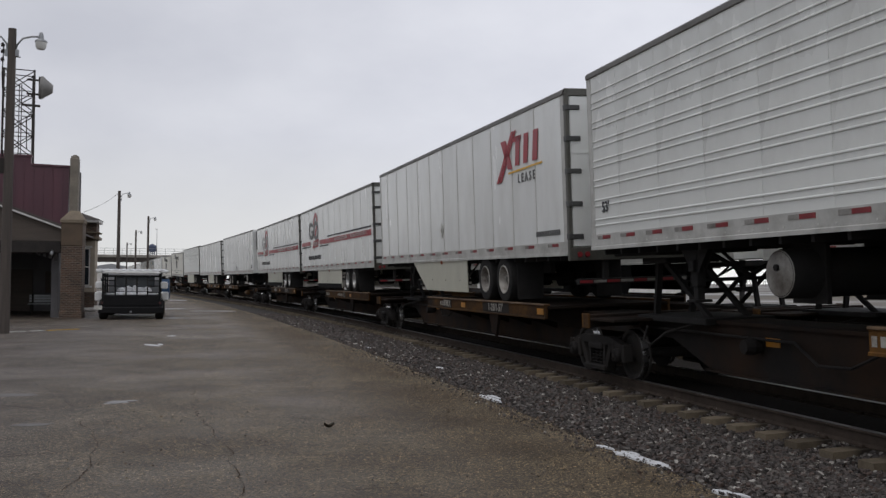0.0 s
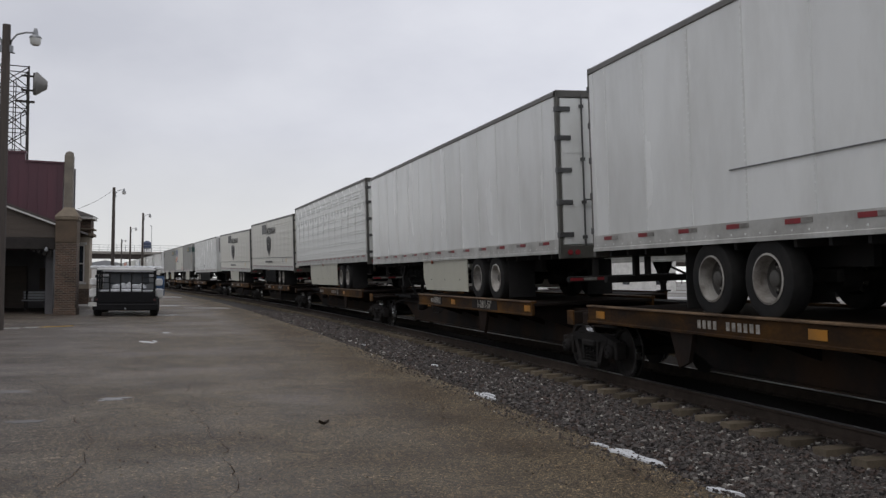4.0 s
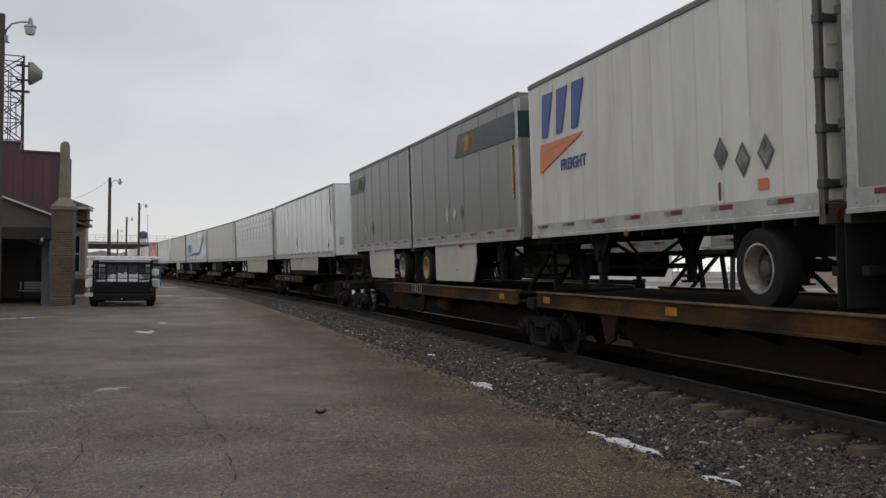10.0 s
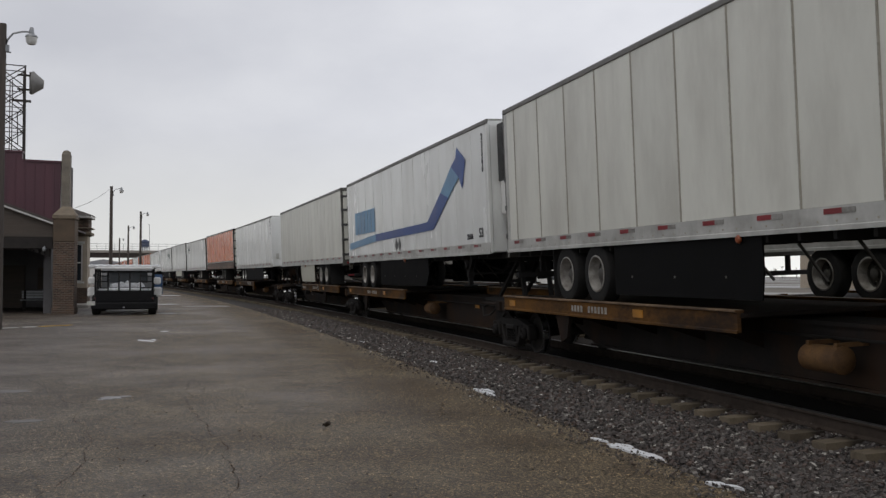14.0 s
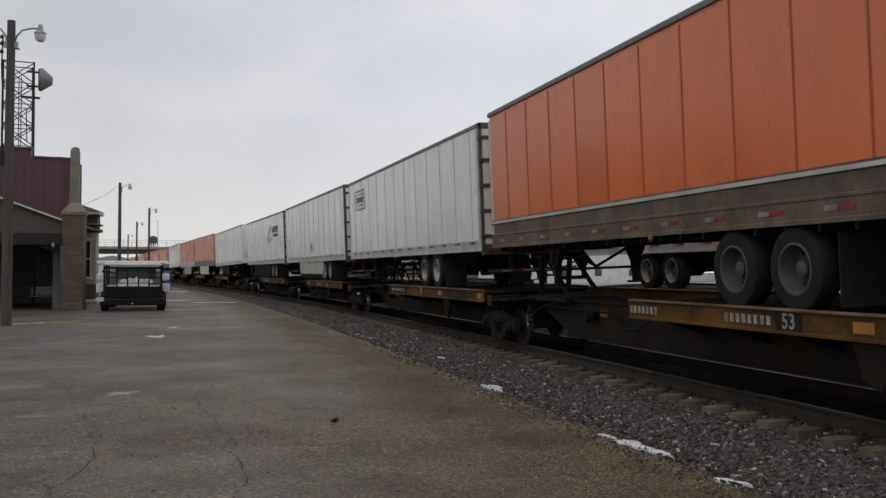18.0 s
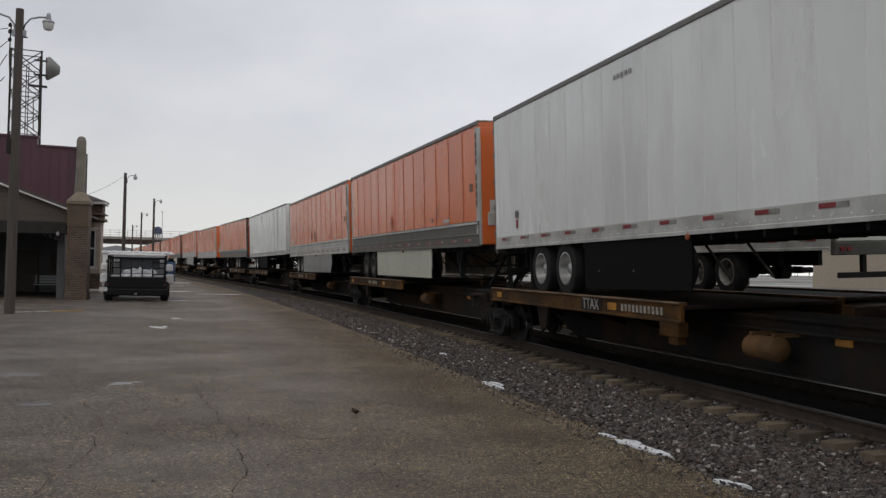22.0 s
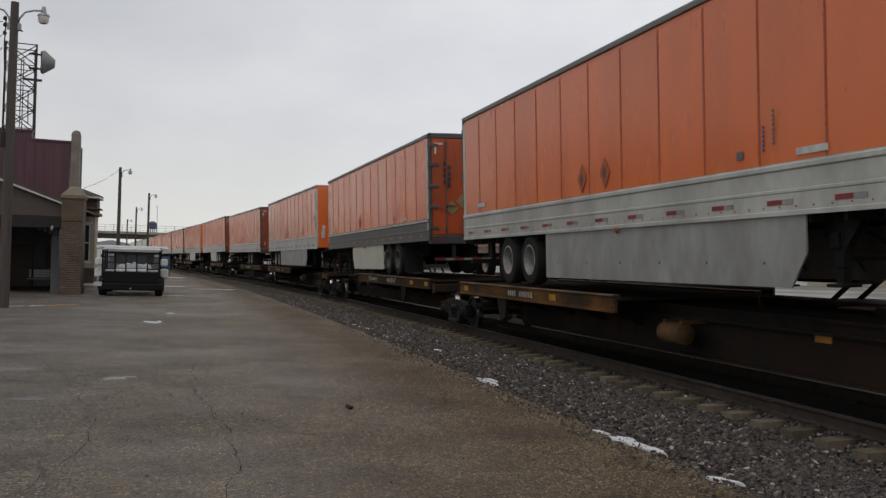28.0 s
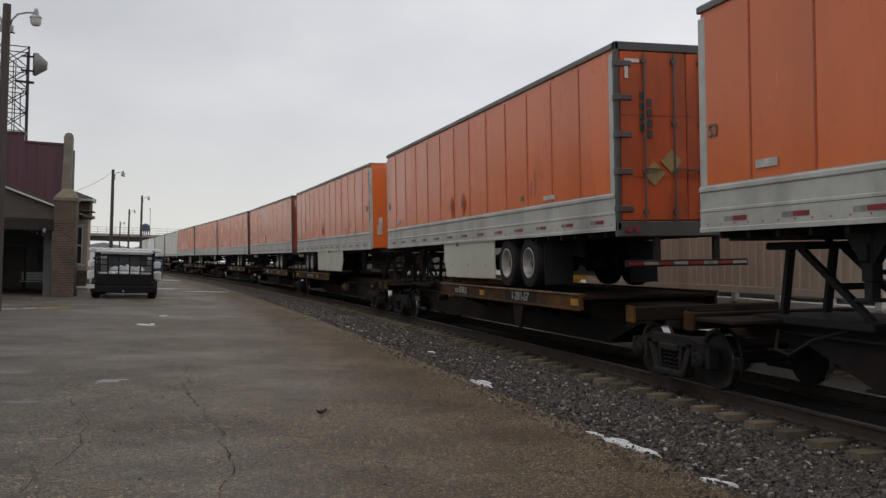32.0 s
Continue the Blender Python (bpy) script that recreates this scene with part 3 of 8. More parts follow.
    def hardware(g, k):
        for x in (-0.18 * k, 0.36 * k):
            g.tube([(x, -0.085, bot + 0.14), (x, -0.085, top - rt)], 0.017, 6)
            for z in (bot + 0.3, bot + 0.95, bot + 1.75, top - 0.3):
                g.box(x - 0.04, x + 0.04, -0.10, -0.045, z - 0.03, z + 0.03)
            g.bar((x, -0.11, bot + 1.0), (x + 0.28 * k, -0.11, bot + 0.98), 0.025)
        for z in (bot + 0.35, bot + 0.95, bot + 1.55, bot + 2.15, top - 0.35):
            g.box(-0.66 * k, -0.40 * k, -0.075, -0.045, z - 0.045, z + 0.045, 0.008)
            g.box(-0.70 * k, -0.61 * k, -0.09, 0.03, z - 0.055, z + 0.055, 0.01)
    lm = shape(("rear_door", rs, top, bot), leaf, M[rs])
    if simple:
        hardware = leaf
    hw = "black" if rear_skin else "slate"
    for sx in (-1, 1):
        d = part("rear_door", lm, th, "", Matrix.Translation((sx * 0.605, h0 - 0.005, 0)))
        if simple:
            continue
        part("door_hardware", shape(("door_hardware", top, bot, hw, sx), lambda g, k=-sx: hardware(g, k), M[hw]), d)

    def rear_frame(g):
        g.box(-HALF, HALF, h0 - 0.07, h0 + 0.03, top - 0.14, top + 0.004, 0.015)
        g.box(-HALF, HALF, h0 - 0.07, h0 + 0.03, bot - 0.10, bot + 0.15, 0.015)
        for sx in (-1, 1):
            g.box(sx * (HALF - 0.075), sx * HALF, h0 - 0.07, h0 + 0.02, bot, top, 0.012)
    fr_m = "black" if rear_skin else "slate" if skin == "orange" else "alu_dark"
    part("rear_frame", shape(("rear_frame", L, top, bot, fr_m), rear_frame, M[fr_m]), th)

    def bumper(g):
        for sx in (-0.55, 0.55):
            g.box(sx - 0.05, sx + 0.05, h0 - 0.02, h0 + 0.08, DECK + 0.52, bot - 0.08, 0.01)
        g.box(-1.12, 1.12, h0 - 0.04, h0 + 0.07, DECK + 0.42, DECK + 0.53, 0.012)

    def btape(g):
        for i in range(8):
            g.box(-1.10 + i * 0.275, -0.84 + i * 0.275, h0 - 0.047, h0 - 0.041, DECK + 0.45, DECK + 0.50, 0, i % 2)
    bmp = part("underride_guard", shape(("underride_guard", L, bot), bumper, M["black"]), th)
    if not simple:
        tagged(part("reflector_tape", shape(("guard_tape", L), btape, [M["red"], M["dulltape"]]), bmp), kind="stuff")

    def lights(g):
        for x in (-1.1, -0.95, 0.95, 1.1):
            g.lathe([(0.05, -0.10), (0.05, -0.075), (0.0, -0.072)], "y", (x, h0, bot + 0.02), 10)
    if simple:
        tagged(part("tail_light", shape(("tail_lights", L, bot), lights, M["red"], True), th), kind="stuff")
    else:
        def lamp(g):
            g.lathe([(0.05, -0.10), (0.05, -0.075), (0.0, -0.072)], "y", (0, 0, 0), 10)
        for x in (-1.1, -0.95, 0.95, 1.1):
            part("tail_light", shape(("tail_light",), lamp, M["red"], True), th, "", Matrix.Translation((x, h0, bot + 0.02)))

        def marker(g):
            g.lathe([(0.055, 0.0), (0.055, 0.02), (0.04, 0.035), (0.0, 0.04)], "x", (0, 0, 0), 12)
        part("marker_light", shape(("marker_light",), marker, M["amber"], True), th, "amber side marker light",
             Matrix.Translation((side * (HALF + 0.004), h0 + L * 0.53, bot - 0.03)) @ Matrix.Rotation(0 if side > 0 else math.pi, 4, "Z"))

    # running gear
    for a in axles:
        wheel_pair(th, h0 + a, rim, sides=(side,) if simple else (-1, 1))

    am = sum(axles) / len(axles)

    def axle_(g):
        g.lathe([(0.07, -1.0), (0.07, 1.0)], "x", (0, 0, DECK + 0.505), 10)
        g.lathe([(0.20, -0.14), (0.20, 0.14)], "x", (0.2, 0, DECK + 0.505), 10)
        for sx in (-0.5, 0.5):
            g.box(sx - 0.05, sx + 0.05, -0.35, 0.35, DECK + 0.44, DECK + 0.60, 0.02)
    for a in axles:
        part("axle", shape(("trailer_axle",), axle_, M["black"]), th, "", Matrix.Translation((0, h0 + a, 0)))

    def frame_rail(g):
        g.box(-0.06, 0.06, -1.6, 1.6, DECK + 0.62, bot, 0.01)

    def flap(g):
        g.box(-0.30, 0.30, -0.008, 0.008, DECK + 0.08, bot - 0.1, 0.004)
    for sx in (-1, 1):
        part("slider_rail", shape(("slider_rail", bot), frame_rail, M["black"]), th, "", Matrix.Translation((sx * 0.5, h0 + am, 0)))
        if not simple:
            part("mud_flap", shape(("mud_flap", bot), flap, M["black"]), th, "", Matrix.Translation((sx * 0.92, h0 + am - 1.35, 0)))
    if not simple:
        def members(g):
            k = h0 + 0.5
            while k < h1 - 0.3:
                g.box(-HALF + 0.06, HALF - 0.06, k - 0.03, k + 0.03, bot - 0.09, bot + 0.03)
                k += 0.61
        tagged(part("floor_framing", shape(("cross_members", L, bot), members, M["black"]), th, "black floor cross members"), kind="stuff")

    def leg(g, sx):
        y = h1 - 2.75 if L > 10 else h1 - 2.2
        g.box(sx - 0.075, sx + 0.075, y - 0.085, y + 0.085, DECK + 0.40, bot, 0.012)
        g.box(sx - 0.055, sx + 0.055, y - 0.06, y + 0.06, DECK + 0.22, DECK + 0.44)
        g.box(sx - 0.14, sx + 0.14, y - 0.13, y + 0.13, DECK + 0.18, DECK + 0.22, 0.01)
        k = 1 if sx > 0 else -1
        for x in (sx - 0.05, sx + 0.05):
            g.prism([(y - 0.42, bot), (y - 0.36, bot - 0.10), (y - 0.09, bot - 0.42), (y + 0.09, bot - 0.42), (y + 0.36, bot - 0.10), (y + 0.42, bot)], "x", x - 0.008, x + 0.008)
        g.box(sx + k * 0.07, sx + k * 0.13, y - 0.07, y + 0.07, DECK + 0.62, DECK + 0.80, 0.01)

    def leg_brace(g):
        y = h1 - 2.75 if L > 10 else h1 - 2.2
        g.bar((-0.86, y, DECK + 0.50), (0.86, y, DECK + 0.50), 0.055)
        g.bar((-0.80, y, bot - 0.06), (0.0, y, DECK + 0.54), 0.05)
        g.bar((0.80, y, bot - 0.06), (0.0, y, DECK + 0.54), 0.05)
        g.bar((0.0, y, DECK + 0.5), (0.0, y + 0.9, bot - 0.03), 0.04)
    for sx in (-0.86, 0.86):
        part("landing_leg", shape(("landing_leg", L, bot, sx), lambda g, sx=sx: leg(g, sx), M["black"]), th)
    part("leg_brace", shape(("leg_brace", L, bot), leg_brace, M["black"]), th)

    def kingpin(g):
        g.box(-0.9, 0.9, h1 - 1.6, h1 - 0.02, bot - 0.12, bot + 0.02, 0.02)
        g.lathe([(0.05, 0), (0.05, 0.12)], "z", (0, h1 - 0.92, bot - 0.24), 10)
    part("coupler_plate", shape(("coupler_plate", L, bot), kingpin, M["black"]), th)

    if skirt:
        def sk(g, sx):
            y0, y1, b0 = h0 + skirt_from, h0 + skirt_to, DECK + 0.17
            x0, x1 = sx * (HALF - 0.045), sx * (HALF - 0.02)
            k = 0.45 if skirt_nose < 0.5 else 0.05
            g.prism([(y0 + skirt_rear, b0), (y1 - skirt_nose, b0), (y1, bot - k), (y1, bot + 0.02), (y0, bot + 0.02)], "x", min(x0, x1), max(x0, x1))
        for sx in (side,) if one_sided else (-1, 1):
            part("side_skirt", shape(("side_skirt", L, bot, skirt, skirt_from, skirt_to, sx, skirt_nose, skirt_rear), lambda g, sx=sx: sk(g, sx), M[skirt]), th, "smooth side skirt panel")
        if hem:
            def hem_(g):
                x = side * (HALF - 0.021)
                g.box(x, x + side * 0.014, h0 + skirt_from + skirt_rear, h0 + skirt_to - skirt_nose, DECK + 0.15, DECK + 0.36, 0.004)
            part("skirt_hem", shape(("skirt_hem", L, skirt_from, skirt_to, side), hem_, M["skirt_dark"]), th, "black rubber hem under the skirt")

        def braces(g):
            y = h0 + skirt_from + 0.6
            while y < h0 + skirt_to - 0.5:
                for sx in (-1, 1):
                    g.bar((sx * (HALF - 0.05), y, DECK + 0.3), (sx * 0.7, y, bot), 0.035)
                    g.box(sx * (HALF - 0.021), sx * (HALF - 0.012), y - 0.017, y + 0.017, DECK + 0.44, DECK + 0.474)
                y += 1.3
        if not simple:
            tagged(part("skirt_brackets", shape(("skirt_brackets", L, bot, skirt_from, skirt_to), braces, M["alu_dark"]), th), kind="stuff")

    # nose
    if reefer:
        def unit(g):
            g.box(-1.02, 1.02, h1, h1 + 0.58, bot + 0.80, top - 0.07, 0.10)
            for z in (top - 1.45, bot + 0.98):
                g.box(-1.024, 1.024, h1 + 0.03, h1 + 0.584, z - 0.012, z + 0.012, 0.004)
            for x in (-0.5, 0.5):
                g.box(x - 0.1, x + 0.1, h1 + 0.01, h1 + 0.3, bot + 0.66, bot + 0.82, 0.02)

        def gr(g, sx):
            g.box(sx * 1.0, sx * 1.04, h1 + 0.005, h1 + 0.40, top - 1.42, top - 0.12, 0.05)
            for i in range(10):
                z = top - 1.33 + i * 0.115
                g.box(sx * 1.035, sx * 1.048, h1 + 0.05, h1 + 0.35, z, z + 0.05)
        u = part("refrigeration_unit", shape(("refrigeration_unit", L, top, bot), unit, M["reefer"]), th, "white refrigeration unit with black side grille")
        for sx in (-1, 1):
            part("grille", shape(("reefer_grille", L, top, bot, sx), lambda g, sx=sx: gr(g, sx), M["grille"]), u)
    else:
        def nose(g):
            g.box(-HALF + 0.09, HALF - 0.09, h1 - 0.03, h1 + 0.004, bot + 0.05, top - rt, 0.01)
        part("nose_panel", shape(("nose_panel", L, top, bot, skin), nose, M_s), th)

        if simple:
            return th

        def boxes(g):
            g.box(0.88, 1.06, h1, h1 + 0.03, bot + 0.5, bot + 0.82, 0.01)
        part("document_box", shape(("document_box", L, bot), boxes, M["alu_band"]), th)
    if tanks:
        def tank(g):
            y, z = h1 - 4.9, DECK + 0.58
            g.lathe([(0.0, -1.02), (0.28, -1.0), (0.31, -0.95), (0.31, 0.95), (0.28, 1.0), (0.0, 1.02)], "x", (0, y, z), 22)
            for sx in (-1, 1):
                g.lathe([(0.0, sx * 1.03), (0.25, sx * 1.015), (0.295, sx * 0.99)], "x", (0, y, z), 22, 1, False)
                g.lathe([(0.04, sx * 1.02), (0.04, sx * 1.06), (0.0, sx * 1.06)], "x", (0, y, z + 0.08), 8)
                g.box(sx * 0.55 - 0.03, sx * 0.55 + 0.03, y - 0.34, y + 0.34, DECK + 0.2, bot)
        part("fuel_tank", shape(("fuel_tank", L, bot), tank, [M["black"], M["rim_white"]], True), th, "black fuel tank with pale ends across the floor")
    if door_side:
        def sdoor(g):
            x = side * (HALF + 0.008)
            y = (h1 - 3.6)
            g.box(x, x + side * 0.02, y - 0.6, y + 0.6, lo + 0.02, top - 0.2, 0.006)
            for z in (lo + 0.5, lo + 1.2, lo + 1.9):
                g.box(x, x + side * 0.04, y + 0.55, y + 0.72, z - 0.03, z + 0.03)
            g.tube([(x + side * 0.04, y - 0.45, lo + 0.1), (x + side * 0.04, y - 0.45, top - 0.3)], 0.015, 6)
        one("side_door", M_s, th)(sdoor)
    return th


M["amber"] = surf("amber_lamp_lens", (0.30, 0.085, 0.03), (0.2, 0.05, 0.02), 6, 0.3)
M["rail_dark"] = surf("dark_dirty_top_rail", (0.21, 0.205, 0.19), (0.12, 0.117, 0.11), 2.0, 0.5, metal=0.3, dirt=(0.05, 0.048, 0.045), damt=0.6, dscale=2.0)
M["seam_white"] = surf("grey_white_panel_seam", (0.58, 0.58, 0.55), (0.47, 0.47, 0.445), 3.0, 0.5, dirt=(0.18, 0.17, 0.15), damt=0.45)
M["seam_tan"] = surf("tan_stained_seam", (0.42, 0.395, 0.33), (0.29, 0.27, 0.22), 3.0, 0.55, dirt=(0.13, 0.115, 0.09), damt=0.5)
# door ends: dirt, and their shade put into a darker orange
M["orange_door"] = surf("grimy_shaded_orange_door_paint", (0.50, 0.092, 0.026), (0.36, 0.066, 0.022), 0.8, 0.5, dirt=(0.10, 0.040, 0.024), damt=0.75, dscale=1.0, stretch=(1.2, 1.2, 0.5), spec=0.3)
M["khaki"] = surf("worn_khaki_placard", (0.30, 0.22, 0.085), (0.20, 0.15, 0.07), 6, 0.6)
M["slate"] = surf("slate_grey_door_frame", (0.095, 0.097, 0.096), (0.055, 0.057, 0.057), 2, 0.55, metal=0.2, dirt=(0.05, 0.045, 0.04), damt=0.5)
M["seam_grey"] = surf("grey_panel_seam", (0.30, 0.30, 0.29), (0.22, 0.22, 0.21), 3.0, 0.5)
M["stencil"] = surf("worn_white_stencil_paint", (0.42, 0.40, 0.36), (0.22, 0.20, 0.17), 9, 0.7, dirt=(0.05, 0.04, 0.03), damt=0.7, dscale=8)
M["orange_seam"] = surf("orange_panel_seam", (0.44, 0.085, 0.022), (0.34, 0.066, 0.019), 3.0, 0.5, dirt=(0.2, 0.07, 0.04), damt=0.5)


def spine_unit(L, p0, p1, label, marks=(), plates=(0.5, 2.6, 4.4, 7.6), bars_at=(), side=-1, tank=1.3, steps=False, sill_at=None):
    """One platform of an articulated spine car: deep centre sill, a wheel platform at the rear end, a hitch stand at the nose end."""
    th = thing("spine_car", label, "rail car", "spine cars of the train")
    h0, h1 = -L / 2, L / 2
    y0, y1 = h0 + p0, h0 + p1

    def sill(g):
        # fish-belly box: shallow at the ends, deep in the middle
        g.prism([(h0 - 0.55, 1.02), (h0 - 0.55, 0.72), (h0 + 1.2, 0.70), (h0 + 2.4, 0.285), (h1 - 2.4, 0.285), (h1 - 1.2, 0.70), (h1 + 0.55, 0.72), (h1 + 0.55, 1.02)], "x", -0.36, 0.36)
        g.box(-0.42, 0.42, h0 - 0.45, h1 + 0.45, 1.0, 1.05)
        g.box(-0.42, 0.42, h0 + 2.3, h1 - 2.3, 0.265, 0.30)
    part("center_sill", shape(("center_sill", L), sill, M["sill"]), th, "deep grimy steel sill")

    def plat(g):
        g.box(-1.33, 1.33, y0, y1, DECK - 0.06, DECK, 0.01)
        for i in range(int((y1 - y0) / 1.5) + 1):
            y = y0 + 0.3 + i * 1.5
            if y < y1 - 0.2:
                for sx in (-1, 1):
                    g.prism([(sx * 0.36, 0.62), (sx * 1.30, 0.95), (sx * 1.30, DECK - 0.05), (sx * 0.36, DECK - 0.05)], "y", y - 0.03, y + 0.03)
    part("wheel_platform", shape(("wheel_platform", L, p0, p1), plat, M["rust"]), th, "rusty steel platform under the wheels")

    def edge(g, sx):
        p = [(1.30, DECK - 0.235), (1.375, DECK - 0.245), (1.375, DECK - 0.215), (1.352, DECK - 0.205), (1.352, DECK + 0.01), (1.378, DECK + 0.018), (1.378, DECK + 0.045), (1.25, DECK + 0.045), (1.25, DECK + 0.012), (1.30, DECK + 0.008)]
        g.prism([(sx * q, z) for q, z in p], "y", y0, y1)
        g.box(sx * 1.262, sx * 1.384, y0 + 0.004, y1 - 0.004, DECK + 0.020, DECK + 0.050, 0.006, 1)

    def bracket(g):
        g.prism([(-0.32, DECK - 0.24), (0.32, DECK - 0.24), (0.18, 0.52), (-0.10, 0.42), (-0.18, 0.62)], "x", -0.03, 0.03)
    for sx in (-1, 1):
        part("side_channel", shape(("side_channel", L, p0, p1, sx), lambda g, sx=sx: edge(g, sx), [M["ttyellow"], M["lip"]]), th, "rusted dirty yellow side channel with worn, skylit lip")
        part("drop_bracket", shape(("drop_bracket",), bracket, M["rust"]), th, "", Matrix.Translation((sx * 1.30, y0 + 3.1, 0)))

    def plate_(g):
        g.box(-0.006, 0.006, -0.16, 0.16, -0.06, 0.06)
    pl = shape(("yellow_plate",), plate_, M["brightyellow"])
    for q in plates:
        part("yellow_plate", pl, th, "", Matrix.Translation((side * 1.354, y0 + q, DECK - 0.10)))
    if plates:
        part("yellow_plate", pl, th, "", Matrix.Translation((side * 0.366, h1 - 4.0 if sill_at is None else sill_at, 0.80)))

    def bars(g):
        for a0, k in [(y0 + q, n_) for q, n_ in bars_at]:
            for i in range(k):
                yy = a0 + i * 0.13
                if yy + 0.1 < y1:
                    g.box(side * 1.356, side * 1.362, yy, yy + 0.075, DECK - 0.155, DECK - 0.045)
    if bars_at:
        tagged(part("stencil_mark", shape(("stencil_mark", L, p0, p1, bars_at), bars, M["stencil"]), th, "worn white stencilled mark"), kind="stuff")

    def hitch(g):
        y = h1 - 0.92
        g.box(-0.5, 0.5, y - 0.42, y + 0.42, DECK + 0.76, DECK + 0.86, 0.02)
        for sx in (-0.33, 0.33):
            g.bar((sx, y + 0.28, 1.02), (sx, y + 0.1, DECK + 0.8), 0.075, 0.10)
            g.bar((sx, y - 1.5, 1.02), (sx, y - 0.1, DECK + 0.78), 0.07, 0.08)
        g.bar((-0.33, y - 0.8, DECK + 0.3), (0.33, y - 0.8, DECK + 0.3), 0.08)
        g.box(-0.6, 0.6, y - 1.75, y + 0.45, 0.98, 1.08, 0.015)
    part("hitch_stand", shape(("hitch_stand", L), hitch, M["black"]), th, "steel hitch stand under the nose")

    def end_beam(g):
        g.box(-1.30, 1.30, -0.12, 0.12, 0.86, 1.08, 0.015)

    def tip(g):
        g.box(-0.02, 0.02, -0.13, 0.13, -0.13, 0.13, 0.01)
    for y in (h0 - 0.25, h1 + 0.1):
        eb = part("end_beam", shape(("end_beam",), end_beam, M["rust"]), th, "", Matrix.Translation((0, y, 0)))
        part("beam_tip", shape(("beam_tip",), tip, M["ttyellow"]), eb, "faded yellow beam end", Matrix.Translation((-1.31, 0, 0.97)))

    def walkway(g):
        g.box(-1.30, 1.30, h1 - 1.0, h1 - 0.04, 0.98, 1.03, 0.01)
    part("end_walkway", shape(("end_walkway", L), walkway, M["rust"]), th)

    def brake(g):
        g.lathe([(0.0, -0.37), (0.10, -0.36), (0.16, -0.31), (0.165, 0.31), (0.10, 0.36), (0.0, 0.37)], "y", (0.74, tank, 0.65), 16)
        for y in (tank - 0.25, tank + 0.25):
            g.box(0.36, 0.80, y - 0.03, y + 0.03, 0.80, 0.85)
    if tank is not None:
        part("air_tank", shape(("air_tank", L, tank), brake, M["airtank"], True), th, "rusty brown air tank")

    def pipes(g):
        ya = h0 + L * 0.62
        g.tube([(-0.46, y1 - 2, 0.86), (-0.5, ya, 0.84), (-0.56, ya + 0.5, 0.62), (-0.56, ya + 1.1, 0.60), (-0.46, ya + 1.7, 0.84), (-0.46, h1 - 0.6, 0.86)], 0.022, 6)
        g.tube([(0.46, h0 + 0.4, 0.86), (0.46, h1 - 0.6, 0.86)], 0.022, 6)
        g.lathe([(0.10, -0.12), (0.13, 0.0), (0.10, 0.12)], "x", (-0.52, ya + 2.6, 0.74), 12)
    part("brake_pipe", shape(("brake_pipe", L), pipes, M["truckiron"]), th)
    for s_, yy, sz in marks:
        w = 0.33 * sz * len(s_) + 0.08

        def ground(g):
            g.prism([(yy - w, DECK - 0.205), (yy + w, DECK - 0.205), (yy + w + 0.03, DECK + 0.005), (yy - w + 0.03, DECK + 0.005)], "x", side * 1.350, side * 1.3565)
        part("stencil_panel", shape(("stencil_panel", L, p0, s_, yy), ground, M["stencil_black"]), th, "black painted panel under the stencil")
        m = Matrix.Translation((side * 1.360, yy, DECK - 0.10)) @ Matrix.Rotation(radians(90 * side), 4, "Z")
        part("lettering", letters(s_, sz, M["stencil"], 0.002), th, "", m)

    def step(g):
        g.box(side * 1.20, side * 1.37, y1 - 0.62, y1 - 0.06, DECK - 0.46, DECK - 0.245, 0.012)
        g.box(side * 1.22, side * 1.36, y1 - 0.36, y1 - 0.10, DECK - 0.57, DECK - 0.46, 0.012)
    if steps:
        part("step_block", shape(("step_block", L, p1, side), step, M["ttyellow"]), th, "dull yellow step block under the platform's end")

    def hose(g):
        # an air hose hangs in a loop beside the hitch
        y = h1 - 2.2
        g.tube([(side * 0.5, y, 0.98), (side * 0.9, y + 0.2, 0.86), (side * 1.0, y + 0.5, 0.66), (side * 0.95, y + 0.85, 0.70), (side * 0.8, y + 1.0, 0.92)], 0.022, 6)
    part("air_hose", shape(("air_hose", L, side), hose, M["truckiron"], True), th, "looped black air hose")
    return th


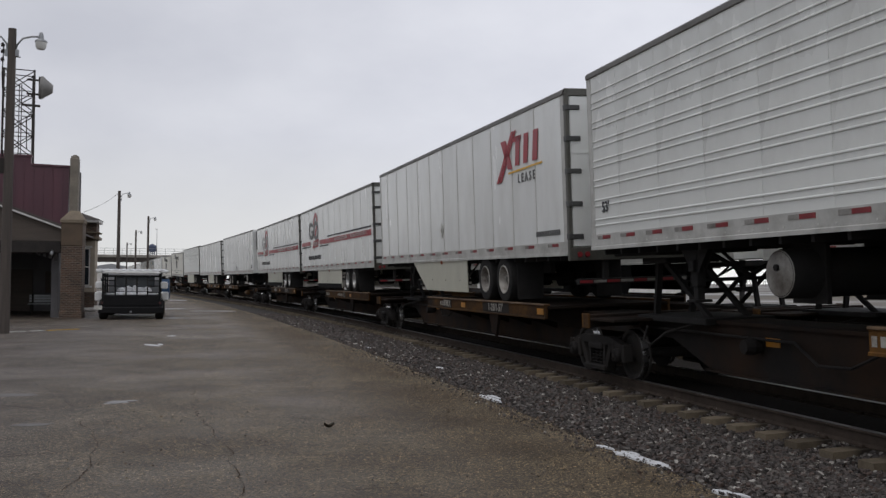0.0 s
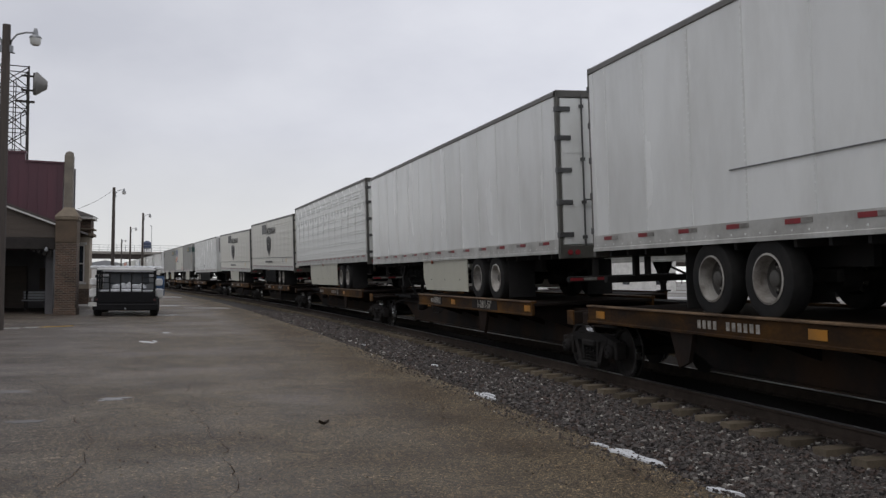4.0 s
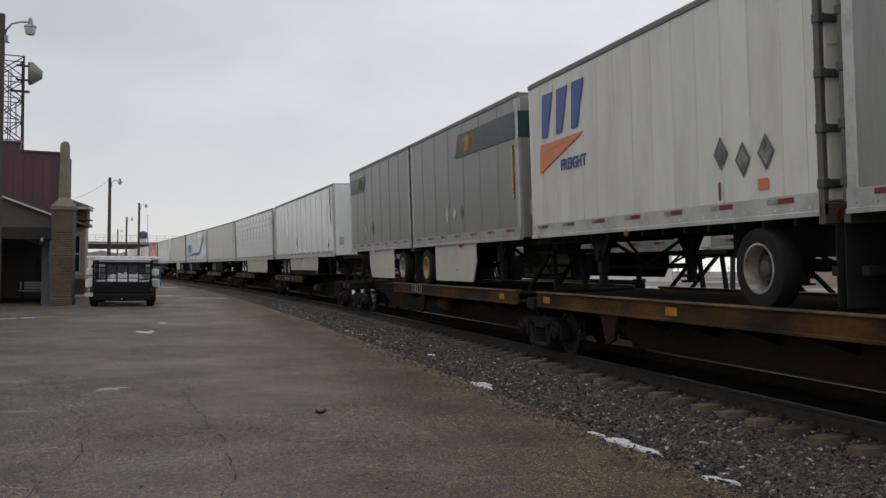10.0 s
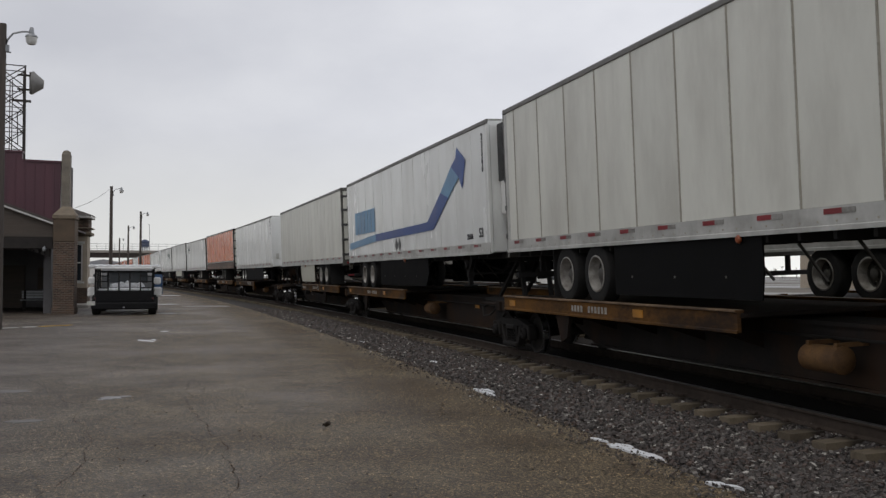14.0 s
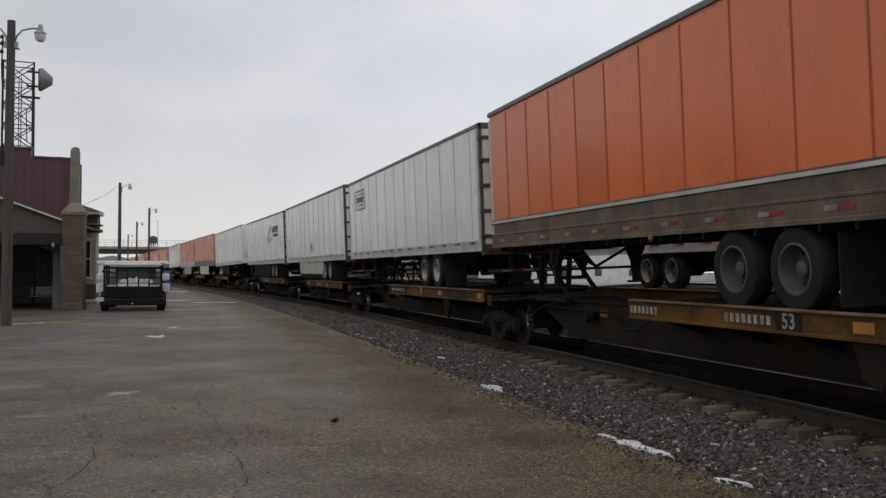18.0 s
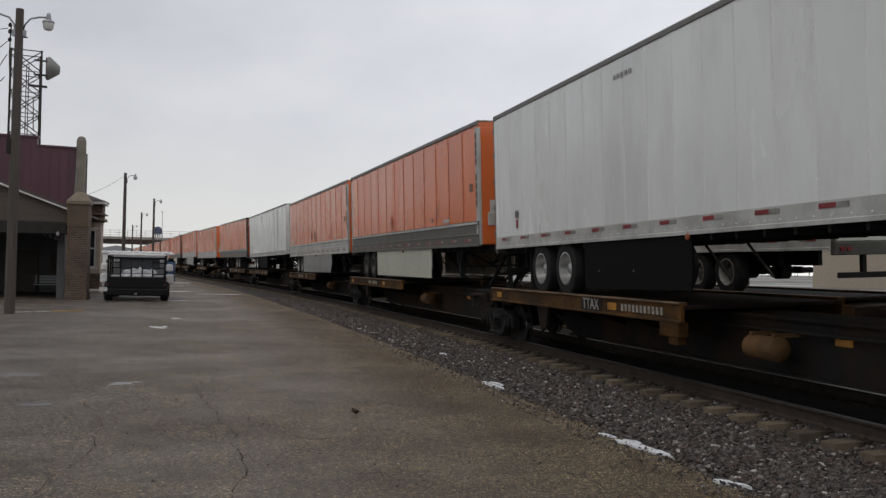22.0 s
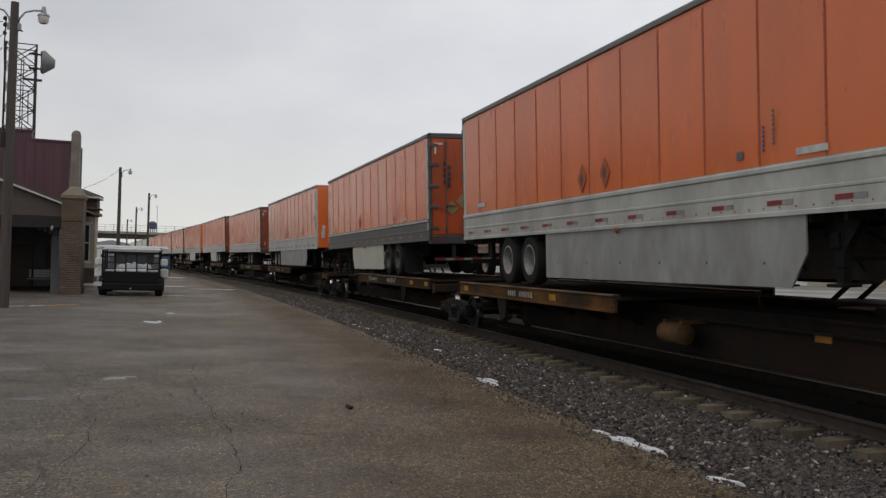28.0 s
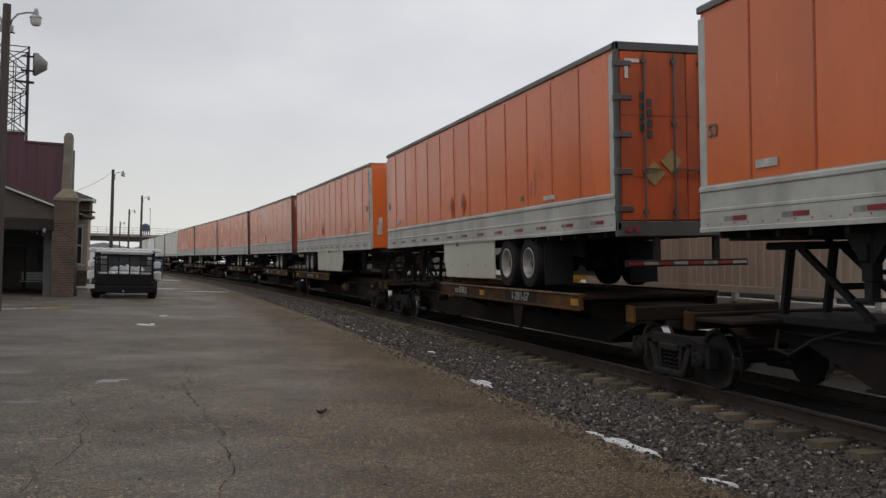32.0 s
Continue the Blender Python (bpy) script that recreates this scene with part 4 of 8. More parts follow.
def bogie(simple=False):
    th = thing("rail_bogie", "grimy cast-steel rail bogie with coil springs and two wheelsets", "bogie", "bogies of the train")
    WB, R = 0.89, 0.42

    def frame_(g):
        # side frame: top bar, sloping arms, spring seat, pedestals round the bearings
        x0, x1 = -0.07, 0.07
        g.prism([(-0.98, 0.60), (-0.55, 0.70), (0.55, 0.70), (0.98, 0.60), (0.98, 0.48), (0.62, 0.56), (-0.62, 0.56), (-0.98, 0.48)], "x", x0, x1)
        for s in (-1, 1):
            g.prism([(s * 0.66, 0.60), (s * 0.52, 0.60), (s * 0.28, 0.14), (s * 0.42, 0.14)], "x", x0, x1)
            g.prism([(s * 0.36, 0.60), (s * 0.27, 0.60), (s * 0.24, 0.22), (s * 0.30, 0.22)], "x", x0 * 0.8, x1 * 0.8)
            g.box(x0 - 0.02, x1 + 0.02, s * 1.12 - 0.05 * s - 0.05, s * 1.12 - 0.05 * s + 0.05, 0.30, 0.60, 0.015)
            g.box(x0 - 0.02, x1 + 0.02, s * 0.70 - 0.045, s * 0.70 + 0.045, 0.30, 0.62, 0.015)
        g.box(x0 - 0.05, x1 + 0.05, -0.42, 0.42, 0.11, 0.20, 0.02)
        g.box(x0 - 0.03, x1 + 0.03, -0.26, 0.26, 0.46, 0.58, 0.03)

    def springs(g):
        for y in (-0.15, 0.0, 0.15):
            pts = [(0.055 * math.cos(a * 0.9), y + 0.055 * math.sin(a * 0.9), 0.20 + a * 0.26 / 30) for a in range(31)]
            g.tube(pts, 0.014, 5)

    def bearing(g):
        g.lathe([(0.0, 0.10), (0.09, 0.095), (0.12, 0.06), (0.125, -0.10), (0.0, -0.10)], "x", (0, 0, 0), 14)
        for i in range(3):
            a = 2 * math.pi * i / 3
            g.lathe([(0.02, 0.09), (0.02, 0.12), (0, 0.122)], "x", (0, 0.06 * math.cos(a), 0.06 * math.sin(a)), 6)

    def wheel(g):
        g.lathe([(0.0, 0.09), (0.13, 0.09), (0.14, 0.04), (0.33, 0.01), (0.36, 0.05), (0.415, 0.055), (0.42, 0.0), (0.425, -0.06), (0.45, -0.075), (0.45, -0.095), (0.40, -0.10), (0.13, -0.09), (0.0, -0.09)], "x", (0, 0, 0), 32)
        g.lathe([(0.4155, 0.052), (0.4215, 0.03), (0.4225, -0.02), (0.4265, -0.06)], "x", (0, 0, 0), 32, 1, cap=False)

    def axle(g):
        g.lathe([(0.085, -1.0), (0.085, 1.0)], "x", (0, 0, 0), 12)
    fm = shape(("side_frame",), frame_, M["truckiron"])
    sp = shape(("spring_nest",), springs, M["truckiron"], True)
    bg = shape(("bearing_cap",), bearing, M["truckiron"], True)
    wm = shape(("rail_wheel",), wheel, [M["wheelsteel"], M["tread"]], True)
    ax = shape(("axle",), axle, M["truckiron"], True)
    for sx in (-1, 1):
        fr = part("side_frame", fm, th, "", Matrix.Translation((sx * 0.99, 0, 0)))
        if not simple:
            part("spring_nest", sp, fr)
        for sy in (-1, 1):
            part("bearing_cap", bg, fr, "", Matrix.Translation((sx * 0.06, sy * WB, R)) @ Matrix.Rotation(0 if sx > 0 else math.pi, 4, "Z"))
    for sy in (-1, 1):
        a = part("wheelset", ax, th, "", Matrix.Translation((0, sy * WB, R)))
        for sx in (-1, 1):
            w = part("rail_wheel", wm, a, "", Matrix.Translation((sx * 0.77, 0, 0)) @ Matrix.Rotation(0 if sx > 0 else math.pi, 4, "Z"))

    def bolster(g):
        g.box(-0.95, 0.95, -0.17, 0.17, 0.46, 0.64, 0.03)
        g.lathe([(0.22, 0.62), (0.22, 0.74)], "z", (0, 0, 0), 16)
        for s in (-1, 1):
            g.bar((-0.8, s * 0.42, 0.40), (0.8, s * 0.42, 0.40), 0.09)
    part("bolster", shape(("bolster",), bolster, M["truckiron"]), th)
    return th


def end_platform():
    """The ladder, hand-brake wheel and end sill where two cars couple."""
    th = thing("car_end_platform", "rusty end sill with hand-brake wheel, ladder and grab irons", "railcar end", "coupled car ends")

    def sillb(g):
        g.box(-1.30, 1.30, -0.16, 0.16, 0.84, 1.06, 0.015)
        g.box(-0.36, 0.36, -1.2, 1.2, 0.70, 1.0, 0.02)

    def stand(g):
        for x in (-0.62, -0.30):
            g.box(x - 0.045, x + 0.045, -0.30, -0.22, 1.0, 2.02, 0.01)
        g.box(-0.66, -0.26, -0.34, -0.22, 1.62, 1.95, 0.02)
        g.box(-0.55, 0.3, -0.42, 0.35, 1.05, 1.12, 0.01)

    def wheelb(g):
        pts = [(-0.72, 0.26 * math.cos(a) - 0.28, 1.78 + 0.26 * math.sin(a)) for a in [2 * math.pi * i / 20 for i in range(21)]]
        g.tube(pts, 0.016, 6)
        for i in range(5):
            a = 2 * math.pi * i / 5
            g.bar((-0.72, -0.28, 1.78), (-0.72, -0.28 + 0.25 * math.cos(a), 1.78 + 0.25 * math.sin(a)), 0.02)

    def rung(g):
        g.tube([(-1.32, -0.30, 1.06), (-1.34, -0.30, 1.62), (-1.34, 0.02, 1.62), (-1.32, 0.02, 1.06)], 0.014, 6)
        g.tube([(-1.34, -0.14, 1.06), (-1.34, -0.14, 1.62)], 0.012, 6)
        g.tube([(-1.32, 0.35, 1.0), (-1.34, 0.35, 0.35), (-1.34, 0.75, 0.35), (-1.32, 0.75, 1.0)], 0.014, 6)
        g.tube([(-1.34, 0.35, 0.68), (-1.34, 0.75, 0.68)], 0.012, 6)

    def plate(g):
        g.box(-0.025, 0.025, -0.20, 0.20, -0.10, 0.10, 0.01)
    part("end_sill", shape(("end_sill",), sillb, M["rust"]), th)
    part("brake_stand", shape(("brake_stand",), stand, M["sill"]), th)
    part("hand_brake_wheel", shape(("hand_brake_wheel",), wheelb, M["rust"], True), th, "spoked hand-brake wheel")
    part("grab_irons", shape(("grab_irons",), rung, M["rust"], True), th)
    for y in (-0.385, 0.385):
        part("corner_plate", shape(("corner_plate",), plate, M["ttyellow"]), th, "faded yellow corner plate", Matrix.Translation((-1.305, y, 0.96)))
    return th


# ---- marks on the trailers; v runs from the left end of the visible side, metres; z above the rail ----
def marks_for(th, side, L):
    def q(v):
        return v - L / 2

    def fl(name, mat, pts, label=""):
        return flat(name, mat, th, side, [(q(a), b) for a, b in [(p[0], p[1]) for p in pts]], label=label)

    def tx(s, size, mat, v, z):
        return side_words(s, size, mat, th, side, q(v), z)
    return fl, tx


def column_digits(tx, s, v, z, size, mat, step=None):
    for i, ch in enumerate(s):
        if ch != " ":
            tx(ch, size, mat, v, z - i * (step or size * 0.95))


def bars_down(th, side, L, n, v, z, mat, w=0.10, h=0.11, step=0.17):
    """A code that runs down the side, as plain bars."""
    g, x = G(), side * (HALF + 0.012)
    for i in range(n):
        y0, y1 = (v - w / 2 - L / 2) * side, (v + w / 2 - L / 2) * side
        g.box(x, x + side * 0.006, y0, y1, z - i * step - h, z - i * step)
    tagged(part("code_mark", g.mesh("code_mark", M[mat]), th), kind="stuff")


def diamond(fl, v, z, mat="greymark", a=0.22):
    fl("placard", mat, [(v, z - a * 1.35), (v + a, z), (v, z + a * 1.35), (v - a, z)], "diamond hazard placard holder")


# ---- the train, trailer by trailer: place on the train of its middle, nose towards the camera or not, build, look ----
ROW = [
    # place, nose near, kind, skin, options, label
    (6.99, False, "ribbed", "ribwhite", dict(tanks=True, top=5.25, bot=2.2), "white ribbed refrigerated semi-trailer riding on a spine car"),
    (24.00, False, "plate", "white", dict(skirt="skirt", L=15.7, top=5.20, skirt_from=6.2, skirt_to=11.4, skirt_nose=1.4), "white plate-sided semi-trailer with a red leasing mark"),
    (41.26, False, "smooth", "white", dict(skirt="skirt", skirt_from=6.0, skirt_to=11.6, rim="rim_alu", hem=True, skirt_nose=0.0), "white semi-trailer with red stripe and round logo"),
    (58.23, False, "smooth", "white", dict(skirt="skirt", skirt_from=6.0, skirt_to=11.6, rim="rim_alu", hem=True, skirt_nose=0.0), "white semi-trailer with red stripe and round logo"),
    (76.72, True, "smooth", "white", dict(reefer=True, tanks=True, top=5.25, bot=2.13), "plain white refrigerated semi-trailer with nose unit"),
    (94.45, False, "smooth", "white", dict(skirt="skirt", skirt_from=5.6, skirt_to=9.6), "plain off-white semi-trailer with a pale skirt"),
    (111.57, False, "ribbed", "ribwhite", dict(top=5.27, bot=2.25, skirt="skirt", skirt_from=5.6, skirt_to=12.0), "white ribbed semi-trailer with a white skirt"),
    (128.62, False, "ribbed", "cream", dict(top=5.10, bot=2.07, skirt="skirt_dark", skirt_from=6.2, skirt_to=10.1, tanks=True), "cream ribbed semi-trailer with dark shield emblem"),
    (145.63, False, "ribbed", "cream", dict(top=5.10, bot=2.07, skirt="skirt", skirt_from=5.9, skirt_to=10.2, tanks=True), "cream ribbed semi-trailer with dark shield emblem"),
    (164.17, True, "smooth", "white", dict(pitch=0.42, first=0.6, top=5.23, bot=2.1, reefer=True, skirt="skirt_dark", skirt_from=5.0, skirt_to=11.5, axles=(2.6, 3.86)), "plain white refrigerated semi-trailer with black skirt"),
    (179.61, True, "pup", "grey", dict(), "grey short trailer with dark green band and gold mark"),
    (188.60, False, "pup", "offwhite", dict(), "white short trailer with blue and orange mark"),
    (197.83, True, "pup", "grey", dict(), "grey short trailer with dark green band and gold mark"),
    (206.62, False, "pup", "grey", dict(), "grey short trailer with dark green band and gold mark"),
    (222.63, True, "plate", "white", dict(skirt="skirt", skirt_from=4.8, skirt_to=12.4, axles=(2.9, 4.16), hem=True, skirt_rear=0.25), "white plate-sided semi-trailer with a white skirt"),
    (240.07, True, "ribbed", "ribwhite", dict(reefer=True, skirt="skirt", skirt_from=5.4, skirt_to=13.8, axles=(3.1, 4.36), rim="rim_alu"), "white ribbed refrigerated semi-trailer with long skirt"),
    (257.00, True, "plate", "offwhite", dict(pitch=1.31, axles=(3.0, 4.26), skirt="skirt_dark", skirt_from=5.0, skirt_to=9.0, skirt_nose=0.05, one_sided=True), "worn off-white plate-sided semi-trailer"),
    (274.35, True, "smooth", "white", dict(reefer=True, skirt="skirt_dark", skirt_from=5.2, skirt_to=11.0, axles=(2.6, 3.86)), "white refrigerated semi-trailer with a blue arrow stripe"),
    (291.84, False, "smooth", "offwhite", dict(pitch=0.80, first=0.75, skirt="skirt", skirt_from=6.4, skirt_to=10.0), "plain off-white semi-trailer with pale skirt"),
    (311.58, True, "smooth", "white", dict(top=5.22, skirt="skirt_dark", skirt_from=5.2, skirt_to=12.6, axles=(3.22, 4.46), rim="rim_alu"), "clean white semi-trailer with black side skirt"),
    (329.28, False, "plate", "orange", dict(top=5.27, band="rustband", rim="rim_dull", axles=(5.2, 6.46), rear_skin="offwhite"), "orange semi-trailer with soiled lower band and pale doors"),
    (346.28, False, "plate", "white", dict(axles=(4.0, 5.26)), "white plate-sided semi-trailer with a framed green mark"),
    (363.59, False, "plate", "white", dict(top=5.24, skirt="skirt", skirt_from=5.0, skirt_to=11.8, hem=True, skirt_rear=0.35), "glossy white plate-sided semi-trailer with diamond placard"),
    (380.68, False, "smooth", "white", dict(top=5.22, pitch=1.31, skirt="skirt_dark", skirt_from=5.5, skirt_to=12.8, axles=(3.4, 4.66), panel_gap=0.006), "white semi-trailer with a green mountain mark"),
    (399.84, True, "smooth", "white", dict(pitch=0.80, first=0.75, axles=(2.7, 3.96), rim="rim_alu", skirt="skirt_dark", skirt_from=4.9, skirt_to=8.6, skirt_nose=0.05, one_sided=True), "plain white semi-trailer with nose boxes"),
    (417.34, True, "plate", "orange", dict(band="alu_dark", skirt="skirt", skirt_from=4.6, skirt_to=11.8, skirt_nose=0.08, rim="rim_dull", axles=(2.6, 3.86)), "orange semi-trailer with dark lower band and cream skirt"),
    (434.43, True, "plate", "orange", dict(band="alu_band", skirt="skirt_grey", skirt_from=4.6, skirt_to=12.4, axles=(2.8, 4.06)), "orange semi-trailer with pale lower band and grey skirt"),
    (452.15, True, "smooth", "white", dict(axles=(2.45, 3.67), door_side=True, rim="rim_alu", skirt="skirt_dark", skirt_from=4.9, skirt_to=8.5, skirt_nose=0.05, one_sided=True), "plain white semi-trailer with a side door"),
    (470.18, False, "plate", "orange", dict(band="alu_dark", axles=(4.2, 5.46)), "orange semi-trailer with dark lower band"),
    (489.33, True, "plate", "orange", dict(band="alu_band", axles=(2.9, 4.16)), "orange semi-trailer with pale lower band"),
    (507.69, True, "plate", "orange", dict(band="alu_band", skirt="skirt_dirty", skirt_from=5.4, skirt_to=13.3, axles=(3.15, 4.45)), "orange semi-trailer with pale band and white skirt"),
    (527.19, False, "plate", "orange", dict(band="alu_dark", skirt="skirt", skirt_from=5.7, skirt_to=10.9, rim="rim_dull", axles=(3.75, 5.05)), "orange semi-trailer with dark band and white skirt"),
    (546.54, True, "plate", "orange", dict(band="alu_band", skirt="skirt_dirty", skirt_from=4.8, skirt_to=13.4, axles=(2.7, 3.96)), "orange semi-trailer with pale band and white skirt"),
    (566.52, False, "plate", "orange", dict(band="alu_band", axles=(4.2, 5.46)), "orange semi-trailer with pale lower band"),
    (585.25, False, "plate", "orange", dict(band="alu_band", skirt="skirt", skirt_from=5.9, skirt_to=9.8, axles=(3.9, 5.16)), "orange semi-trailer with pale band and short skirt"),
    (604.00, True, "plate", "orange", dict(band="alu_band", skirt="skirt", axles=(2.8, 4.06)), "orange semi-trailer with pale band and white skirt"),
    (621.9, False, "plate", "orange", dict(band="alu_band"), "orange semi-trailer with pale lower band"),
    (639.3, False, "plate", "orange", dict(band="alu_band"), "orange semi-trailer with pale lower band"),
    (656.2, True, "plate", "orange", dict(band="alu_band"), "orange semi-trailer with pale lower band"),
    (673.2, False, "plate", "orange", dict(band="alu_band"), "orange semi-trailer with pale lower band"),
    (691.0, True, "smooth", "offwhite", dict(), "plain white semi-trailer far down the train"),
    (708.8, False, "smooth", "offwhite", dict(), "plain white semi-trailer far down the train"),
    (726.5, False, "plate", "white", dict(), "white plate-sided semi-trailer far down the train"),
    (744.2, True, "smooth", "offwhite", dict(), "plain white semi-trailer far down the train"),
]
# how far a trailer rides above or below its level, at its rear and at its nose
TILT = {1: (0.0, 0.10), 7: (-0.05, 0.17), 8: (-0.05, 0.15), 24: (-0.04, 0.12), 26: (-0.08, 0.0), 27: (0.0, 0.12), 30: (0.08, 0.14), 31: (0.12, 0.0), 32: (0.0, 0.06), 34: (0.10, 0.0)}
COUPLED = {3, 8, 13, 18, 23, 28, 31, 34, 39}      # the car ends after these
PUP = dict(L=8.53, top=5.26, bot=2.25, pitch=1.22, first=1.2, skirt="skirt", skirt_from=2.2, skirt_to=5.6, axles=(1.2,), rim="rim_white")
TRAILERS = []
for i, (c, near, kind, skin, opt, label) in enumerate(ROW):
    side = 1 if near else -1
    if kind == "pup":
        o = dict(PUP)
        if skin == "offwhite":
            o.update(skirt=None, kind="smooth", pitch=0.61, first=0.6)
        if i == 12:
            o.update(rim="rim_yellow")
        o.setdefault("kind", "plate")
        k = o.pop("kind")
        th = semi_trailer(k, skin, label, side, **o)
        L = 8.53
    else:
        if skin == "orange":
            opt = dict(dict(top=5.23, bot=2.18, pitch=1.24, first=1.2, rim="rim_white"), **opt)
        th = semi_trailer(kind, skin, label, side, simple=i > 35, **opt)
        L = opt.get("L", 16.15)
    TRAILERS.append((th, side, L))
    MOVING.append((th, c, near, 1, TILT.get(i, (0.0, 0.0))))

# spine cars under them, a bogie at every joint and two where cars couple
units = []             # (first trailer, last trailer)
for i in range(len(ROW)):
    if ROW[i][2] == "pup":
        if i in (10, 12):
            units.append((i, i + 1))
    else:
        units.append((i, i))
ends = []
for a, b in units:
    half = 8.53 / 2 if ROW[a][2] == "pup" else 16.15 / 2
    ends.append((ROW[a][0] - half, ROW[b][0] + half))


def put(make, cache, key, c, turned):
    if key not in cache:
        cache[key] = make()
        ob = cache[key]
    else:
        ob = copy_thing(cache[key], Matrix())
    MOVING.append((ob, c, turned, 1))
    return ob


MADE = {}
for k, (a, b) in enumerate(units):
    n0, n1 = ends[k]
    near = ROW[a][1]
    if a == 12:
        mk, key = (lambda: spine_unit(17.6, 6.7, 17.2, "rusty spine car with yellow platform under two short trailers", (("TTRX 37", 0.6, 0.30),), (9.6,), (), 1)), "twin_short"
    elif a != b:
        mk, key = (lambda: spine_unit(17.6, 0.2, 17.2, "rusty spine car with full-length yellow platform", (("TWIN 28 - ALL PURPOSE SPINE CAR", 3.4, 0.17),), (0.5, 5.2, 15.6), (), 1)), "twin"
    elif a == 31:
        mk, key = (lambda: spine_unit(16.6, 0.0, 9.9, "rusty spine car with long yellow platform and stencils", (("TTAX", -0.6, 0.22), ("1-28/1-57'", -3.9, 0.22)), (0.4, 2.0, 5.0), ((6.6, 6),))), "far_long"
    elif a == 9:
        mk, key = (lambda: spine_unit(16.6, -0.95, 9.4, "rusty spine car with yellow wheel platform and stencils", (("2-28/1-57'", -5.7, 0.24), ("TTRX", -3.05, 0.24)), (3.6, 8.6), ((7.0, 6),), 1)), "lettered_nine"
    elif a == 19:
        mk, key = (lambda: spine_unit(16.6, 0.1, 9.05, "brown spine car with yellow wheel platform and white stencil", (("TTAX  555032", -1.45, 0.27),), (2.0,), (), 1, 1.80, True)), "lettered_near"
    elif a == 21:
        mk, key = (lambda: spine_unit(16.6, 0.1, 9.65, "rusty spine car with yellow wheel platform and stencils", (("ALL PURPOSE SPINE CAR", 0.15, 0.15), ("53", -2.7, 0.26)), (0.25, 3.6))), "lettered_purpose"
    elif a == 33:
        mk, key = (lambda: spine_unit(16.6, 0.0, 9.5, "rusty spine car with yellow wheel platform and a long stencil", (("ALL PURPOSE SPINE CAR", -2.7, 0.2),), (8.6,))), "far_stencil"
    elif a == 23:
        mk, key = (lambda: spine_unit(16.6, 0.3, 9.55, "brown spine car with yellow wheel platform and white stencil", (("TTAX  555032", -1.2, 0.27),), (0.2, 9.2))), "lettered_far"
    elif a == 15:
        mk, key = (lambda: spine_unit(16.6, 0.0, 9.05, "rusty spine car with yellow wheel platform and reflector plates", (), (4.15, 7.63), (), 1, None, False, 1.89)), "near_clean"
    elif a == 24:
        mk, key = (lambda: spine_unit(16.6, 0.0, 8.6, "rusty spine car with yellow wheel platform, step blocks and stencils", (("TTAX", -2.8, 0.26),), (0.5, 6.35), ((6.7, 11),), 1, 1.4, True, 2.47)), "near_stepped"
    elif a == 27:
        mk, key = (lambda: spine_unit(16.6, 0.0, 9.05, "rusty spine car with yellow wheel platform and pale worn end", (("53", -3.4, 0.24),), (3.7, 6.9), ((8.0, 7),), 1, None, False, 0.95)), "near_plain"
    elif near:
        mk, key = (lambda: spine_unit(16.6, 0.0, 8.75, "rusty brown spine car with yellow-edged wheel platform", (), (0.5, 6.1), ((3.6, 4), (4.3, 6)), 1)), "near"
    elif a % 2 or a > 28:
        mk, key = (lambda: spine_unit(16.6, 1.5, 10.1, "rusty spine car with yellow wheel platform and stencils", (("TTRX", -0.1, 0.24), ("1-28/1-57'", -3.9, 0.24)), (0.25, 5.3), ((6.6, 6),))), "far"
    else:
        mk, key = (lambda: spine_unit(16.6, 1.0, 9.5, "rusty spine car with faded yellow wheel platform", (("53", -2.85, 0.26),), (3.2,), ((7.6, 7), (4.8, 8)))), "farb"
    put(mk, MADE, key, (n0 + n1) / 2, near)
    if k == 0:
        put(bogie, MADE, "bogie", n0 - 0.5, False)
    nxt = ends[k + 1][0] if k + 1 < len(units) else n1 + 1.2
    mid = (n1 + nxt) / 2
    if b in COUPLED:
        put(bogie, MADE, "bogie", mid - 1.75, False)
        put(bogie, MADE, "bogie", mid + 1.75, False)
        put(end_platform, MADE, "end", mid - 0.75, False)
        put(end_platform, MADE, "end", mid + 0.75, True)
    else:
        put(bogie, MADE, "bogie", mid, False)

# ---- the second train, on the far track, going away ----
OFF2, SPEED2 = 5.0, 17.5
# (place of the middle, turned): known ones, with the rest spread evenly between them
KNOWN2 = [(44.0, False), (-111.8, False), (-128.9, False), (-234.1, True), (-289.2, False), (-306.1, False), (-324.1, True), (-361.5, False), (-415.2, True), (-520.0, False)]
ROW2 = []
for (c0, f0), (c1, f1) in zip(KNOWN2, KNOWN2[1:]):
    n = max(1, round((c0 - c1) / 17.6))
    ROW2 += [(c0 + (c1 - c0) * i / n, f0 if i == 0 else i % 2 == 1) for i in range(n)]
ROW2.append(KNOWN2[-1])
SKIRT2 = [None, dict(skirt="skirt_dark", skirt_from=5.3, skirt_to=11.4), dict(skirt="skirt", skirt_from=5.6, skirt_to=12.0), None, dict(skirt="skirt_dark", skirt_from=5.3, skirt_to=13.6)]
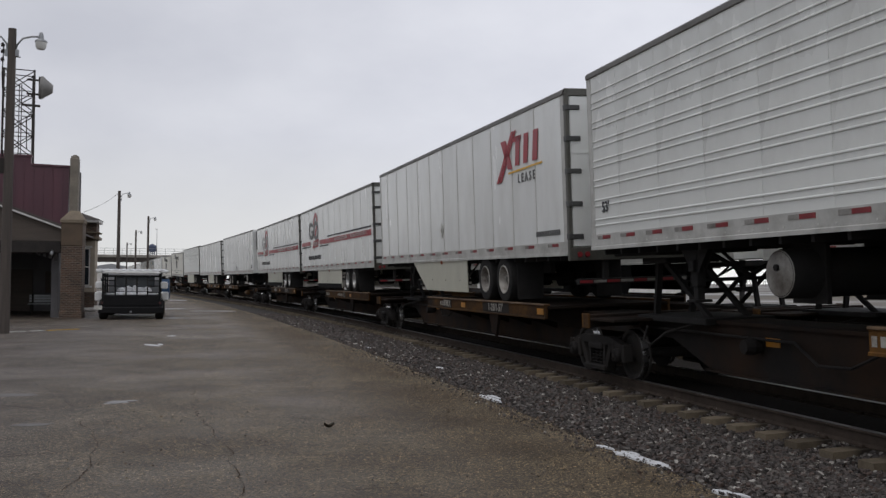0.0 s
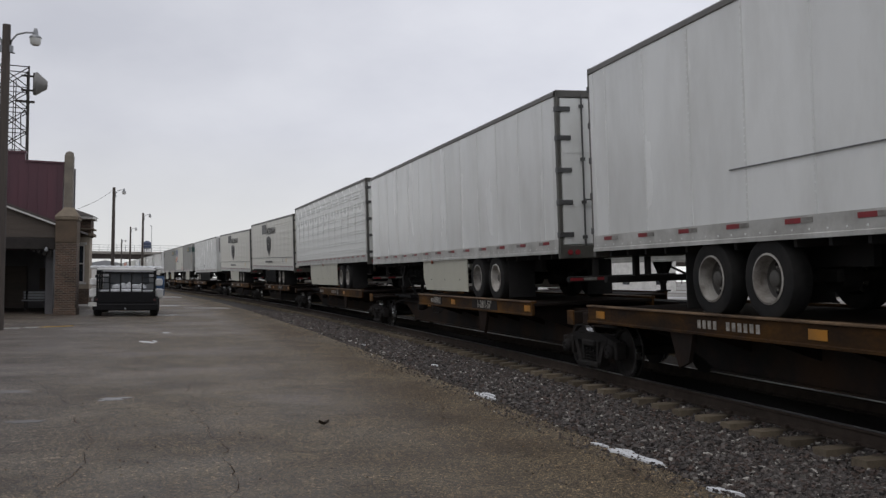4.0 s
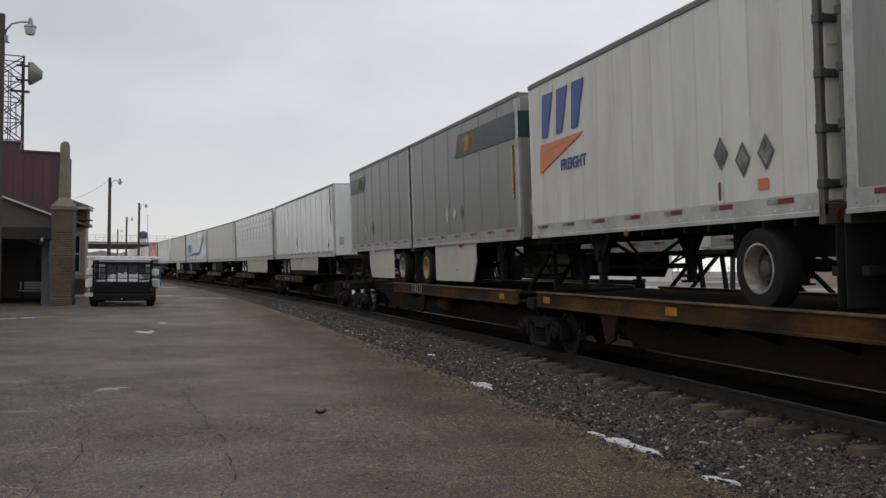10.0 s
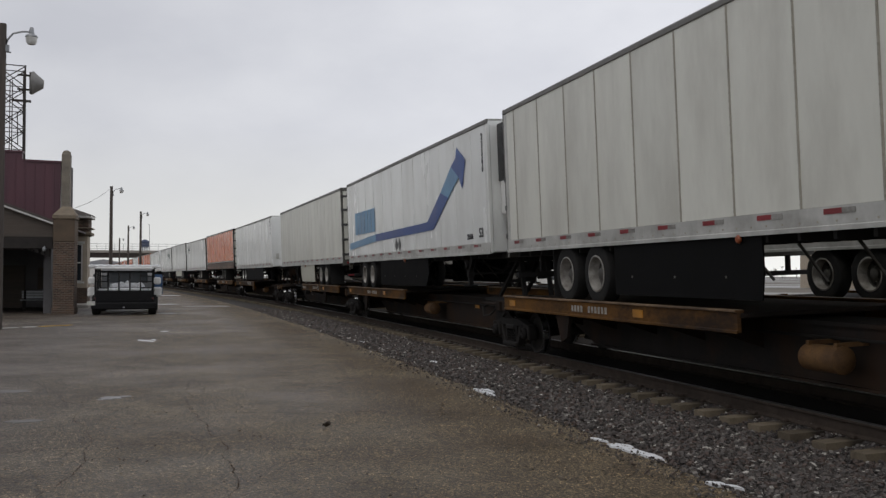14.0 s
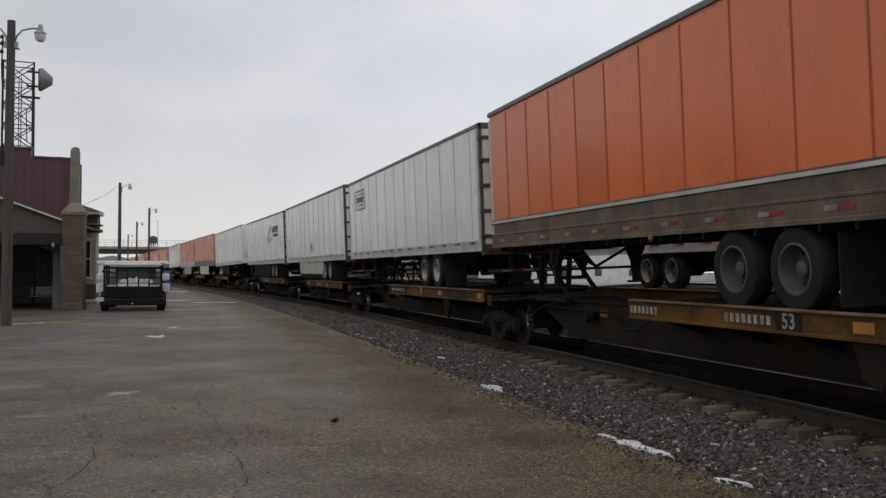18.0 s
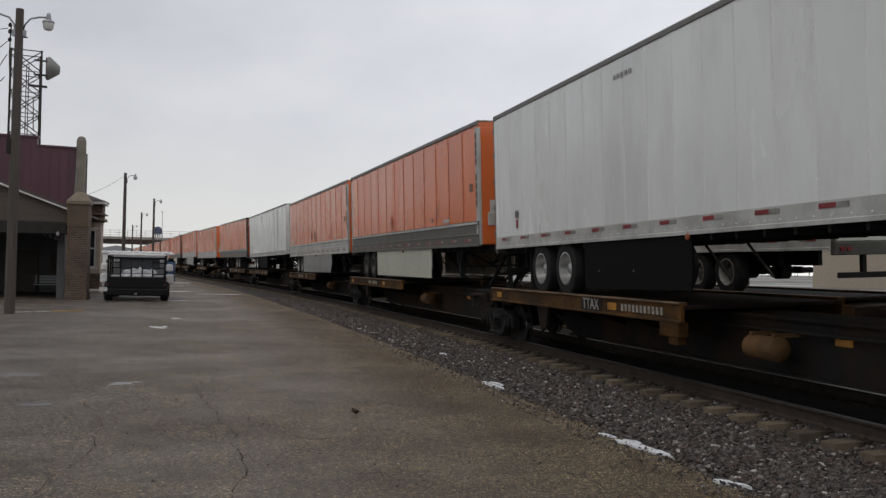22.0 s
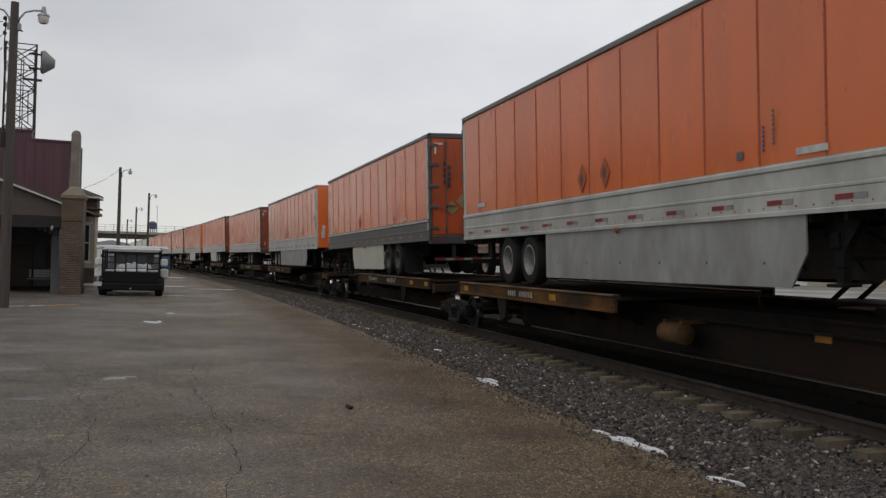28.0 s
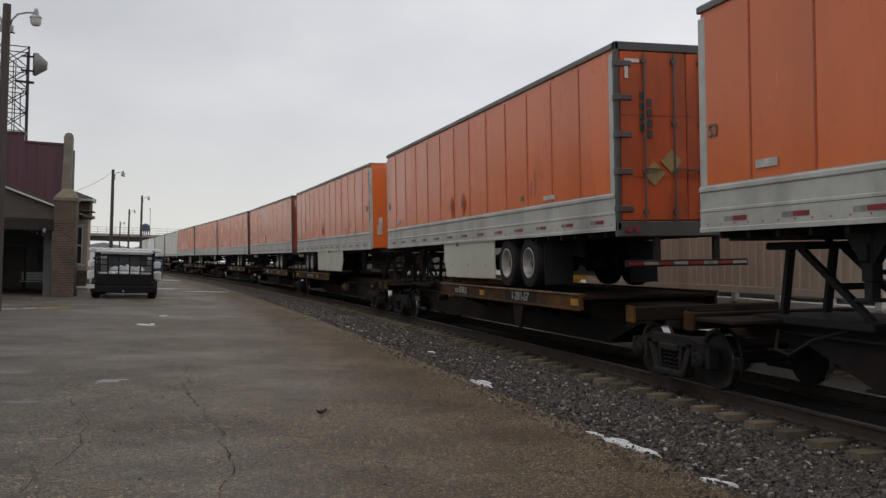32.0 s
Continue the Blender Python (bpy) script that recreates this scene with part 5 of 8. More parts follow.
for n2, (c2, turned2) in enumerate(ROW2):
    kind2 = {-324.1: 2, -415.2: 1}[c2] if c2 in (-324.1, -415.2) else 0 if (c2, turned2) in KNOWN2 else n2 % 5
    key2 = ("second", kind2, turned2)
    if key2 not in MADE:
        MADE[key2] = semi_trailer("plate", "white" if kind2 % 2 else "offwhite", "white semi-trailer on the train passing behind", 1 if turned2 else -1, pitch=4.0, first=4.0, simple=True, **(SKIRT2[kind2] or {}))
        MADE[key2]["group"] = "trailers on the second train"
        th = MADE[key2]
    else:
        th = copy_thing(MADE[key2], Matrix())
    MOVING.append((th, c2, turned2, 2))
    u = copy_thing(MADE["second"], Matrix()) if "second" in MADE else spine_unit(16.6, 1.0, 10.0, "grimy spine car of the train passing behind", (), ())
    MADE.setdefault("second", u)
    u["group"] = "spine cars of the second train"
    MOVING.append((u, c2, turned2, 2))
    bg = copy_thing(MADE["bogie2"], Matrix()) if "bogie2" in MADE else bogie(True)
    MADE.setdefault("bogie2", bg)
    bg["group"] = "bogies of the second train"
    MOVING.append((bg, c2 - 8.7, False, 2))


def container(mat, label, L=12.19):
    th = thing("shipping_container", label, "container", "containers on the second train")
    h = L / 2
    z0, z1 = 1.22, 4.02

    def walls(g):
        g.box(-1.19, 1.19, -h + 0.05, h - 0.05, z0 + 0.1, z1 - 0.02)
        y = -h + 0.2
        while y < h - 0.3:
            for sx in (-1, 1):
                g.prism([(sx * 1.185, y), (sx * 1.185, y + 0.24), (sx * 1.215, y + 0.20), (sx * 1.215, y + 0.05)], "z", z0 + 0.16, z1 - 0.14)
            y += 0.29
    one("corrugated_walls", mat, th)(walls)

    def frame_(g):
        for sx in (-1, 1):
            for z in (z0, z1 - 0.14):
                g.box(sx * 1.14, sx * 1.22, -h, h, z, z + 0.15, 0.01)
            for y in (-h, h - 0.16):
                g.box(sx * 1.10, sx * 1.22, y, y + 0.16, z0, z1, 0.01)
    one("corner_frame", mat, th)(frame_)
    return th


def container_flatcar():
    th = thing("container_flatcar", "pale low flat car under the containers", "rail car", "flat cars of the second train")

    def sides(g):
        for sx in (-1, 1):
            g.box(sx * 1.22, sx * 1.36, -8.2, 8.2, 0.92, 1.12, 0.02)
            for i in range(11):
                y = -7.7 + i * 1.54
                g.box(sx * 1.30, sx * 1.40, y - 0.08, y + 0.08, 1.05, 1.22)
        g.box(-1.22, 1.22, -8.2, 8.2, 1.0, 1.08)
        g.box(-0.36, 0.36, -8.6, 8.6, 0.5, 1.0, 0.02)
    one("deck", M["alu_band"], th)(sides)
    return th


M["beige"] = surf("beige_container_paint", (0.44, 0.39, 0.33), (0.36, 0.32, 0.27), 1.2, 0.5, dirt=(0.16, 0.12, 0.09), damt=0.4, stretch=VS)
M["yellowbox"] = surf("yellow_container_paint", (0.60, 0.34, 0.03), (0.5, 0.28, 0.025), 1.2, 0.5, dirt=(0.2, 0.1, 0.04), damt=0.3)
boxes = [container(M["yellowbox"], "yellow shipping container on a flat car", 2.2), container(M["beige"], "beige corrugated shipping container on a flat car")]
wc = container_flatcar()
MOVING += [(boxes[0], -532.4, False, 2), (boxes[1], -540.1, False, 2), (wc, -537.3, False, 2)]
for k in range(1, 4):
    b2, w2 = copy_thing(boxes[1], Matrix()), copy_thing(wc, Matrix())
    MOVING += [(b2, -540.1 - 16.6 * k, False, 2), (w2, -537.3 - 16.6 * k, False, 2)]

# ---- marks on single trailers ----


def tools(i):
    th, side, L = TRAILERS[i]
    fl, tx = marks_for(th, side, L)
    return th, side, L, fl, tx


def strip(fl, name, mat, v0, v1, z0, z1, sl=0.0, label=""):
    fl(name, mat, rect(v0, v1, z0, z1, sl), label)


def block_word(fl, name, mat, v0, v1, z0, z1, n, sl=0.05, gap=0.2, label=""):
    """A company's word as plain slanted blocks."""
    w = (v1 - v0) / n
    for k in range(n):
        strip(fl, name, mat, v0 + k * w, v0 + (k + 1 - gap) * w, z0, z1, sl, label)


# leasing trailer
th, side, L, fl, tx = tools(1)
fl("logo_slash", "redlogo", [(11.97, 3.78), (12.12, 3.78), (13.12, 4.80), (12.97, 4.80)])
fl("logo_slash", "redlogo", [(12.16, 3.78), (12.28, 3.78), (13.26, 4.80), (13.16, 4.80)])
fl("logo_stroke", "redlogo", [(12.30, 4.66), (12.62, 4.66), (12.98, 4.02), (12.72, 4.02)])
for v, w in ((13.15, 0.42), (13.62, 0.42), (14.12, 0.46)):
    fl("logo_block", "redlogo", [(v, 4.06), (v + w * 0.55, 4.06), (v + w * 0.75, 4.66), (v + w * 0.2, 4.66)])
fl("logo_bar", "redlogo", [(13.05, 4.56), (13.5, 4.56), (13.53, 4.67), (13.08, 4.67)])
fl("logo_bar", "goldmark", [(12.72, 3.92), (14.62, 3.96), (14.62, 4.0), (12.72, 3.96)])
tx("L E A S E", 0.26, "greymark", 13.75, 3.77)
block_word(fl, "web_mark", "greymark", 14.2, 15.4, 2.53, 2.63, 14, 0.02, 0.3)
diamond(fl, 7.48, 2.95, "whitemark", 0.16)
diamond(fl, 7.48, 2.95, "greymark", 0.05)
# refrigerated trailer at the head
th, side, L, fl, tx = tools(0)
tx("53'", 0.24, "darkmark", 0.62, 2.90)

# the two with the round logo and red stripe
for i in (2, 3):
    th, side, L, fl, tx = tools(i)

    x = side * (HALF + 0.012)
    # second trailer's logo and lettering take lighter greys
    grey = "greymark" if i == 2 else "palegrey"
    # bent bands: centre, outer and inner half-axes, start and end angle
    for mat, v, z, ax, az, bx, bz, a0, a1 in ((grey, 3.10, 4.07, 0.65, 0.43, 0.42, 0.25, 35, 330), (grey, 4.42, 4.03, 0.68, 0.46, 0.44, 0.27, 0, 360), ("redlogo", 4.40, 4.22, 0.66, 0.66, 0.40, 0.44, 25, 168)):
        gg = G()
        for k in range(20):
            a, b = radians(a0 + (a1 - a0) * k / 20), radians(a0 + (a1 - a0) * (k + 1) / 20)
            pts = [(v + p * math.cos(t), z + q * math.sin(t)) for p, q, t in ((ax, az, a), (ax, az, b), (bx, bz, b), (bx, bz, a))]
            gg.prism([((p[0] - L / 2) * side, p[1]) for p in pts], "x", x, x + side * 0.005)
        part("logo_ring", gg.mesh("logo_ring", M[mat]), th)
    strip(fl, "logo_bar", grey, 3.15, 3.76, 3.95, 4.08)
    strip(fl, "logo_bar", grey, 3.56, 3.76, 3.72, 4.08)
    fl("logo_stroke", "redlogo", [(4.10, 3.80), (4.36, 3.80), (4.76, 4.24), (4.50, 4.24)])
    fl("logo_plate", "redlogo", [(3.39, 3.20), (4.94, 3.25), (5.12, 3.62), (3.74, 3.56)])
    block_word(fl, "logo_letters", "whitemark", 3.68, 4.85, 3.32, 3.50, 9, 0.07, 0.25)
    fl("red_stripe", "redlogo", [(0.2, 3.38), (2.80, 3.38), (2.80, 3.56), (0.2, 3.56)])
    fl("red_stripe", "redlogo", [(5.37, 3.34), (15.9, 3.30), (15.9, 3.52), (5.37, 3.54)])
    fl("black_stripe", "darkmark", [(0.2, 3.28), (2.80, 3.28), (2.80, 3.33), (0.2, 3.33)])
    fl("black_stripe", "darkmark", [(7.2, 3.61), (15.9, 3.60), (15.9, 3.66), (7.35, 3.67)])
    fl("black_stripe", "darkmark", [(5.37, 3.23), (7.4, 3.22), (7.55, 3.28), (5.37, 3.28)])
    block_word(fl, "web_mark", "whitemark", 9.0, 11.7, 3.37, 3.50, 15, 0.02)
    block_word(fl, "number_mark", "whitemark", 12.3, 15.3, 3.37, 3.50, 12, 0.02)
    tx("TRANSPORTATION SERVICES", 0.268, "darkmark" if i == 2 else "greymark", 3.87, 2.75)

# plain reefers
th, side, L, fl, tx = tools(4)
diamond(fl, 7.43, 2.62, "greymark", 0.17)
diamond(fl, 7.95, 2.64, "greymark", 0.17)
tx("53", 0.34, "darkmark", 15.45, 2.62)
bars_down(th, side, L, 4, 15.95, 3.5, "darkmark", 0.07, 0.10, 0.15)
strip(fl, "scratch", "greymark", 4.2, 7.5, 3.04, 3.06)
strip(fl, "scratch", "darkmark", 13.5, 13.54, 3.05, 3.38)
th, side, L, fl, tx = tools(9)
for r in (rect(4.40, 4.56, 2.66, 2.675), rect(4.40, 4.56, 2.825, 2.84), rect(4.40, 4.415, 2.66, 2.84), rect(4.545, 4.56, 2.66, 2.84)):
    fl("placard_frame", "greymark", r)
diamond(fl, 7.4, 2.66, "greymark", 0.15)
diamond(fl, 7.85, 2.66, "greymark", 0.15)
block_word(fl, "small_mark", "greymark", 1.15, 2.4, 2.48, 2.53, 9, 0.0, 0.3)
tx("53'", 0.34, "darkmark", 15.3, 2.62)

# cream trailers with the shield
for i in (7, 8):
    th, side, L, fl, tx = tools(i)
    block_word(fl, "word_block", "greymark", 5.07, 6.88, 4.30, 4.88, 5, 0.04, 0.12)
    tx("INTERMODAL", 0.55, "greymark", 8.72, 4.40)
    fl("shield", "greymark", [(6.85, 4.02), (7.75, 4.14), (8.6, 3.98), (8.5, 3.35), (7.72, 2.90), (6.95, 3.35)], "dark grey shield emblem")
    fl("shield_stroke", "darkmark", [(7.05, 3.90), (7.75, 4.0), (8.42, 3.88), (8.32, 3.42), (7.72, 3.06), (7.1, 3.42)])
    fl("shield_road", "cream", [(7.4, 3.32), (7.55, 3.32), (7.66, 3.9), (7.58, 3.9)])
    fl("shield_road", "cream", [(8.0, 3.32), (8.14, 3.32), (7.92, 3.9), (7.84, 3.9)])
    strip(fl, "rub_rail", "rail_dark", 0.35, 15.9, 2.78, 2.815, label="dark rub rail along the side")
    block_word(fl, "web_mark", "greymark", 6.2, 9.0, 2.50, 2.60, 18, 0.01)
    strip(fl, "sticker", "goldmark", 13.78, 13.90, 2.50, 2.72)
    if i == 7:
        strip(fl, "sticker", "greymark", 12.75, 12.84, 2.52, 2.70)

# short trailers with the green band
for i, num in ((10, "501788"), (12, "501095"), (13, "")):
    th, side, L, fl, tx = tools(i)
    if num:
        fl("green_band", "greenmark", [(4.3, 4.36), (8.4, 4.34), (8.4, 4.88), (4.62, 4.90)], "dark green band")
        block_word(fl, "word_block", "goldmark", 4.66, 5.8, 4.44, 4.80, 3, 0.10, 0.2)
        column_digits(tx, num, 8.26, 4.10, 0.27, "darkmark", 0.185)
        column_digits(lambda c, z_, m_, v_, q_: side_words(c, z_, m_, th, side, v_ - L / 2, q_, out=0.006), num, 8.24, 4.105, 0.235, "goldmark", 0.185)
        for k, v in enumerate((3.5, 4.12, 4.76)):
            diamond(fl, v, 3.02, "whitemark" if k < 2 else "greymark", 0.15)
    else:
        fl("green_band", "greenmark", [(0.2, 4.36), (2.4, 4.36), (2.75, 4.90), (0.2, 4.90)], "dark green band")
        block_word(fl, "word_block", "goldmark", 1.45, 2.3, 4.44, 4.80, 3, 0.10, 0.2)
        for k, v in enumerate((2.6, 3.1, 3.7)):
            diamond(fl, v, 3.02, "whitemark" if k < 2 else "greymark", 0.15)
    # the band goes on round the nose
    h1 = L / 2
    if num:
        g = G()
        g.box(-HALF + 0.02, HALF - 0.02, h1 + 0.004, h1 + 0.010, 4.34, 4.88)
        part("green_band", g.mesh("green_band", M["greenmark"]), th)
        g = G()
        for k in range(3):
            g.box(0.52 - k * 0.34, 0.24 - k * 0.34, h1 + 0.010, h1 + 0.016, 4.42, 4.80)
        part("word_block", g.mesh("word_block", M["goldmark"]), th)
        g = G()
        g.box(-0.40, 0.62, h1 + 0.004, h1 + 0.012, 3.84, 4.20, 0.003)
        part("nose_sign", g.mesh("nose_sign", M["greenmark"]), th, "dark green nose sign")
        for cx_, cz in ((0.62, 3.42), (0.30, 3.62)):
            g = G()
            g.prism([(cx_, cz - 0.2), (cx_ + 0.2, cz), (cx_, cz + 0.2), (cx_ - 0.2, cz)], "y", h1 + 0.004, h1 + 0.012)
            part("placard", g.mesh("placard", M["whitemark"]), th)

# short white trailer with blue letters and an orange wedge
th, side, L, fl, tx = tools(11)
for v in (0.62, 1.30, 1.98):
    fl("logo_block", "bluemark", [(v + 0.05, 4.12), (v + 0.30, 4.12), (v + 0.62, 4.92), (v + 0.12, 4.92)])
fl("logo_wedge", "orangemark", [(0.52, 3.46), (2.55, 4.02), (0.60, 4.0), (0.56, 3.86)])
fl("logo_line", "offwhite", [(0.55, 3.80), (2.5, 4.01), (0.56, 3.84)])
tx("FREIGHT", 0.28, "bluemark", 2.05, 3.52)
for v, z in ((6.67, 3.14), (7.15, 3.02), (7.62, 3.06)):
    diamond(fl, v, z, "greymark", 0.16)
    diamond(fl, v, z, "whitemark", 0.11)
strip(fl, "sticker", "orangemark", 7.45, 7.65, 2.62, 2.75)
strip(fl, "sticker", "red", 6.6, 6.64, 2.55, 2.78)

# trailers with upright fleet numbers
for i, num in ((14, "4017"), (16, "4001")):
    th, side, L, fl, tx = tools(i)
    bars_down(th, side, L, 4, 15.62, 4.98, "darkmark", 0.15, 0.15, 0.19)
    column_digits(tx, num, 15.62, 4.14, 0.26, "darkmark", 0.19)
    tx("53'", 0.22, "darkmark", 15.1, 2.62)
    if i == 14:
        diamond(fl, 7.19, 2.90, "greymark", 0.17)
th, side, L, fl, tx = tools(15)
column_digits(tx, "53761", 15.55, 4.55, 0.2, "darkmark", 0.18)
# blue arrow
th, side, L, fl, tx = tools(17)
block_word(fl, "word_block", "skymark", 1.4, 4.75, 3.14, 3.95, 6, 0.03, 0.12)
fl("blue_stripe", "skymark", [(0.3, 2.62), (4.8, 2.80), (4.8, 3.04), (0.3, 2.86)])
fl("blue_stripe", "bluemark", [(4.8, 2.80), (10.7, 2.86), (10.7, 3.10), (4.8, 3.04)])
fl("blue_stripe", "bluemark", [(10.7, 2.86), (11.75, 2.88), (13.2, 3.62), (12.5, 3.80), (11.2, 3.12), (10.7, 3.10)])
fl("blue_arrow", "skymark", [(13.2, 3.62), (14.1, 4.05), (13.5, 4.38), (12.5, 3.80)])
fl("blue_arrow", "bluemark", [(14.1, 4.05), (14.35, 3.75), (14.65, 4.42), (14.0, 4.80), (13.9, 4.55), (13.5, 4.38)])
diamond(fl, 7.6, 2.60, "greymark", 0.16)
diamond(fl, 8.0, 2.60, "greymark", 0.16)
column_digits(tx, "23366", 15.85, 4.80, 0.22, "darkmark", 0.18)
tx("53", 0.30, "darkmark", 15.6, 2.62)
tx("23366", 0.18, "darkmark", 14.8, 2.56)
th, side, L, fl, tx = tools(19)
column_digits(tx, "5326", 15.75, 4.85, 0.24, "darkmark", 0.22)

# framed green mark
th, side, L, fl, tx = tools(21)
for r in (rect(1.36, 3.05, 3.98, 4.02), rect(1.36, 3.05, 4.68, 4.72), rect(1.36, 1.40, 3.98, 4.72), rect(3.01, 3.05, 3.98, 4.72)):
    fl("mark_frame", "darkmark", r)
block_word(fl, "word_block", "greenmark", 1.55, 2.85, 4.26, 4.46, 7, 0.03)
strip(fl, "mark_line", "greymark", 1.8, 2.8, 4.14, 4.18)
strip(fl, "mark_line", "greymark", 1.8, 2.8, 4.54, 4.58)
th, side, L, fl, tx = tools(22)
diamond(fl, 8.29, 2.85, "greymark", 0.20)
# mountain mark
th, side, L, fl, tx = tools(23)
fl("mountain_stroke", "greenmark", [(9.62, 3.68), (9.74, 3.66), (11.3, 4.42), (11.28, 4.54)])
fl("mountain_stroke", "greenmark", [(11.28, 4.54), (11.34, 4.48), (11.78, 4.20), (11.74, 4.26)])
fl("mountain_stroke", "greenmark", [(11.72, 4.26), (11.78, 4.22), (12.1, 4.28), (12.05, 4.32)])
for dz in (0.0, -0.13):
    fl("swoosh", "greenmark", [(9.9, 3.42 + dz * 0.3), (10.5, 3.66 + dz), (11.3, 3.76 + dz), (12.25, 3.75 + dz), (11.3, 3.80 + dz), (10.5, 3.72 + dz)])
block_word(fl, "word_block", "greenmark", 12.08, 14.0, 4.06, 4.46, 9, 0.01, 0.22)
tx("TRANSPORTATION", 0.20, "greenmark", 13.2, 3.88)

# plain white ones: a few small plates
for i in (24, 27):
    th, side, L, fl, tx = tools(i)
    strip(fl, "sticker", "red", 1.40, 1.50, 2.55, 2.72)
    strip(fl, "sticker", "greymark", 1.36, 1.54, 2.76, 2.92)
    for k in range(5):
        strip(fl, "letter_mark", "palegrey", 6.3 + k * 0.14, 6.38 + k * 0.14, 4.75, 4.82)

# the orange ones: placards near the middle, upright code on the nose post, small stickers
for i in list(range(25, 27)) + list(range(28, 40)):
    th, side, L, fl, tx = tools(i)
    rng = random.Random(i)
    v = 6.8 + rng.uniform(0, 0.8)
    diamond(fl, v, 3.10, "orange_seam", 0.19)
    diamond(fl, v, 3.10, "greymark", 0.08)
    if i in (26, 30, 32, 33, 34, 28):
        diamond(fl, v + 0.92, 3.12, "greymark" if i == 26 else "orange_seam", 0.19)
        diamond(fl, v + 0.92, 3.12, "whitemark" if i in (26, 32) else "greymark", 0.08)
    strip(fl, "sticker", "whitemark", 1.0 + rng.uniform(0, 0.5), 1.75, 2.92, 3.02)
    strip(fl, "sticker", "greymark", 12.0, 12.14, 2.92, 3.02)
    bars_down(th, side, L, 6, 12.57, 3.28, "bluemark", 0.035, 0.035, 0.055)
    bars_down(th, side, L, 8, 12.77, 3.45, "greymark", 0.04, 0.03, 0.055)
    strip(fl, "sticker", "whitemark", 13.2, 13.75, 2.86, 2.94)
    if side > 0:
        if i == 32:
            column_digits(tx, "HXIL 9344", 16.05, 4.76, 0.23, "darkmark", 0.20)
        else:
            bars_down(th, side, L, 4, 16.06, 4.92, "darkmark", 0.09, 0.15, 0.205)
            bars_down(th, side, L, 4, 16.06, 3.92, "darkmark", 0.09, 0.15, 0.205)
        tx("53", 0.27, "greymark", 15.62, 3.62)
        h1 = L / 2
        g = G()
        g.box(0.15, 0.42, h1 + 0.004, h1 + 0.010, 4.62, 4.92)
        g.box(0.86, 1.0, h1 + 0.004, h1 + 0.010, 3.0, 3.3)
        part("nose_sticker", g.mesh("nose_sticker", M["whitemark"]), th)
        g = G()
        g.prism([(0.28, 3.0), (0.5, 3.25), (0.28, 3.5), (0.06, 3.25)], "y", h1 + 0.004, h1 + 0.012)
        part("placard", g.mesh("placard", M["whitemark"]), th)
        g = G()
        g.box(0.22, 0.52, h1 + 0.004, h1 + 0.012, 2.56, 2.76)
        part("yellow_label", g.mesh("yellow_label", M["goldmark"]), th)
    else:
        h0 = -L / 2
        tx("53", 0.24, "greymark", 0.35, 3.5)
        for sx in (-1, 1):
            g = G()
            g.box(sx * 1.12, sx * 0.86, h0 - 0.072, h0 - 0.064, 4.90, 4.96)
            g.box(sx * 1.12, sx * 1.06, h0 - 0.072, h0 - 0.064, 4.64, 4.90)
            part("corner_tape", g.mesh("corner_tape", M["whitemark"]), th)
        for cx_, cz in ((-0.62, 3.1), (-0.30, 3.3)):
            g = G()
            g.prism([(cx_, cz - 0.2), (cx_ + 0.2, cz), (cx_, cz + 0.2), (cx_ - 0.2, cz)], "y", h0 - 0.076, h0 - 0.066)
            part("placard", g.mesh("placard", M["khaki"]), th)
        if i == 33:
            for k, ch in enumerate("HXIL 9355"):
                if ch != " ":
                    part("lettering", letters(ch, 0.19, M["darkmark"]), th, "", Matrix.Translation((-0.95, h0 - 0.068, 4.52 - k * 0.178)))
            g = G()
            g.box(0.74, 0.98, h0 - 0.072, h0 - 0.064, 3.05, 3.60)
            plate = part("notice_plate", g.mesh("notice_plate", M["whitemark"]), th, "white notice plate on the door")
            g = G()
            for k in range(3):
                g.box(0.77, 0.95, h0 - 0.076, h0 - 0.071, 3.53 - k * 0.07, 3.56 - k * 0.07)
            g.box(0.77, 0.83, h0 - 0.076, h0 - 0.071, 3.08, 3.22)
            g.box(0.88, 0.95, h0 - 0.076, h0 - 0.071, 3.08, 3.22)
            tagged(part("notice_bar", g.mesh("notice_bar", M["darkmark"]), plate), kind="stuff")
            for k in range(4):
                g = G()
                x0 = -1.14 + k * 0.12
                g.prism([(x0, 2.72 - k * 0.08), (x0 + 0.07, 2.72 - k * 0.08), (x0 + 0.05, 2.86 - k * 0.08), (x0 - 0.02, 2.90 - k * 0.08)], "y", h0 - 0.076, h0 - 0.066)
                part("stripe", g.mesh("stripe", M["whitemark" if k % 2 else "darkmark"]), th)
            continue
        g = G()
        for k in range(4):
            g.box(-0.86, -0.78, h0 - 0.076, h0 - 0.066, 4.30 - k * 0.17, 4.42 - k * 0.17)
            g.box(-0.72, -0.64, h0 - 0.076, h0 - 0.066, 4.20 - k * 0.17, 4.32 - k * 0.17)
        tagged(part("code_mark", g.mesh("code_mark", M["darkmark"]), th), kind="stuff")

# ---- ground, track and pavement ----


def node_mat(name):
    m = bpy.data.materials.new(name)
    m.use_nodes = True
    n, l = m.node_tree.nodes, m.node_tree.links
    return m, n, l, n["Principled BSDF"]


def noise_node(n, l, vec, scale, detail=5.0, rough=0.55):
    q = n.new("ShaderNodeTexNoise")
    q.inputs["Scale"].default_value, q.inputs["Detail"].default_value, q.inputs["Roughness"].default_value = scale, detail, rough
    l.new(vec, q.inputs["Vector"])
    return q


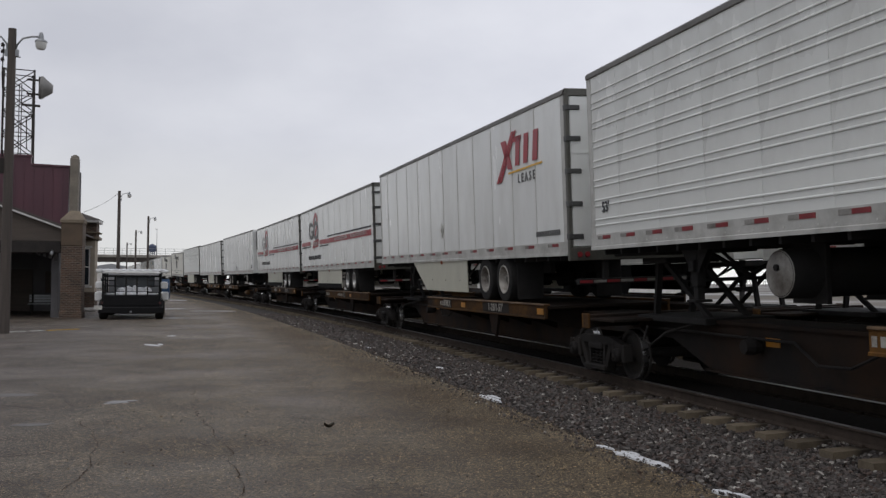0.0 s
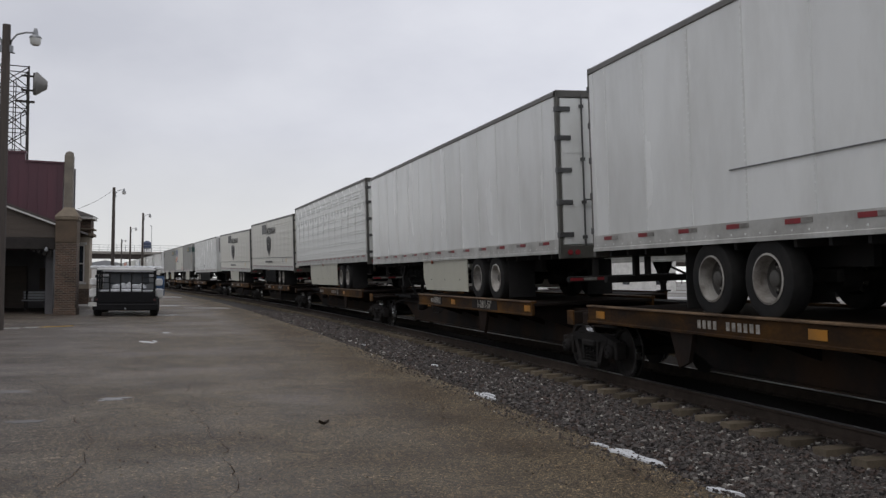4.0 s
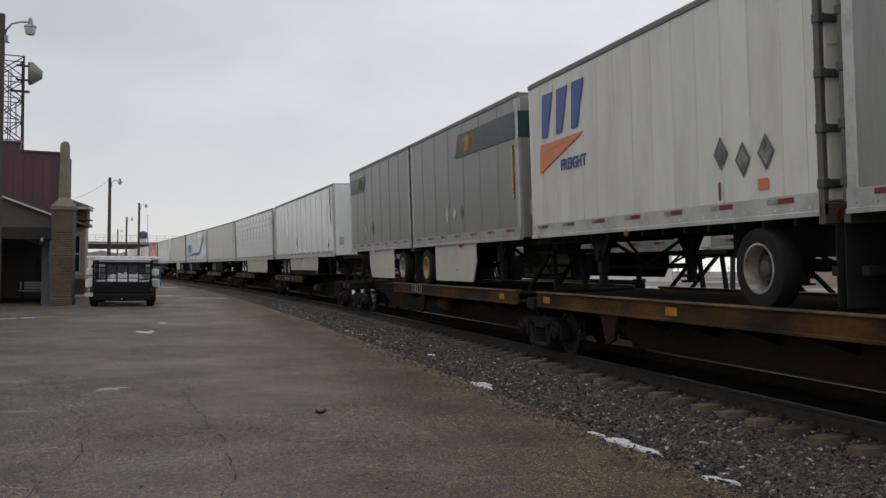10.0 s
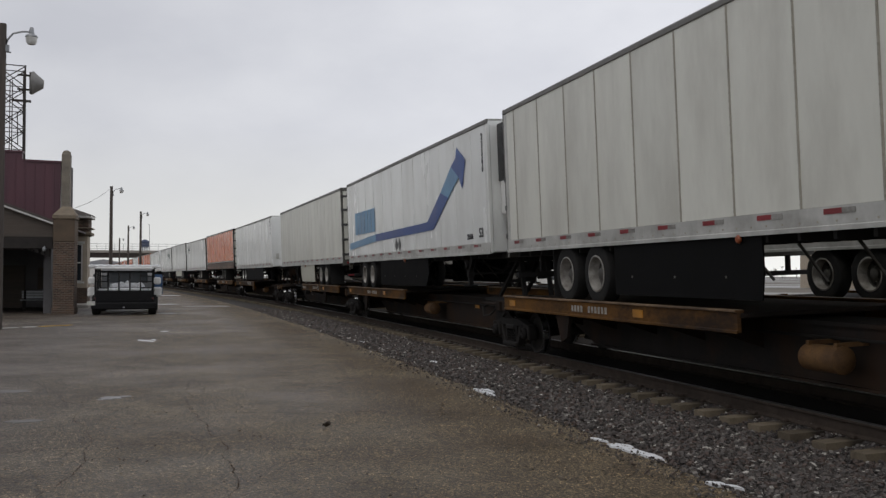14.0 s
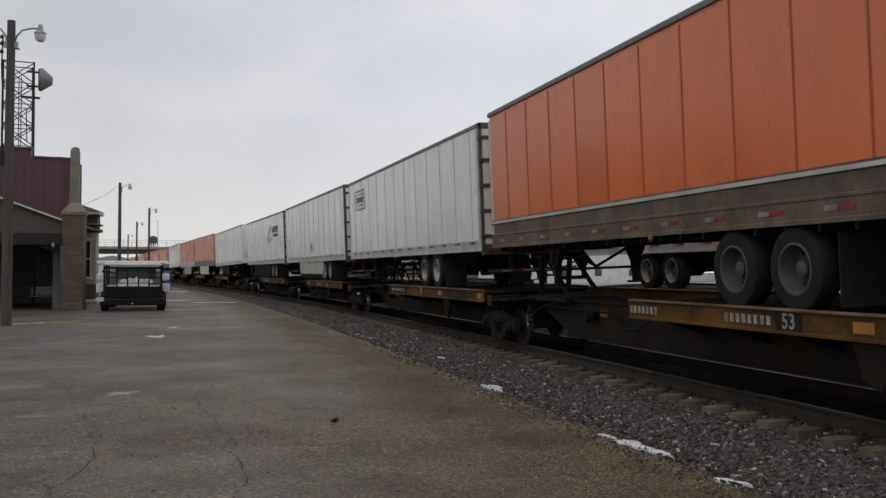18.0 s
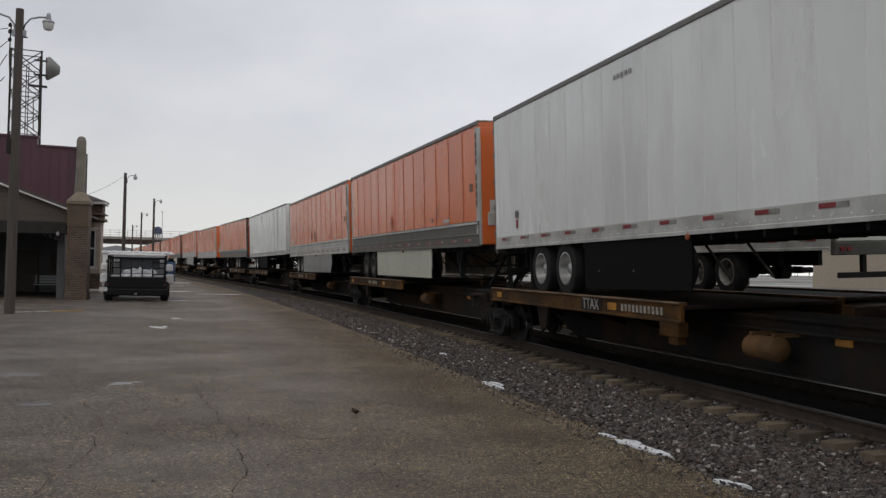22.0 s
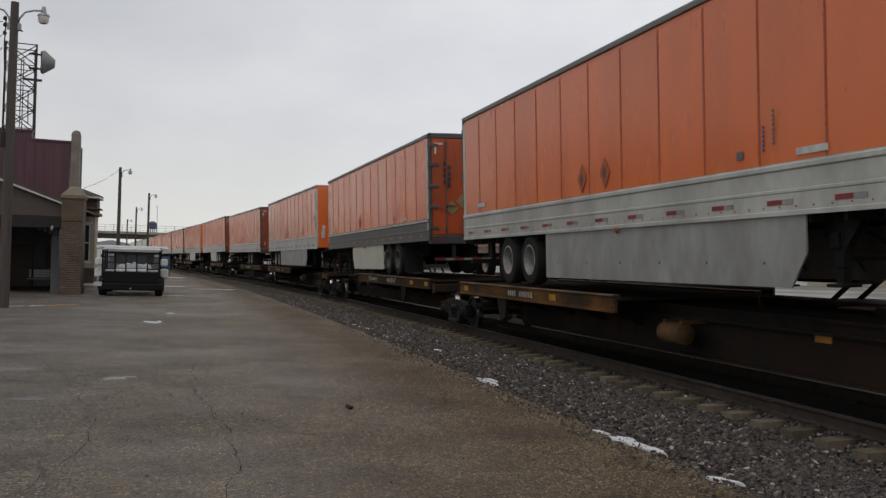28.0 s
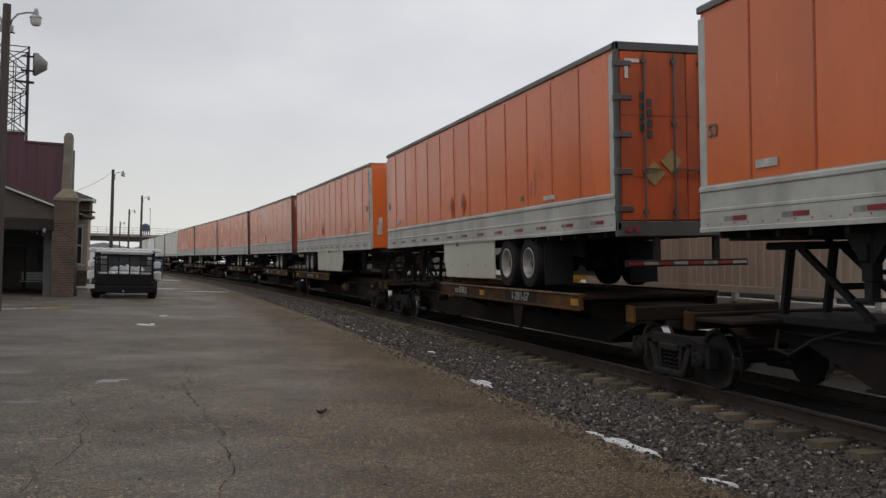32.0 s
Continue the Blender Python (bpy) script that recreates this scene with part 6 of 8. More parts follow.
def ramp_node(n, l, fac, stops):
    r = n.new("ShaderNodeValToRGB")
    e = r.color_ramp.elements
    while len(e) < len(stops):
        e.new(0.5)
    for k, (p, c) in enumerate(stops):
        e[k].position, e[k].color = p, (*c, 1) if len(c) == 3 else c
    l.new(fac, r.inputs[0])
    return r


def mix_col(n, l, fac, a, b, mode="MIX"):
    q = n.new("ShaderNodeMix")
    q.data_type, q.blend_type = "RGBA", mode
    for s, v in ((0, fac), (6, a), (7, b)):
        if isinstance(v, (int, float)):
            q.inputs[s].default_value = v
        elif isinstance(v, tuple):
            q.inputs[s].default_value = (*v, 1)
        else:
            l.new(v, q.inputs[s])
    return q.outputs[2]


def asphalt_material():
    """Brown-grey worn asphalt: loose grit, stone chips, stains, thin wandering cracks, sandy along its broken edge."""
    m, n, l, b = node_mat("worn_damp_asphalt")
    tc = n.new("ShaderNodeTexCoord").outputs["Object"]

    def calc(op, a, c, d=None):
        q = n.new("ShaderNodeMath")
        q.operation = op
        for k, v in enumerate((a, c, d)):
            if v is None:
                continue
            if isinstance(v, (int, float)):
                q.inputs[k].default_value = v
            else:
                l.new(v, q.inputs[k])
        return q.outputs[0]
    broad = noise_node(n, l, tc, 0.22, 6.0, 0.6).outputs["Fac"]
    mid = noise_node(n, l, tc, 1.3, 7.0, 0.65).outputs["Fac"]
    grit = noise_node(n, l, tc, 70.0, 2.0, 0.7).outputs["Fac"]
    sep = n.new("ShaderNodeSeparateXYZ")
    l.new(tc, sep.inputs[0])
    # distance from the pavement's edge, on the arc
    off = calc("ADD", sep.outputs["X"], calc("MULTIPLY", calc("MULTIPLY", sep.outputs["Y"], sep.outputs["Y"]), CURVE / 2))
    off = calc("SUBTRACT", off, TRACK_X + EDGE)
    wob = calc("MULTIPLY_ADD", broad, 4.0, off)
    side = ramp_node(n, l, calc("MULTIPLY_ADD", wob, 0.12, 0.75), [(0.15, (0.095, 0.080, 0.067)), (0.42, (0.100, 0.078, 0.051)), (0.95, (0.107, 0.080, 0.048))])
    tone = ramp_node(n, l, mid, [(0.30, (0.70, 0.70, 0.70)), (0.70, (1.20, 1.20, 1.19))])
    c = mix_col(n, l, 1.0, side.outputs[0], tone.outputs[0], "MULTIPLY")
    stain = ramp_node(n, l, noise_node(n, l, tc, 0.55, 5.0, 0.6).outputs["Fac"], [(0.38, (0.70, 0.65, 0.59)), (0.60, (1.10, 1.11, 1.12))])
    c = mix_col(n, l, 1.0, c, stain.outputs[0], "MULTIPLY")
    # sandy, paler strip at the edge
    sand = ramp_node(n, l, calc("MULTIPLY_ADD", mid, 0.9, off), [(0.0, (0, 0, 0)), (0.42, (0.85, 0.85, 0.85))])
    c = mix_col(n, l, sand.outputs[0], c, (0.122, 0.094, 0.060))
    # stone chips of two sizes, each its own tone
    for sc, lo_, hi_, amt in ((56.0, 0.16, 2.1, 0.95), (115.0, 0.10, 2.5, 1.0)):
        vo = n.new("ShaderNodeTexVoronoi")
        vo.inputs["Scale"].default_value = sc
        l.new(tc, vo.inputs["Vector"])
        sp = n.new("ShaderNodeSeparateColor")
        l.new(vo.outputs["Color"], sp.inputs[0])
        st = ramp_node(n, l, sp.outputs[0], [(0.0, (lo_, lo_, lo_)), (0.40, (0.85, 0.85, 0.85)), (0.80, (1.12, 1.12, 1.1)), (1.0, (hi_ * 1.25, hi_ * 1.22, hi_ * 1.15))])
        c = mix_col(n, l, amt, c, st.outputs[0], "MULTIPLY")
    warp = noise_node(n, l, tc, 0.45, 2.0, 0.5)
    fine = noise_node(n, l, tc, 4.5, 3.0, 0.6)

    def bend(vec, by, amount):
        wv = n.new("ShaderNodeVectorMath")
        wv.operation = "MULTIPLY_ADD"
        l.new(by, wv.inputs[0])
        wv.inputs[1].default_value = (amount, amount, 0.0)
        l.new(vec, wv.inputs[2])
        return wv.outputs[0]
    cv = bend(bend(tc, warp.outputs["Color"], 1.5), fine.outputs["Color"], 0.16)
    flat_ = n.new("ShaderNodeVectorMath")
    flat_.operation = "MULTIPLY"
    flat_.inputs[1].default_value = (0.75, 1.0, 0.0)
    l.new(cv, flat_.inputs[0])
    masks = []
    for sc, wd, lo_ in ((0.23, 0.0018, 0.36), (0.50, 0.0028, 0.42)):
        vo = n.new("ShaderNodeTexVoronoi")
        vo.feature = "DISTANCE_TO_EDGE"
        vo.inputs["Scale"].default_value = sc
        l.new(flat_.outputs[0], vo.inputs["Vector"])
        gm = ramp_node(n, l, noise_node(n, l, tc, sc * 2.2, 3.0).outputs["Fac"], [(lo_, (0, 0, 0)), (lo_ + 0.10, (1, 1, 1))])
        mk = ramp_node(n, l, vo.outputs["Distance"], [(wd * 0.6, (1, 1, 1)), (wd * 1.6, (0, 0, 0))])
        masks.append(calc("MULTIPLY", mk.outputs[0], gm.outputs[0]))
    crack = calc("MAXIMUM", masks[0], masks[1])
    c = mix_col(n, l, calc("MULTIPLY", crack, 0.45), c, (0.014, 0.011, 0.008))
    l.new(c, b.inputs["Base Color"])
    wet = ramp_node(n, l, wob, [(0.0, (0.62, 0.62, 0.62)), (1.0, (0.80, 0.80, 0.80))])
    damp = ramp_node(n, l, broad, [(0.44, (0.0, 0.0, 0.0)), (0.62, (0.16, 0.16, 0.16))])
    l.new(calc("SUBTRACT", wet.outputs[0], damp.outputs[0]), b.inputs["Roughness"])
    b.inputs["Specular IOR Level"].default_value = 0.35
    bp = n.new("ShaderNodeBump")
    bp.inputs["Strength"].default_value, bp.inputs["Distance"].default_value = 0.8, 0.012
    l.new(calc("MULTIPLY_ADD", crack, -1.3, grit), bp.inputs["Height"])
    l.new(bp.outputs[0], b.inputs["Normal"])
    return m


EDGE = -3.86           # the pavement's edge, from the track's centre line


def island_mat(name, stops, rough=0.85):
    m, n, l, b = node_mat(name)
    geo = n.new("ShaderNodeNewGeometry")
    r = ramp_node(n, l, geo.outputs["Random Per Island"], stops)
    tc = n.new("ShaderNodeTexCoord").outputs["Object"]
    q = noise_node(n, l, tc, 30.0, 4.0)
    t = ramp_node(n, l, q.outputs["Fac"], [(0.3, (0.75, 0.75, 0.75)), (0.7, (1.15, 1.15, 1.15))])
    l.new(mix_col(n, l, 1.0, r.outputs[0], t.outputs[0], "MULTIPLY"), b.inputs["Base Color"])
    b.inputs["Roughness"].default_value = rough
    return m


def brick_material(name, c1, c2, mortar, along="X"):
    m, n, l, b = node_mat(name)
    tc = n.new("ShaderNodeTexCoord").outputs["Object"]
    sep, com, sm = n.new("ShaderNodeSeparateXYZ"), n.new("ShaderNodeCombineXYZ"), n.new("ShaderNodeMath")
    l.new(tc, sep.inputs[0])
    sm.operation = "ADD"
    l.new(sep.outputs["X"], sm.inputs[0])
    l.new(sep.outputs["Y"], sm.inputs[1])
    l.new(sm.outputs[0], com.inputs[0])
    l.new(sep.outputs["Z"], com.inputs[1])
    br = n.new("ShaderNodeTexBrick")
    br.inputs["Scale"].default_value = 1.0
    br.inputs["Brick Width"].default_value, br.inputs["Row Height"].default_value = 0.215, 0.075
    br.inputs["Mortar Size"].default_value, br.inputs["Bias"].default_value = 0.010, 0.0
    br.inputs["Color1"].default_value, br.inputs["Color2"].default_value, br.inputs["Mortar"].default_value = (*c1, 1), (*c2, 1), (*mortar, 1)
    l.new(com.outputs[0], br.inputs["Vector"])
    q = noise_node(n, l, tc, 1.4, 6.0)
    t = ramp_node(n, l, q.outputs["Fac"], [(0.3, (0.7, 0.7, 0.7)), (0.7, (1.2, 1.2, 1.2))])
    l.new(mix_col(n, l, 1.0, br.outputs["Color"], t.outputs[0], "MULTIPLY"), b.inputs["Base Color"])
    b.inputs["Roughness"].default_value = 0.85
    bp = n.new("ShaderNodeBump")
    bp.inputs["Strength"].default_value, bp.inputs["Distance"].default_value = 0.6, 0.01
    bp.invert = True
    l.new(br.outputs["Fac"], bp.inputs["Height"])
    l.new(bp.outputs[0], b.inputs["Normal"])
    return m


M["asphalt"] = asphalt_material()
M["crackdirt"] = surf("dark_crack_dirt", (0.058, 0.041, 0.028), (0.034, 0.025, 0.018), 12, 0.9, spec=0.1)
M["stones"] = island_mat("crushed_ballast", [(0.0, (0.024, 0.020, 0.019)), (0.25, (0.060, 0.052, 0.048)), (0.50, (0.108, 0.097, 0.090)), (0.68, (0.085, 0.057, 0.046)), (0.86, (0.066, 0.058, 0.055)), (0.955, (0.18, 0.165, 0.148)), (1.0, (0.44, 0.42, 0.38))])
# oily track centres, with the shade under the trains put into the colour
M["bed_oily_shade"] = surf("oily_shaded_ballast", (0.017, 0.014, 0.012), (0.006, 0.005, 0.005), 9.0, 0.9, bump=0.9, bscale=24, fine=0.55, spec=0.1)
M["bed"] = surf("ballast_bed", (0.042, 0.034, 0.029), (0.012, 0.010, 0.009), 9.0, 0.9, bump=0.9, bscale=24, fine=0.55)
M["soil"] = surf("winter_ground", (0.13, 0.115, 0.09), (0.075, 0.065, 0.05), 0.05, 0.95, dirt=(0.6, 0.61, 0.63), damt=0.7, dscale=0.03, bump=0.3, bscale=3)
M["snow"] = surf("old_snow", (0.72, 0.74, 0.77), (0.5, 0.51, 0.52), 7, 0.7, bump=0.5, bscale=30, dirt=(0.3, 0.28, 0.26), damt=0.5, dscale=8)
M["ice"] = surf("thin_pale_film", (0.26, 0.26, 0.26), (0.12, 0.115, 0.11), 14, 0.55)
M["brick"] = brick_material("old_brown_brick", (0.098, 0.054, 0.036), (0.040, 0.025, 0.019), (0.15, 0.125, 0.095))
M["stone_cap"] = surf("weathered_stone_cap", (0.20, 0.16, 0.115), (0.13, 0.105, 0.075), 3, 0.85, bump=0.3)
M["brown_stone"] = surf("brown_sandstone", (0.105, 0.075, 0.050), (0.065, 0.046, 0.031), 2.0, 0.85, bump=0.3)
M["pale_stone"] = surf("pale_grey_stone", (0.21, 0.185, 0.15), (0.13, 0.115, 0.095), 2.2, 0.85, bump=0.3)
M["maroon"] = surf("maroon_metal_siding", (0.085, 0.030, 0.042), (0.066, 0.023, 0.034), 1.2, 0.5, stretch=VS)
M["siding"] = surf("brown_board_siding", (0.085, 0.068, 0.055), (0.06, 0.048, 0.039), 2, 0.75, stretch=(0.4, 0.4, 6))
M["trimwhite"] = surf("white_painted_trim", (0.66, 0.65, 0.62), (0.55, 0.54, 0.51), 3, 0.55, dirt=GRIME, damt=0.3)
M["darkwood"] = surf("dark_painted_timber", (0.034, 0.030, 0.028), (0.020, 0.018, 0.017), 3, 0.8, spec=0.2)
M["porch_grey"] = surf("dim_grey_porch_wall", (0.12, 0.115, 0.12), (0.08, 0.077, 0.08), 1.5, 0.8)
M["stucco"] = surf("tan_stucco_wall", (0.40, 0.34, 0.27), (0.32, 0.27, 0.21), 3, 0.85, bump=0.3)
M["shingle"] = surf("dark_roof_shingle", (0.09, 0.078, 0.07), (0.055, 0.048, 0.044), 8, 0.85, bump=0.4)
M["concrete"] = surf("overpass_concrete", (0.33, 0.31, 0.28), (0.24, 0.225, 0.20), 0.8, 0.85, dirt=(0.12, 0.11, 0.1), damt=0.6, dscale=0.3)
M["bridge_steel"] = surf("brown_bridge_girder", (0.075, 0.062, 0.055), (0.05, 0.042, 0.037), 1, 0.7, spec=0.2)
M["mast_steel"] = surf("dark_weathered_mast_steel", (0.05, 0.043, 0.040), (0.03, 0.027, 0.025), 2, 0.7, spec=0.2)
M["dish"] = surf("weathered_grey_dish", (0.20, 0.195, 0.185), (0.13, 0.127, 0.12), 2, 0.6)
M["tank_blue"] = surf("dark_blue_tank_paint", (0.045, 0.06, 0.11), (0.035, 0.048, 0.09), 1, 0.5)
M["bin_blue"] = surf("blue_bin_paint", (0.014, 0.062, 0.15), (0.011, 0.048, 0.12), 2, 0.5, dirt=(0.05, 0.05, 0.05), damt=0.4)
M["linewhite"] = surf("worn_white_road_paint", (0.55, 0.55, 0.52), (0.30, 0.29, 0.27), 6, 0.75)
M["lineyellow"] = surf("worn_yellow_road_paint", (0.50, 0.30, 0.05), (0.30, 0.19, 0.05), 6, 0.75)
M["truck_black"] = surf("black_truck_paint", (0.009, 0.009, 0.010), (0.006, 0.006, 0.0065), 3, 0.5, spec=0.15)
M["cab_grey"] = surf("grey_cab_paint", (0.15, 0.155, 0.16), (0.10, 0.104, 0.108), 3, 0.4)
M["tail_dark"] = surf("dark_red_lens", (0.05, 0.008, 0.008), (0.03, 0.006, 0.006), 5, 0.4)
M["truck_white"] = surf("white_truck_paint", (0.72, 0.72, 0.71), (0.62, 0.62, 0.61), 3, 0.4, dirt=GRIME, damt=0.3)
M["sandstone"] = surf("pale_grit", (0.24, 0.20, 0.15), (0.12, 0.10, 0.08), 30, 0.9)
M["paleleaf"] = surf("dry_leaf_crumb", (0.15, 0.095, 0.05), (0.08, 0.05, 0.03), 30, 0.9)
# sky sheen on damp asphalt, painted as a pale dull colour
M["damp"] = surf("damp_sheen_film", (0.145, 0.140, 0.136), (0.085, 0.078, 0.07), 9, 0.7)
M["leaf"] = surf("dead_leaf", (0.045, 0.034, 0.022), (0.03, 0.022, 0.015), 20, 0.9)

g = G()
g.add([(-1800, -600, -0.36), (1800, -600, -0.36), (1800, 3000, -0.36), (-1800, 3000, -0.36)], [(0, 1, 2, 3)])
tagged(new("ground", g.mesh("ground", M["soil"])), "flat brown winter ground with old snow", "ground", kind="structure")


def pavement():
    rng = random.Random(4)
    ys = [-20 + 0.25 * i for i in range(200)] + [30 + 1.5 * i for i in range(110)]
    g = G()
    vs, fs = [], []
    cols = 14
    for s in ys:
        x, y, h = arc(s)
        e = EDGE + 0.10 * noise.noise(Vector((s * 0.9, 0, 3))) + 0.05 * noise.noise(Vector((s * 4.0, 0, 7)))
        x1, y1 = x + e * math.cos(h), y + e * math.sin(h)
        left = -46.0
        row = []
        for k in range(cols + 1):
            u = (k / cols) ** 0.5
            px = left + (x1 - left) * u
            z = GROUND + 0.018 * noise.noise(Vector((px * 0.25, y * 0.25, 0))) - (0.0 if k < cols else 0.025)
            row.append((px, y + (y1 - y) * u, z))
        row.append((x1 + 0.05, y1, GROUND - 0.30))
        vs += row
    c = cols + 2
    for j in range(len(ys) - 1):
        for k in range(c - 1):
            a = j * c + k
            fs.append((a, a + 1, a + 1 + c, a + c))
    g.add(vs, fs)
    ob = new("pavement", g.mesh("pavement", M["asphalt"], True))
    tagged(ob, "cracked damp asphalt lot with a broken edge", "pavement", kind="structure")
    # cracks: through a few turning points each, wandering between them
    cracks = [
        ((-4.6, 15.0), (-3.09, 16.2), (-2.1, 17.3)), ((-4.4, 20.4), (-1.5, 21.3)), ((-1.6, 17.05), (-0.07, 17.5)), ((-1.35, 11.8), (-0.24, 11.9)),
        ((-2.2, 9.5), (-0.8, 9.74), (0.3, 9.78)), ((-1.43, 12.2), (-0.94, 9.7), (-1.05, 8.0), (-1.3, 6.6)), ((-0.11, 15.6), (-0.06, 12.0), (0.29, 9.4), (0.28, 7.3), (0.2, 5.8)),
        ((2.1, 27.2), (2.38, 22.0), (1.9, 18.5)), ((1.3, 16.05), (1.8, 16.2)), ((1.62, 15.3), (1.78, 14.1), (2.36, 13.2)), ((1.28, 11.42), (2.26, 11.1), (2.8, 11.4)),
        ((0.9, 7.5), (1.9, 7.45)), ((3.19, 13.4), (3.1, 11.7), (2.7, 10.4)), ((3.1, 14.2), (4.0, 14.6)), ((3.03, 9.05), (3.18, 8.3), (3.05, 7.3)), ((3.05, 7.3), (3.6, 7.3)),
        ((0.4, 20.5), (2.3, 20.9)), ((-0.6, 31.0), (2.6, 32.2)), ((-3.8, 12.6), (-2.2, 13.4)),
    ]
    for k, pts in enumerate(cracks):
        line = []
        for (xa, ya), (xb, yb) in zip(pts, pts[1:]):
            n = max(4, int(math.hypot(xb - xa, yb - ya) / 0.09))
            line += [Vector((xa + (xb - xa) * j / n, ya + (yb - ya) * j / n, 0)) for j in range(n)]
        line = [p + Vector((noise.noise(p * 1.6 + Vector((k, 0, 0))), noise.noise(p * 1.6 + Vector((0, k, 5))), 0)) * 0.09 + Vector((noise.noise(p * 9), noise.noise(p * 9 + Vector((3, 3, 3))), 0)) * 0.02 for p in line]
        g = G()
        vs = []
        for j, p in enumerate(line):
            d = (line[min(j + 1, len(line) - 1)] - line[max(j - 1, 0)]).normalized()
            w = max(0.001, (0.0022 + 0.004 * noise.noise(p * 5 + Vector((0, 0, k)))) * min(1, j / 3, (len(line) - 1 - j) / 3) * (1 + 0.05 * p.y))
            z = GROUND + 0.018 * noise.noise(Vector((p.x * 0.25, p.y * 0.25, 0))) + 0.006
            vs += [(p.x - d.y * w, p.y + d.x * w, z), (p.x + d.y * w, p.y - d.x * w, z)]
        g.add(vs, [(2 * j, 2 * j + 1, 2 * j + 3, 2 * j + 2) for j in range(len(line) - 1)])
        part("crack", g.mesh("crack", M["crackdirt"]), ob)


pavement()


def bed_z(o):
    """Height of the ballast at o metres from the near track's centre line."""
    pts = [(-4.3, -0.40), (EDGE - 0.05, -0.20), (EDGE + 0.45, -0.15), (-2.2, -0.235), (-1.5, -0.335), (-1.22, -0.335), (-1.06, -0.31), (-0.88, -0.265), (-0.6, -0.172), (0, -0.140), (0.6, -0.115), (0.85, -0.19), (1.4, -0.25), (2.2, -0.30), (3.0, -0.27), (5.7, -0.22), (6.6, -0.30), (8.5, -0.45)]
    return float(np.interp(o, [p[0] for p in pts], [p[1] for p in pts]))


def ballast():
    offs = [-4.3, EDGE - 0.05, EDGE + 0.45, -3.0, -2.2, -1.45, -1.22, -1.06, -0.88, -0.6, -0.2, 0.2, 0.6, 0.85, 1.4, 2.2, 3.0, 4.3, 5.7, 6.6, 8.5]
    ss = [-60 + 1.0 * i for i in range(340)]
    vs, fs = [], []
    for s in ss:
        for o in offs:
            x, y, h = arc(s, o)
            vs.append((x, y, bed_z(o) + 0.03 * noise.noise(Vector((x * 1.7, y * 1.7, 1)))))
    c = len(offs)
    for j in range(len(ss) - 1):
        for k in range(c - 1):
            a = j * c + k
            fs.append((a, a + 1, a + 1 + c, a + c))
    g = G().add(vs, fs)
    # strips below the trains take the oily, shade-darkened colour
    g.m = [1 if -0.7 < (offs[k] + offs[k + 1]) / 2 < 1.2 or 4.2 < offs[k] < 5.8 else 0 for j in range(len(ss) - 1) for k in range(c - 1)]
    tagged(new("ballast_bed", g.mesh("ballast_bed", [M["bed"], M["bed_oily_shade"]], True)), "grey-brown crushed stone track bed", "ballast", kind="structure")
    # loose stones: broken cubes
    rng = np.random.default_rng(5)
    iv = np.array(list(itertools.product((-1.0, 1.0), repeat=3)))
    ifc = np.array([(0, 1, 3), (0, 3, 2), (4, 6, 7), (4, 7, 5), (0, 4, 5), (0, 5, 1), (2, 3, 7), (2, 7, 6), (0, 2, 6), (0, 6, 4), (1, 5, 7), (1, 7, 3)])
    N = 84000
    u = rng.random(N)
    s = 4.2 + 46.0 * u ** 1.9
    o = EDGE - 0.03 + rng.random(N) ** 0.95 * (-0.55 - EDGE)
    spill = rng.random(N) < 0.03 * np.clip(1.6 - 0.06 * s, 0.1, 1.0)
    o = np.where(spill, EDGE - 0.40 * rng.random(N) ** 2, o)
    size = (0.0082 + 0.0125 * rng.random(N) ** 1.5) * (1 + 0.020 * s) * np.where(spill, 0.55, 1.0)
    V = np.empty((N, 8, 3))
    for i in range(N):
        x, y, h = arc(s[i], o[i])
        q = iv * (1 + 0.75 * (rng.random((8, 3)) - 0.5)) * (size[i] * np.array([0.8 + 0.6 * rng.random(), 0.65 + 0.3 * rng.random(), 0.5 + 0.35 * rng.random()]))
        a, e = rng.random() * 6.283, rng.random() * 1.5 - 0.75
        ca, sa, ce, se = math.cos(a), math.sin(a), math.cos(e), math.sin(e)
        qx, qz = q[:, 0] * ce - q[:, 2] * se, q[:, 0] * se + q[:, 2] * ce
        V[i, :, 0] = x + qx * ca - q[:, 1] * sa
        V[i, :, 1] = y + qx * sa + q[:, 1] * ca
        z = max(bed_z(o[i]), GROUND - 0.01) if spill[i] else bed_z(o[i]) + 0.012 + 0.03 * rng.random()
        V[i, :, 2] = z + size[i] * 0.25 + qz
    me = bpy.data.meshes.new("ballast_stones")
    F = (ifc[None] + 8 * np.arange(N)[:, None, None]).reshape(-1, 3)
    me.vertices.add(N * 8)
    me.vertices.foreach_set("co", V.reshape(-1))
    me.loops.add(len(F) * 3)
    me.loops.foreach_set("vertex_index", F.reshape(-1))
    me.polygons.add(len(F))
    me.polygons.foreach_set("loop_start", np.arange(0, len(F) * 3, 3))
    me.materials.append(M["stones"])
    me.shade_flat()
    me.update()
    me.validate()
    tagged(new("ballast_stones", me), "loose crushed grey and brown ballast stones", "ballast", kind="stuff")


ballast()


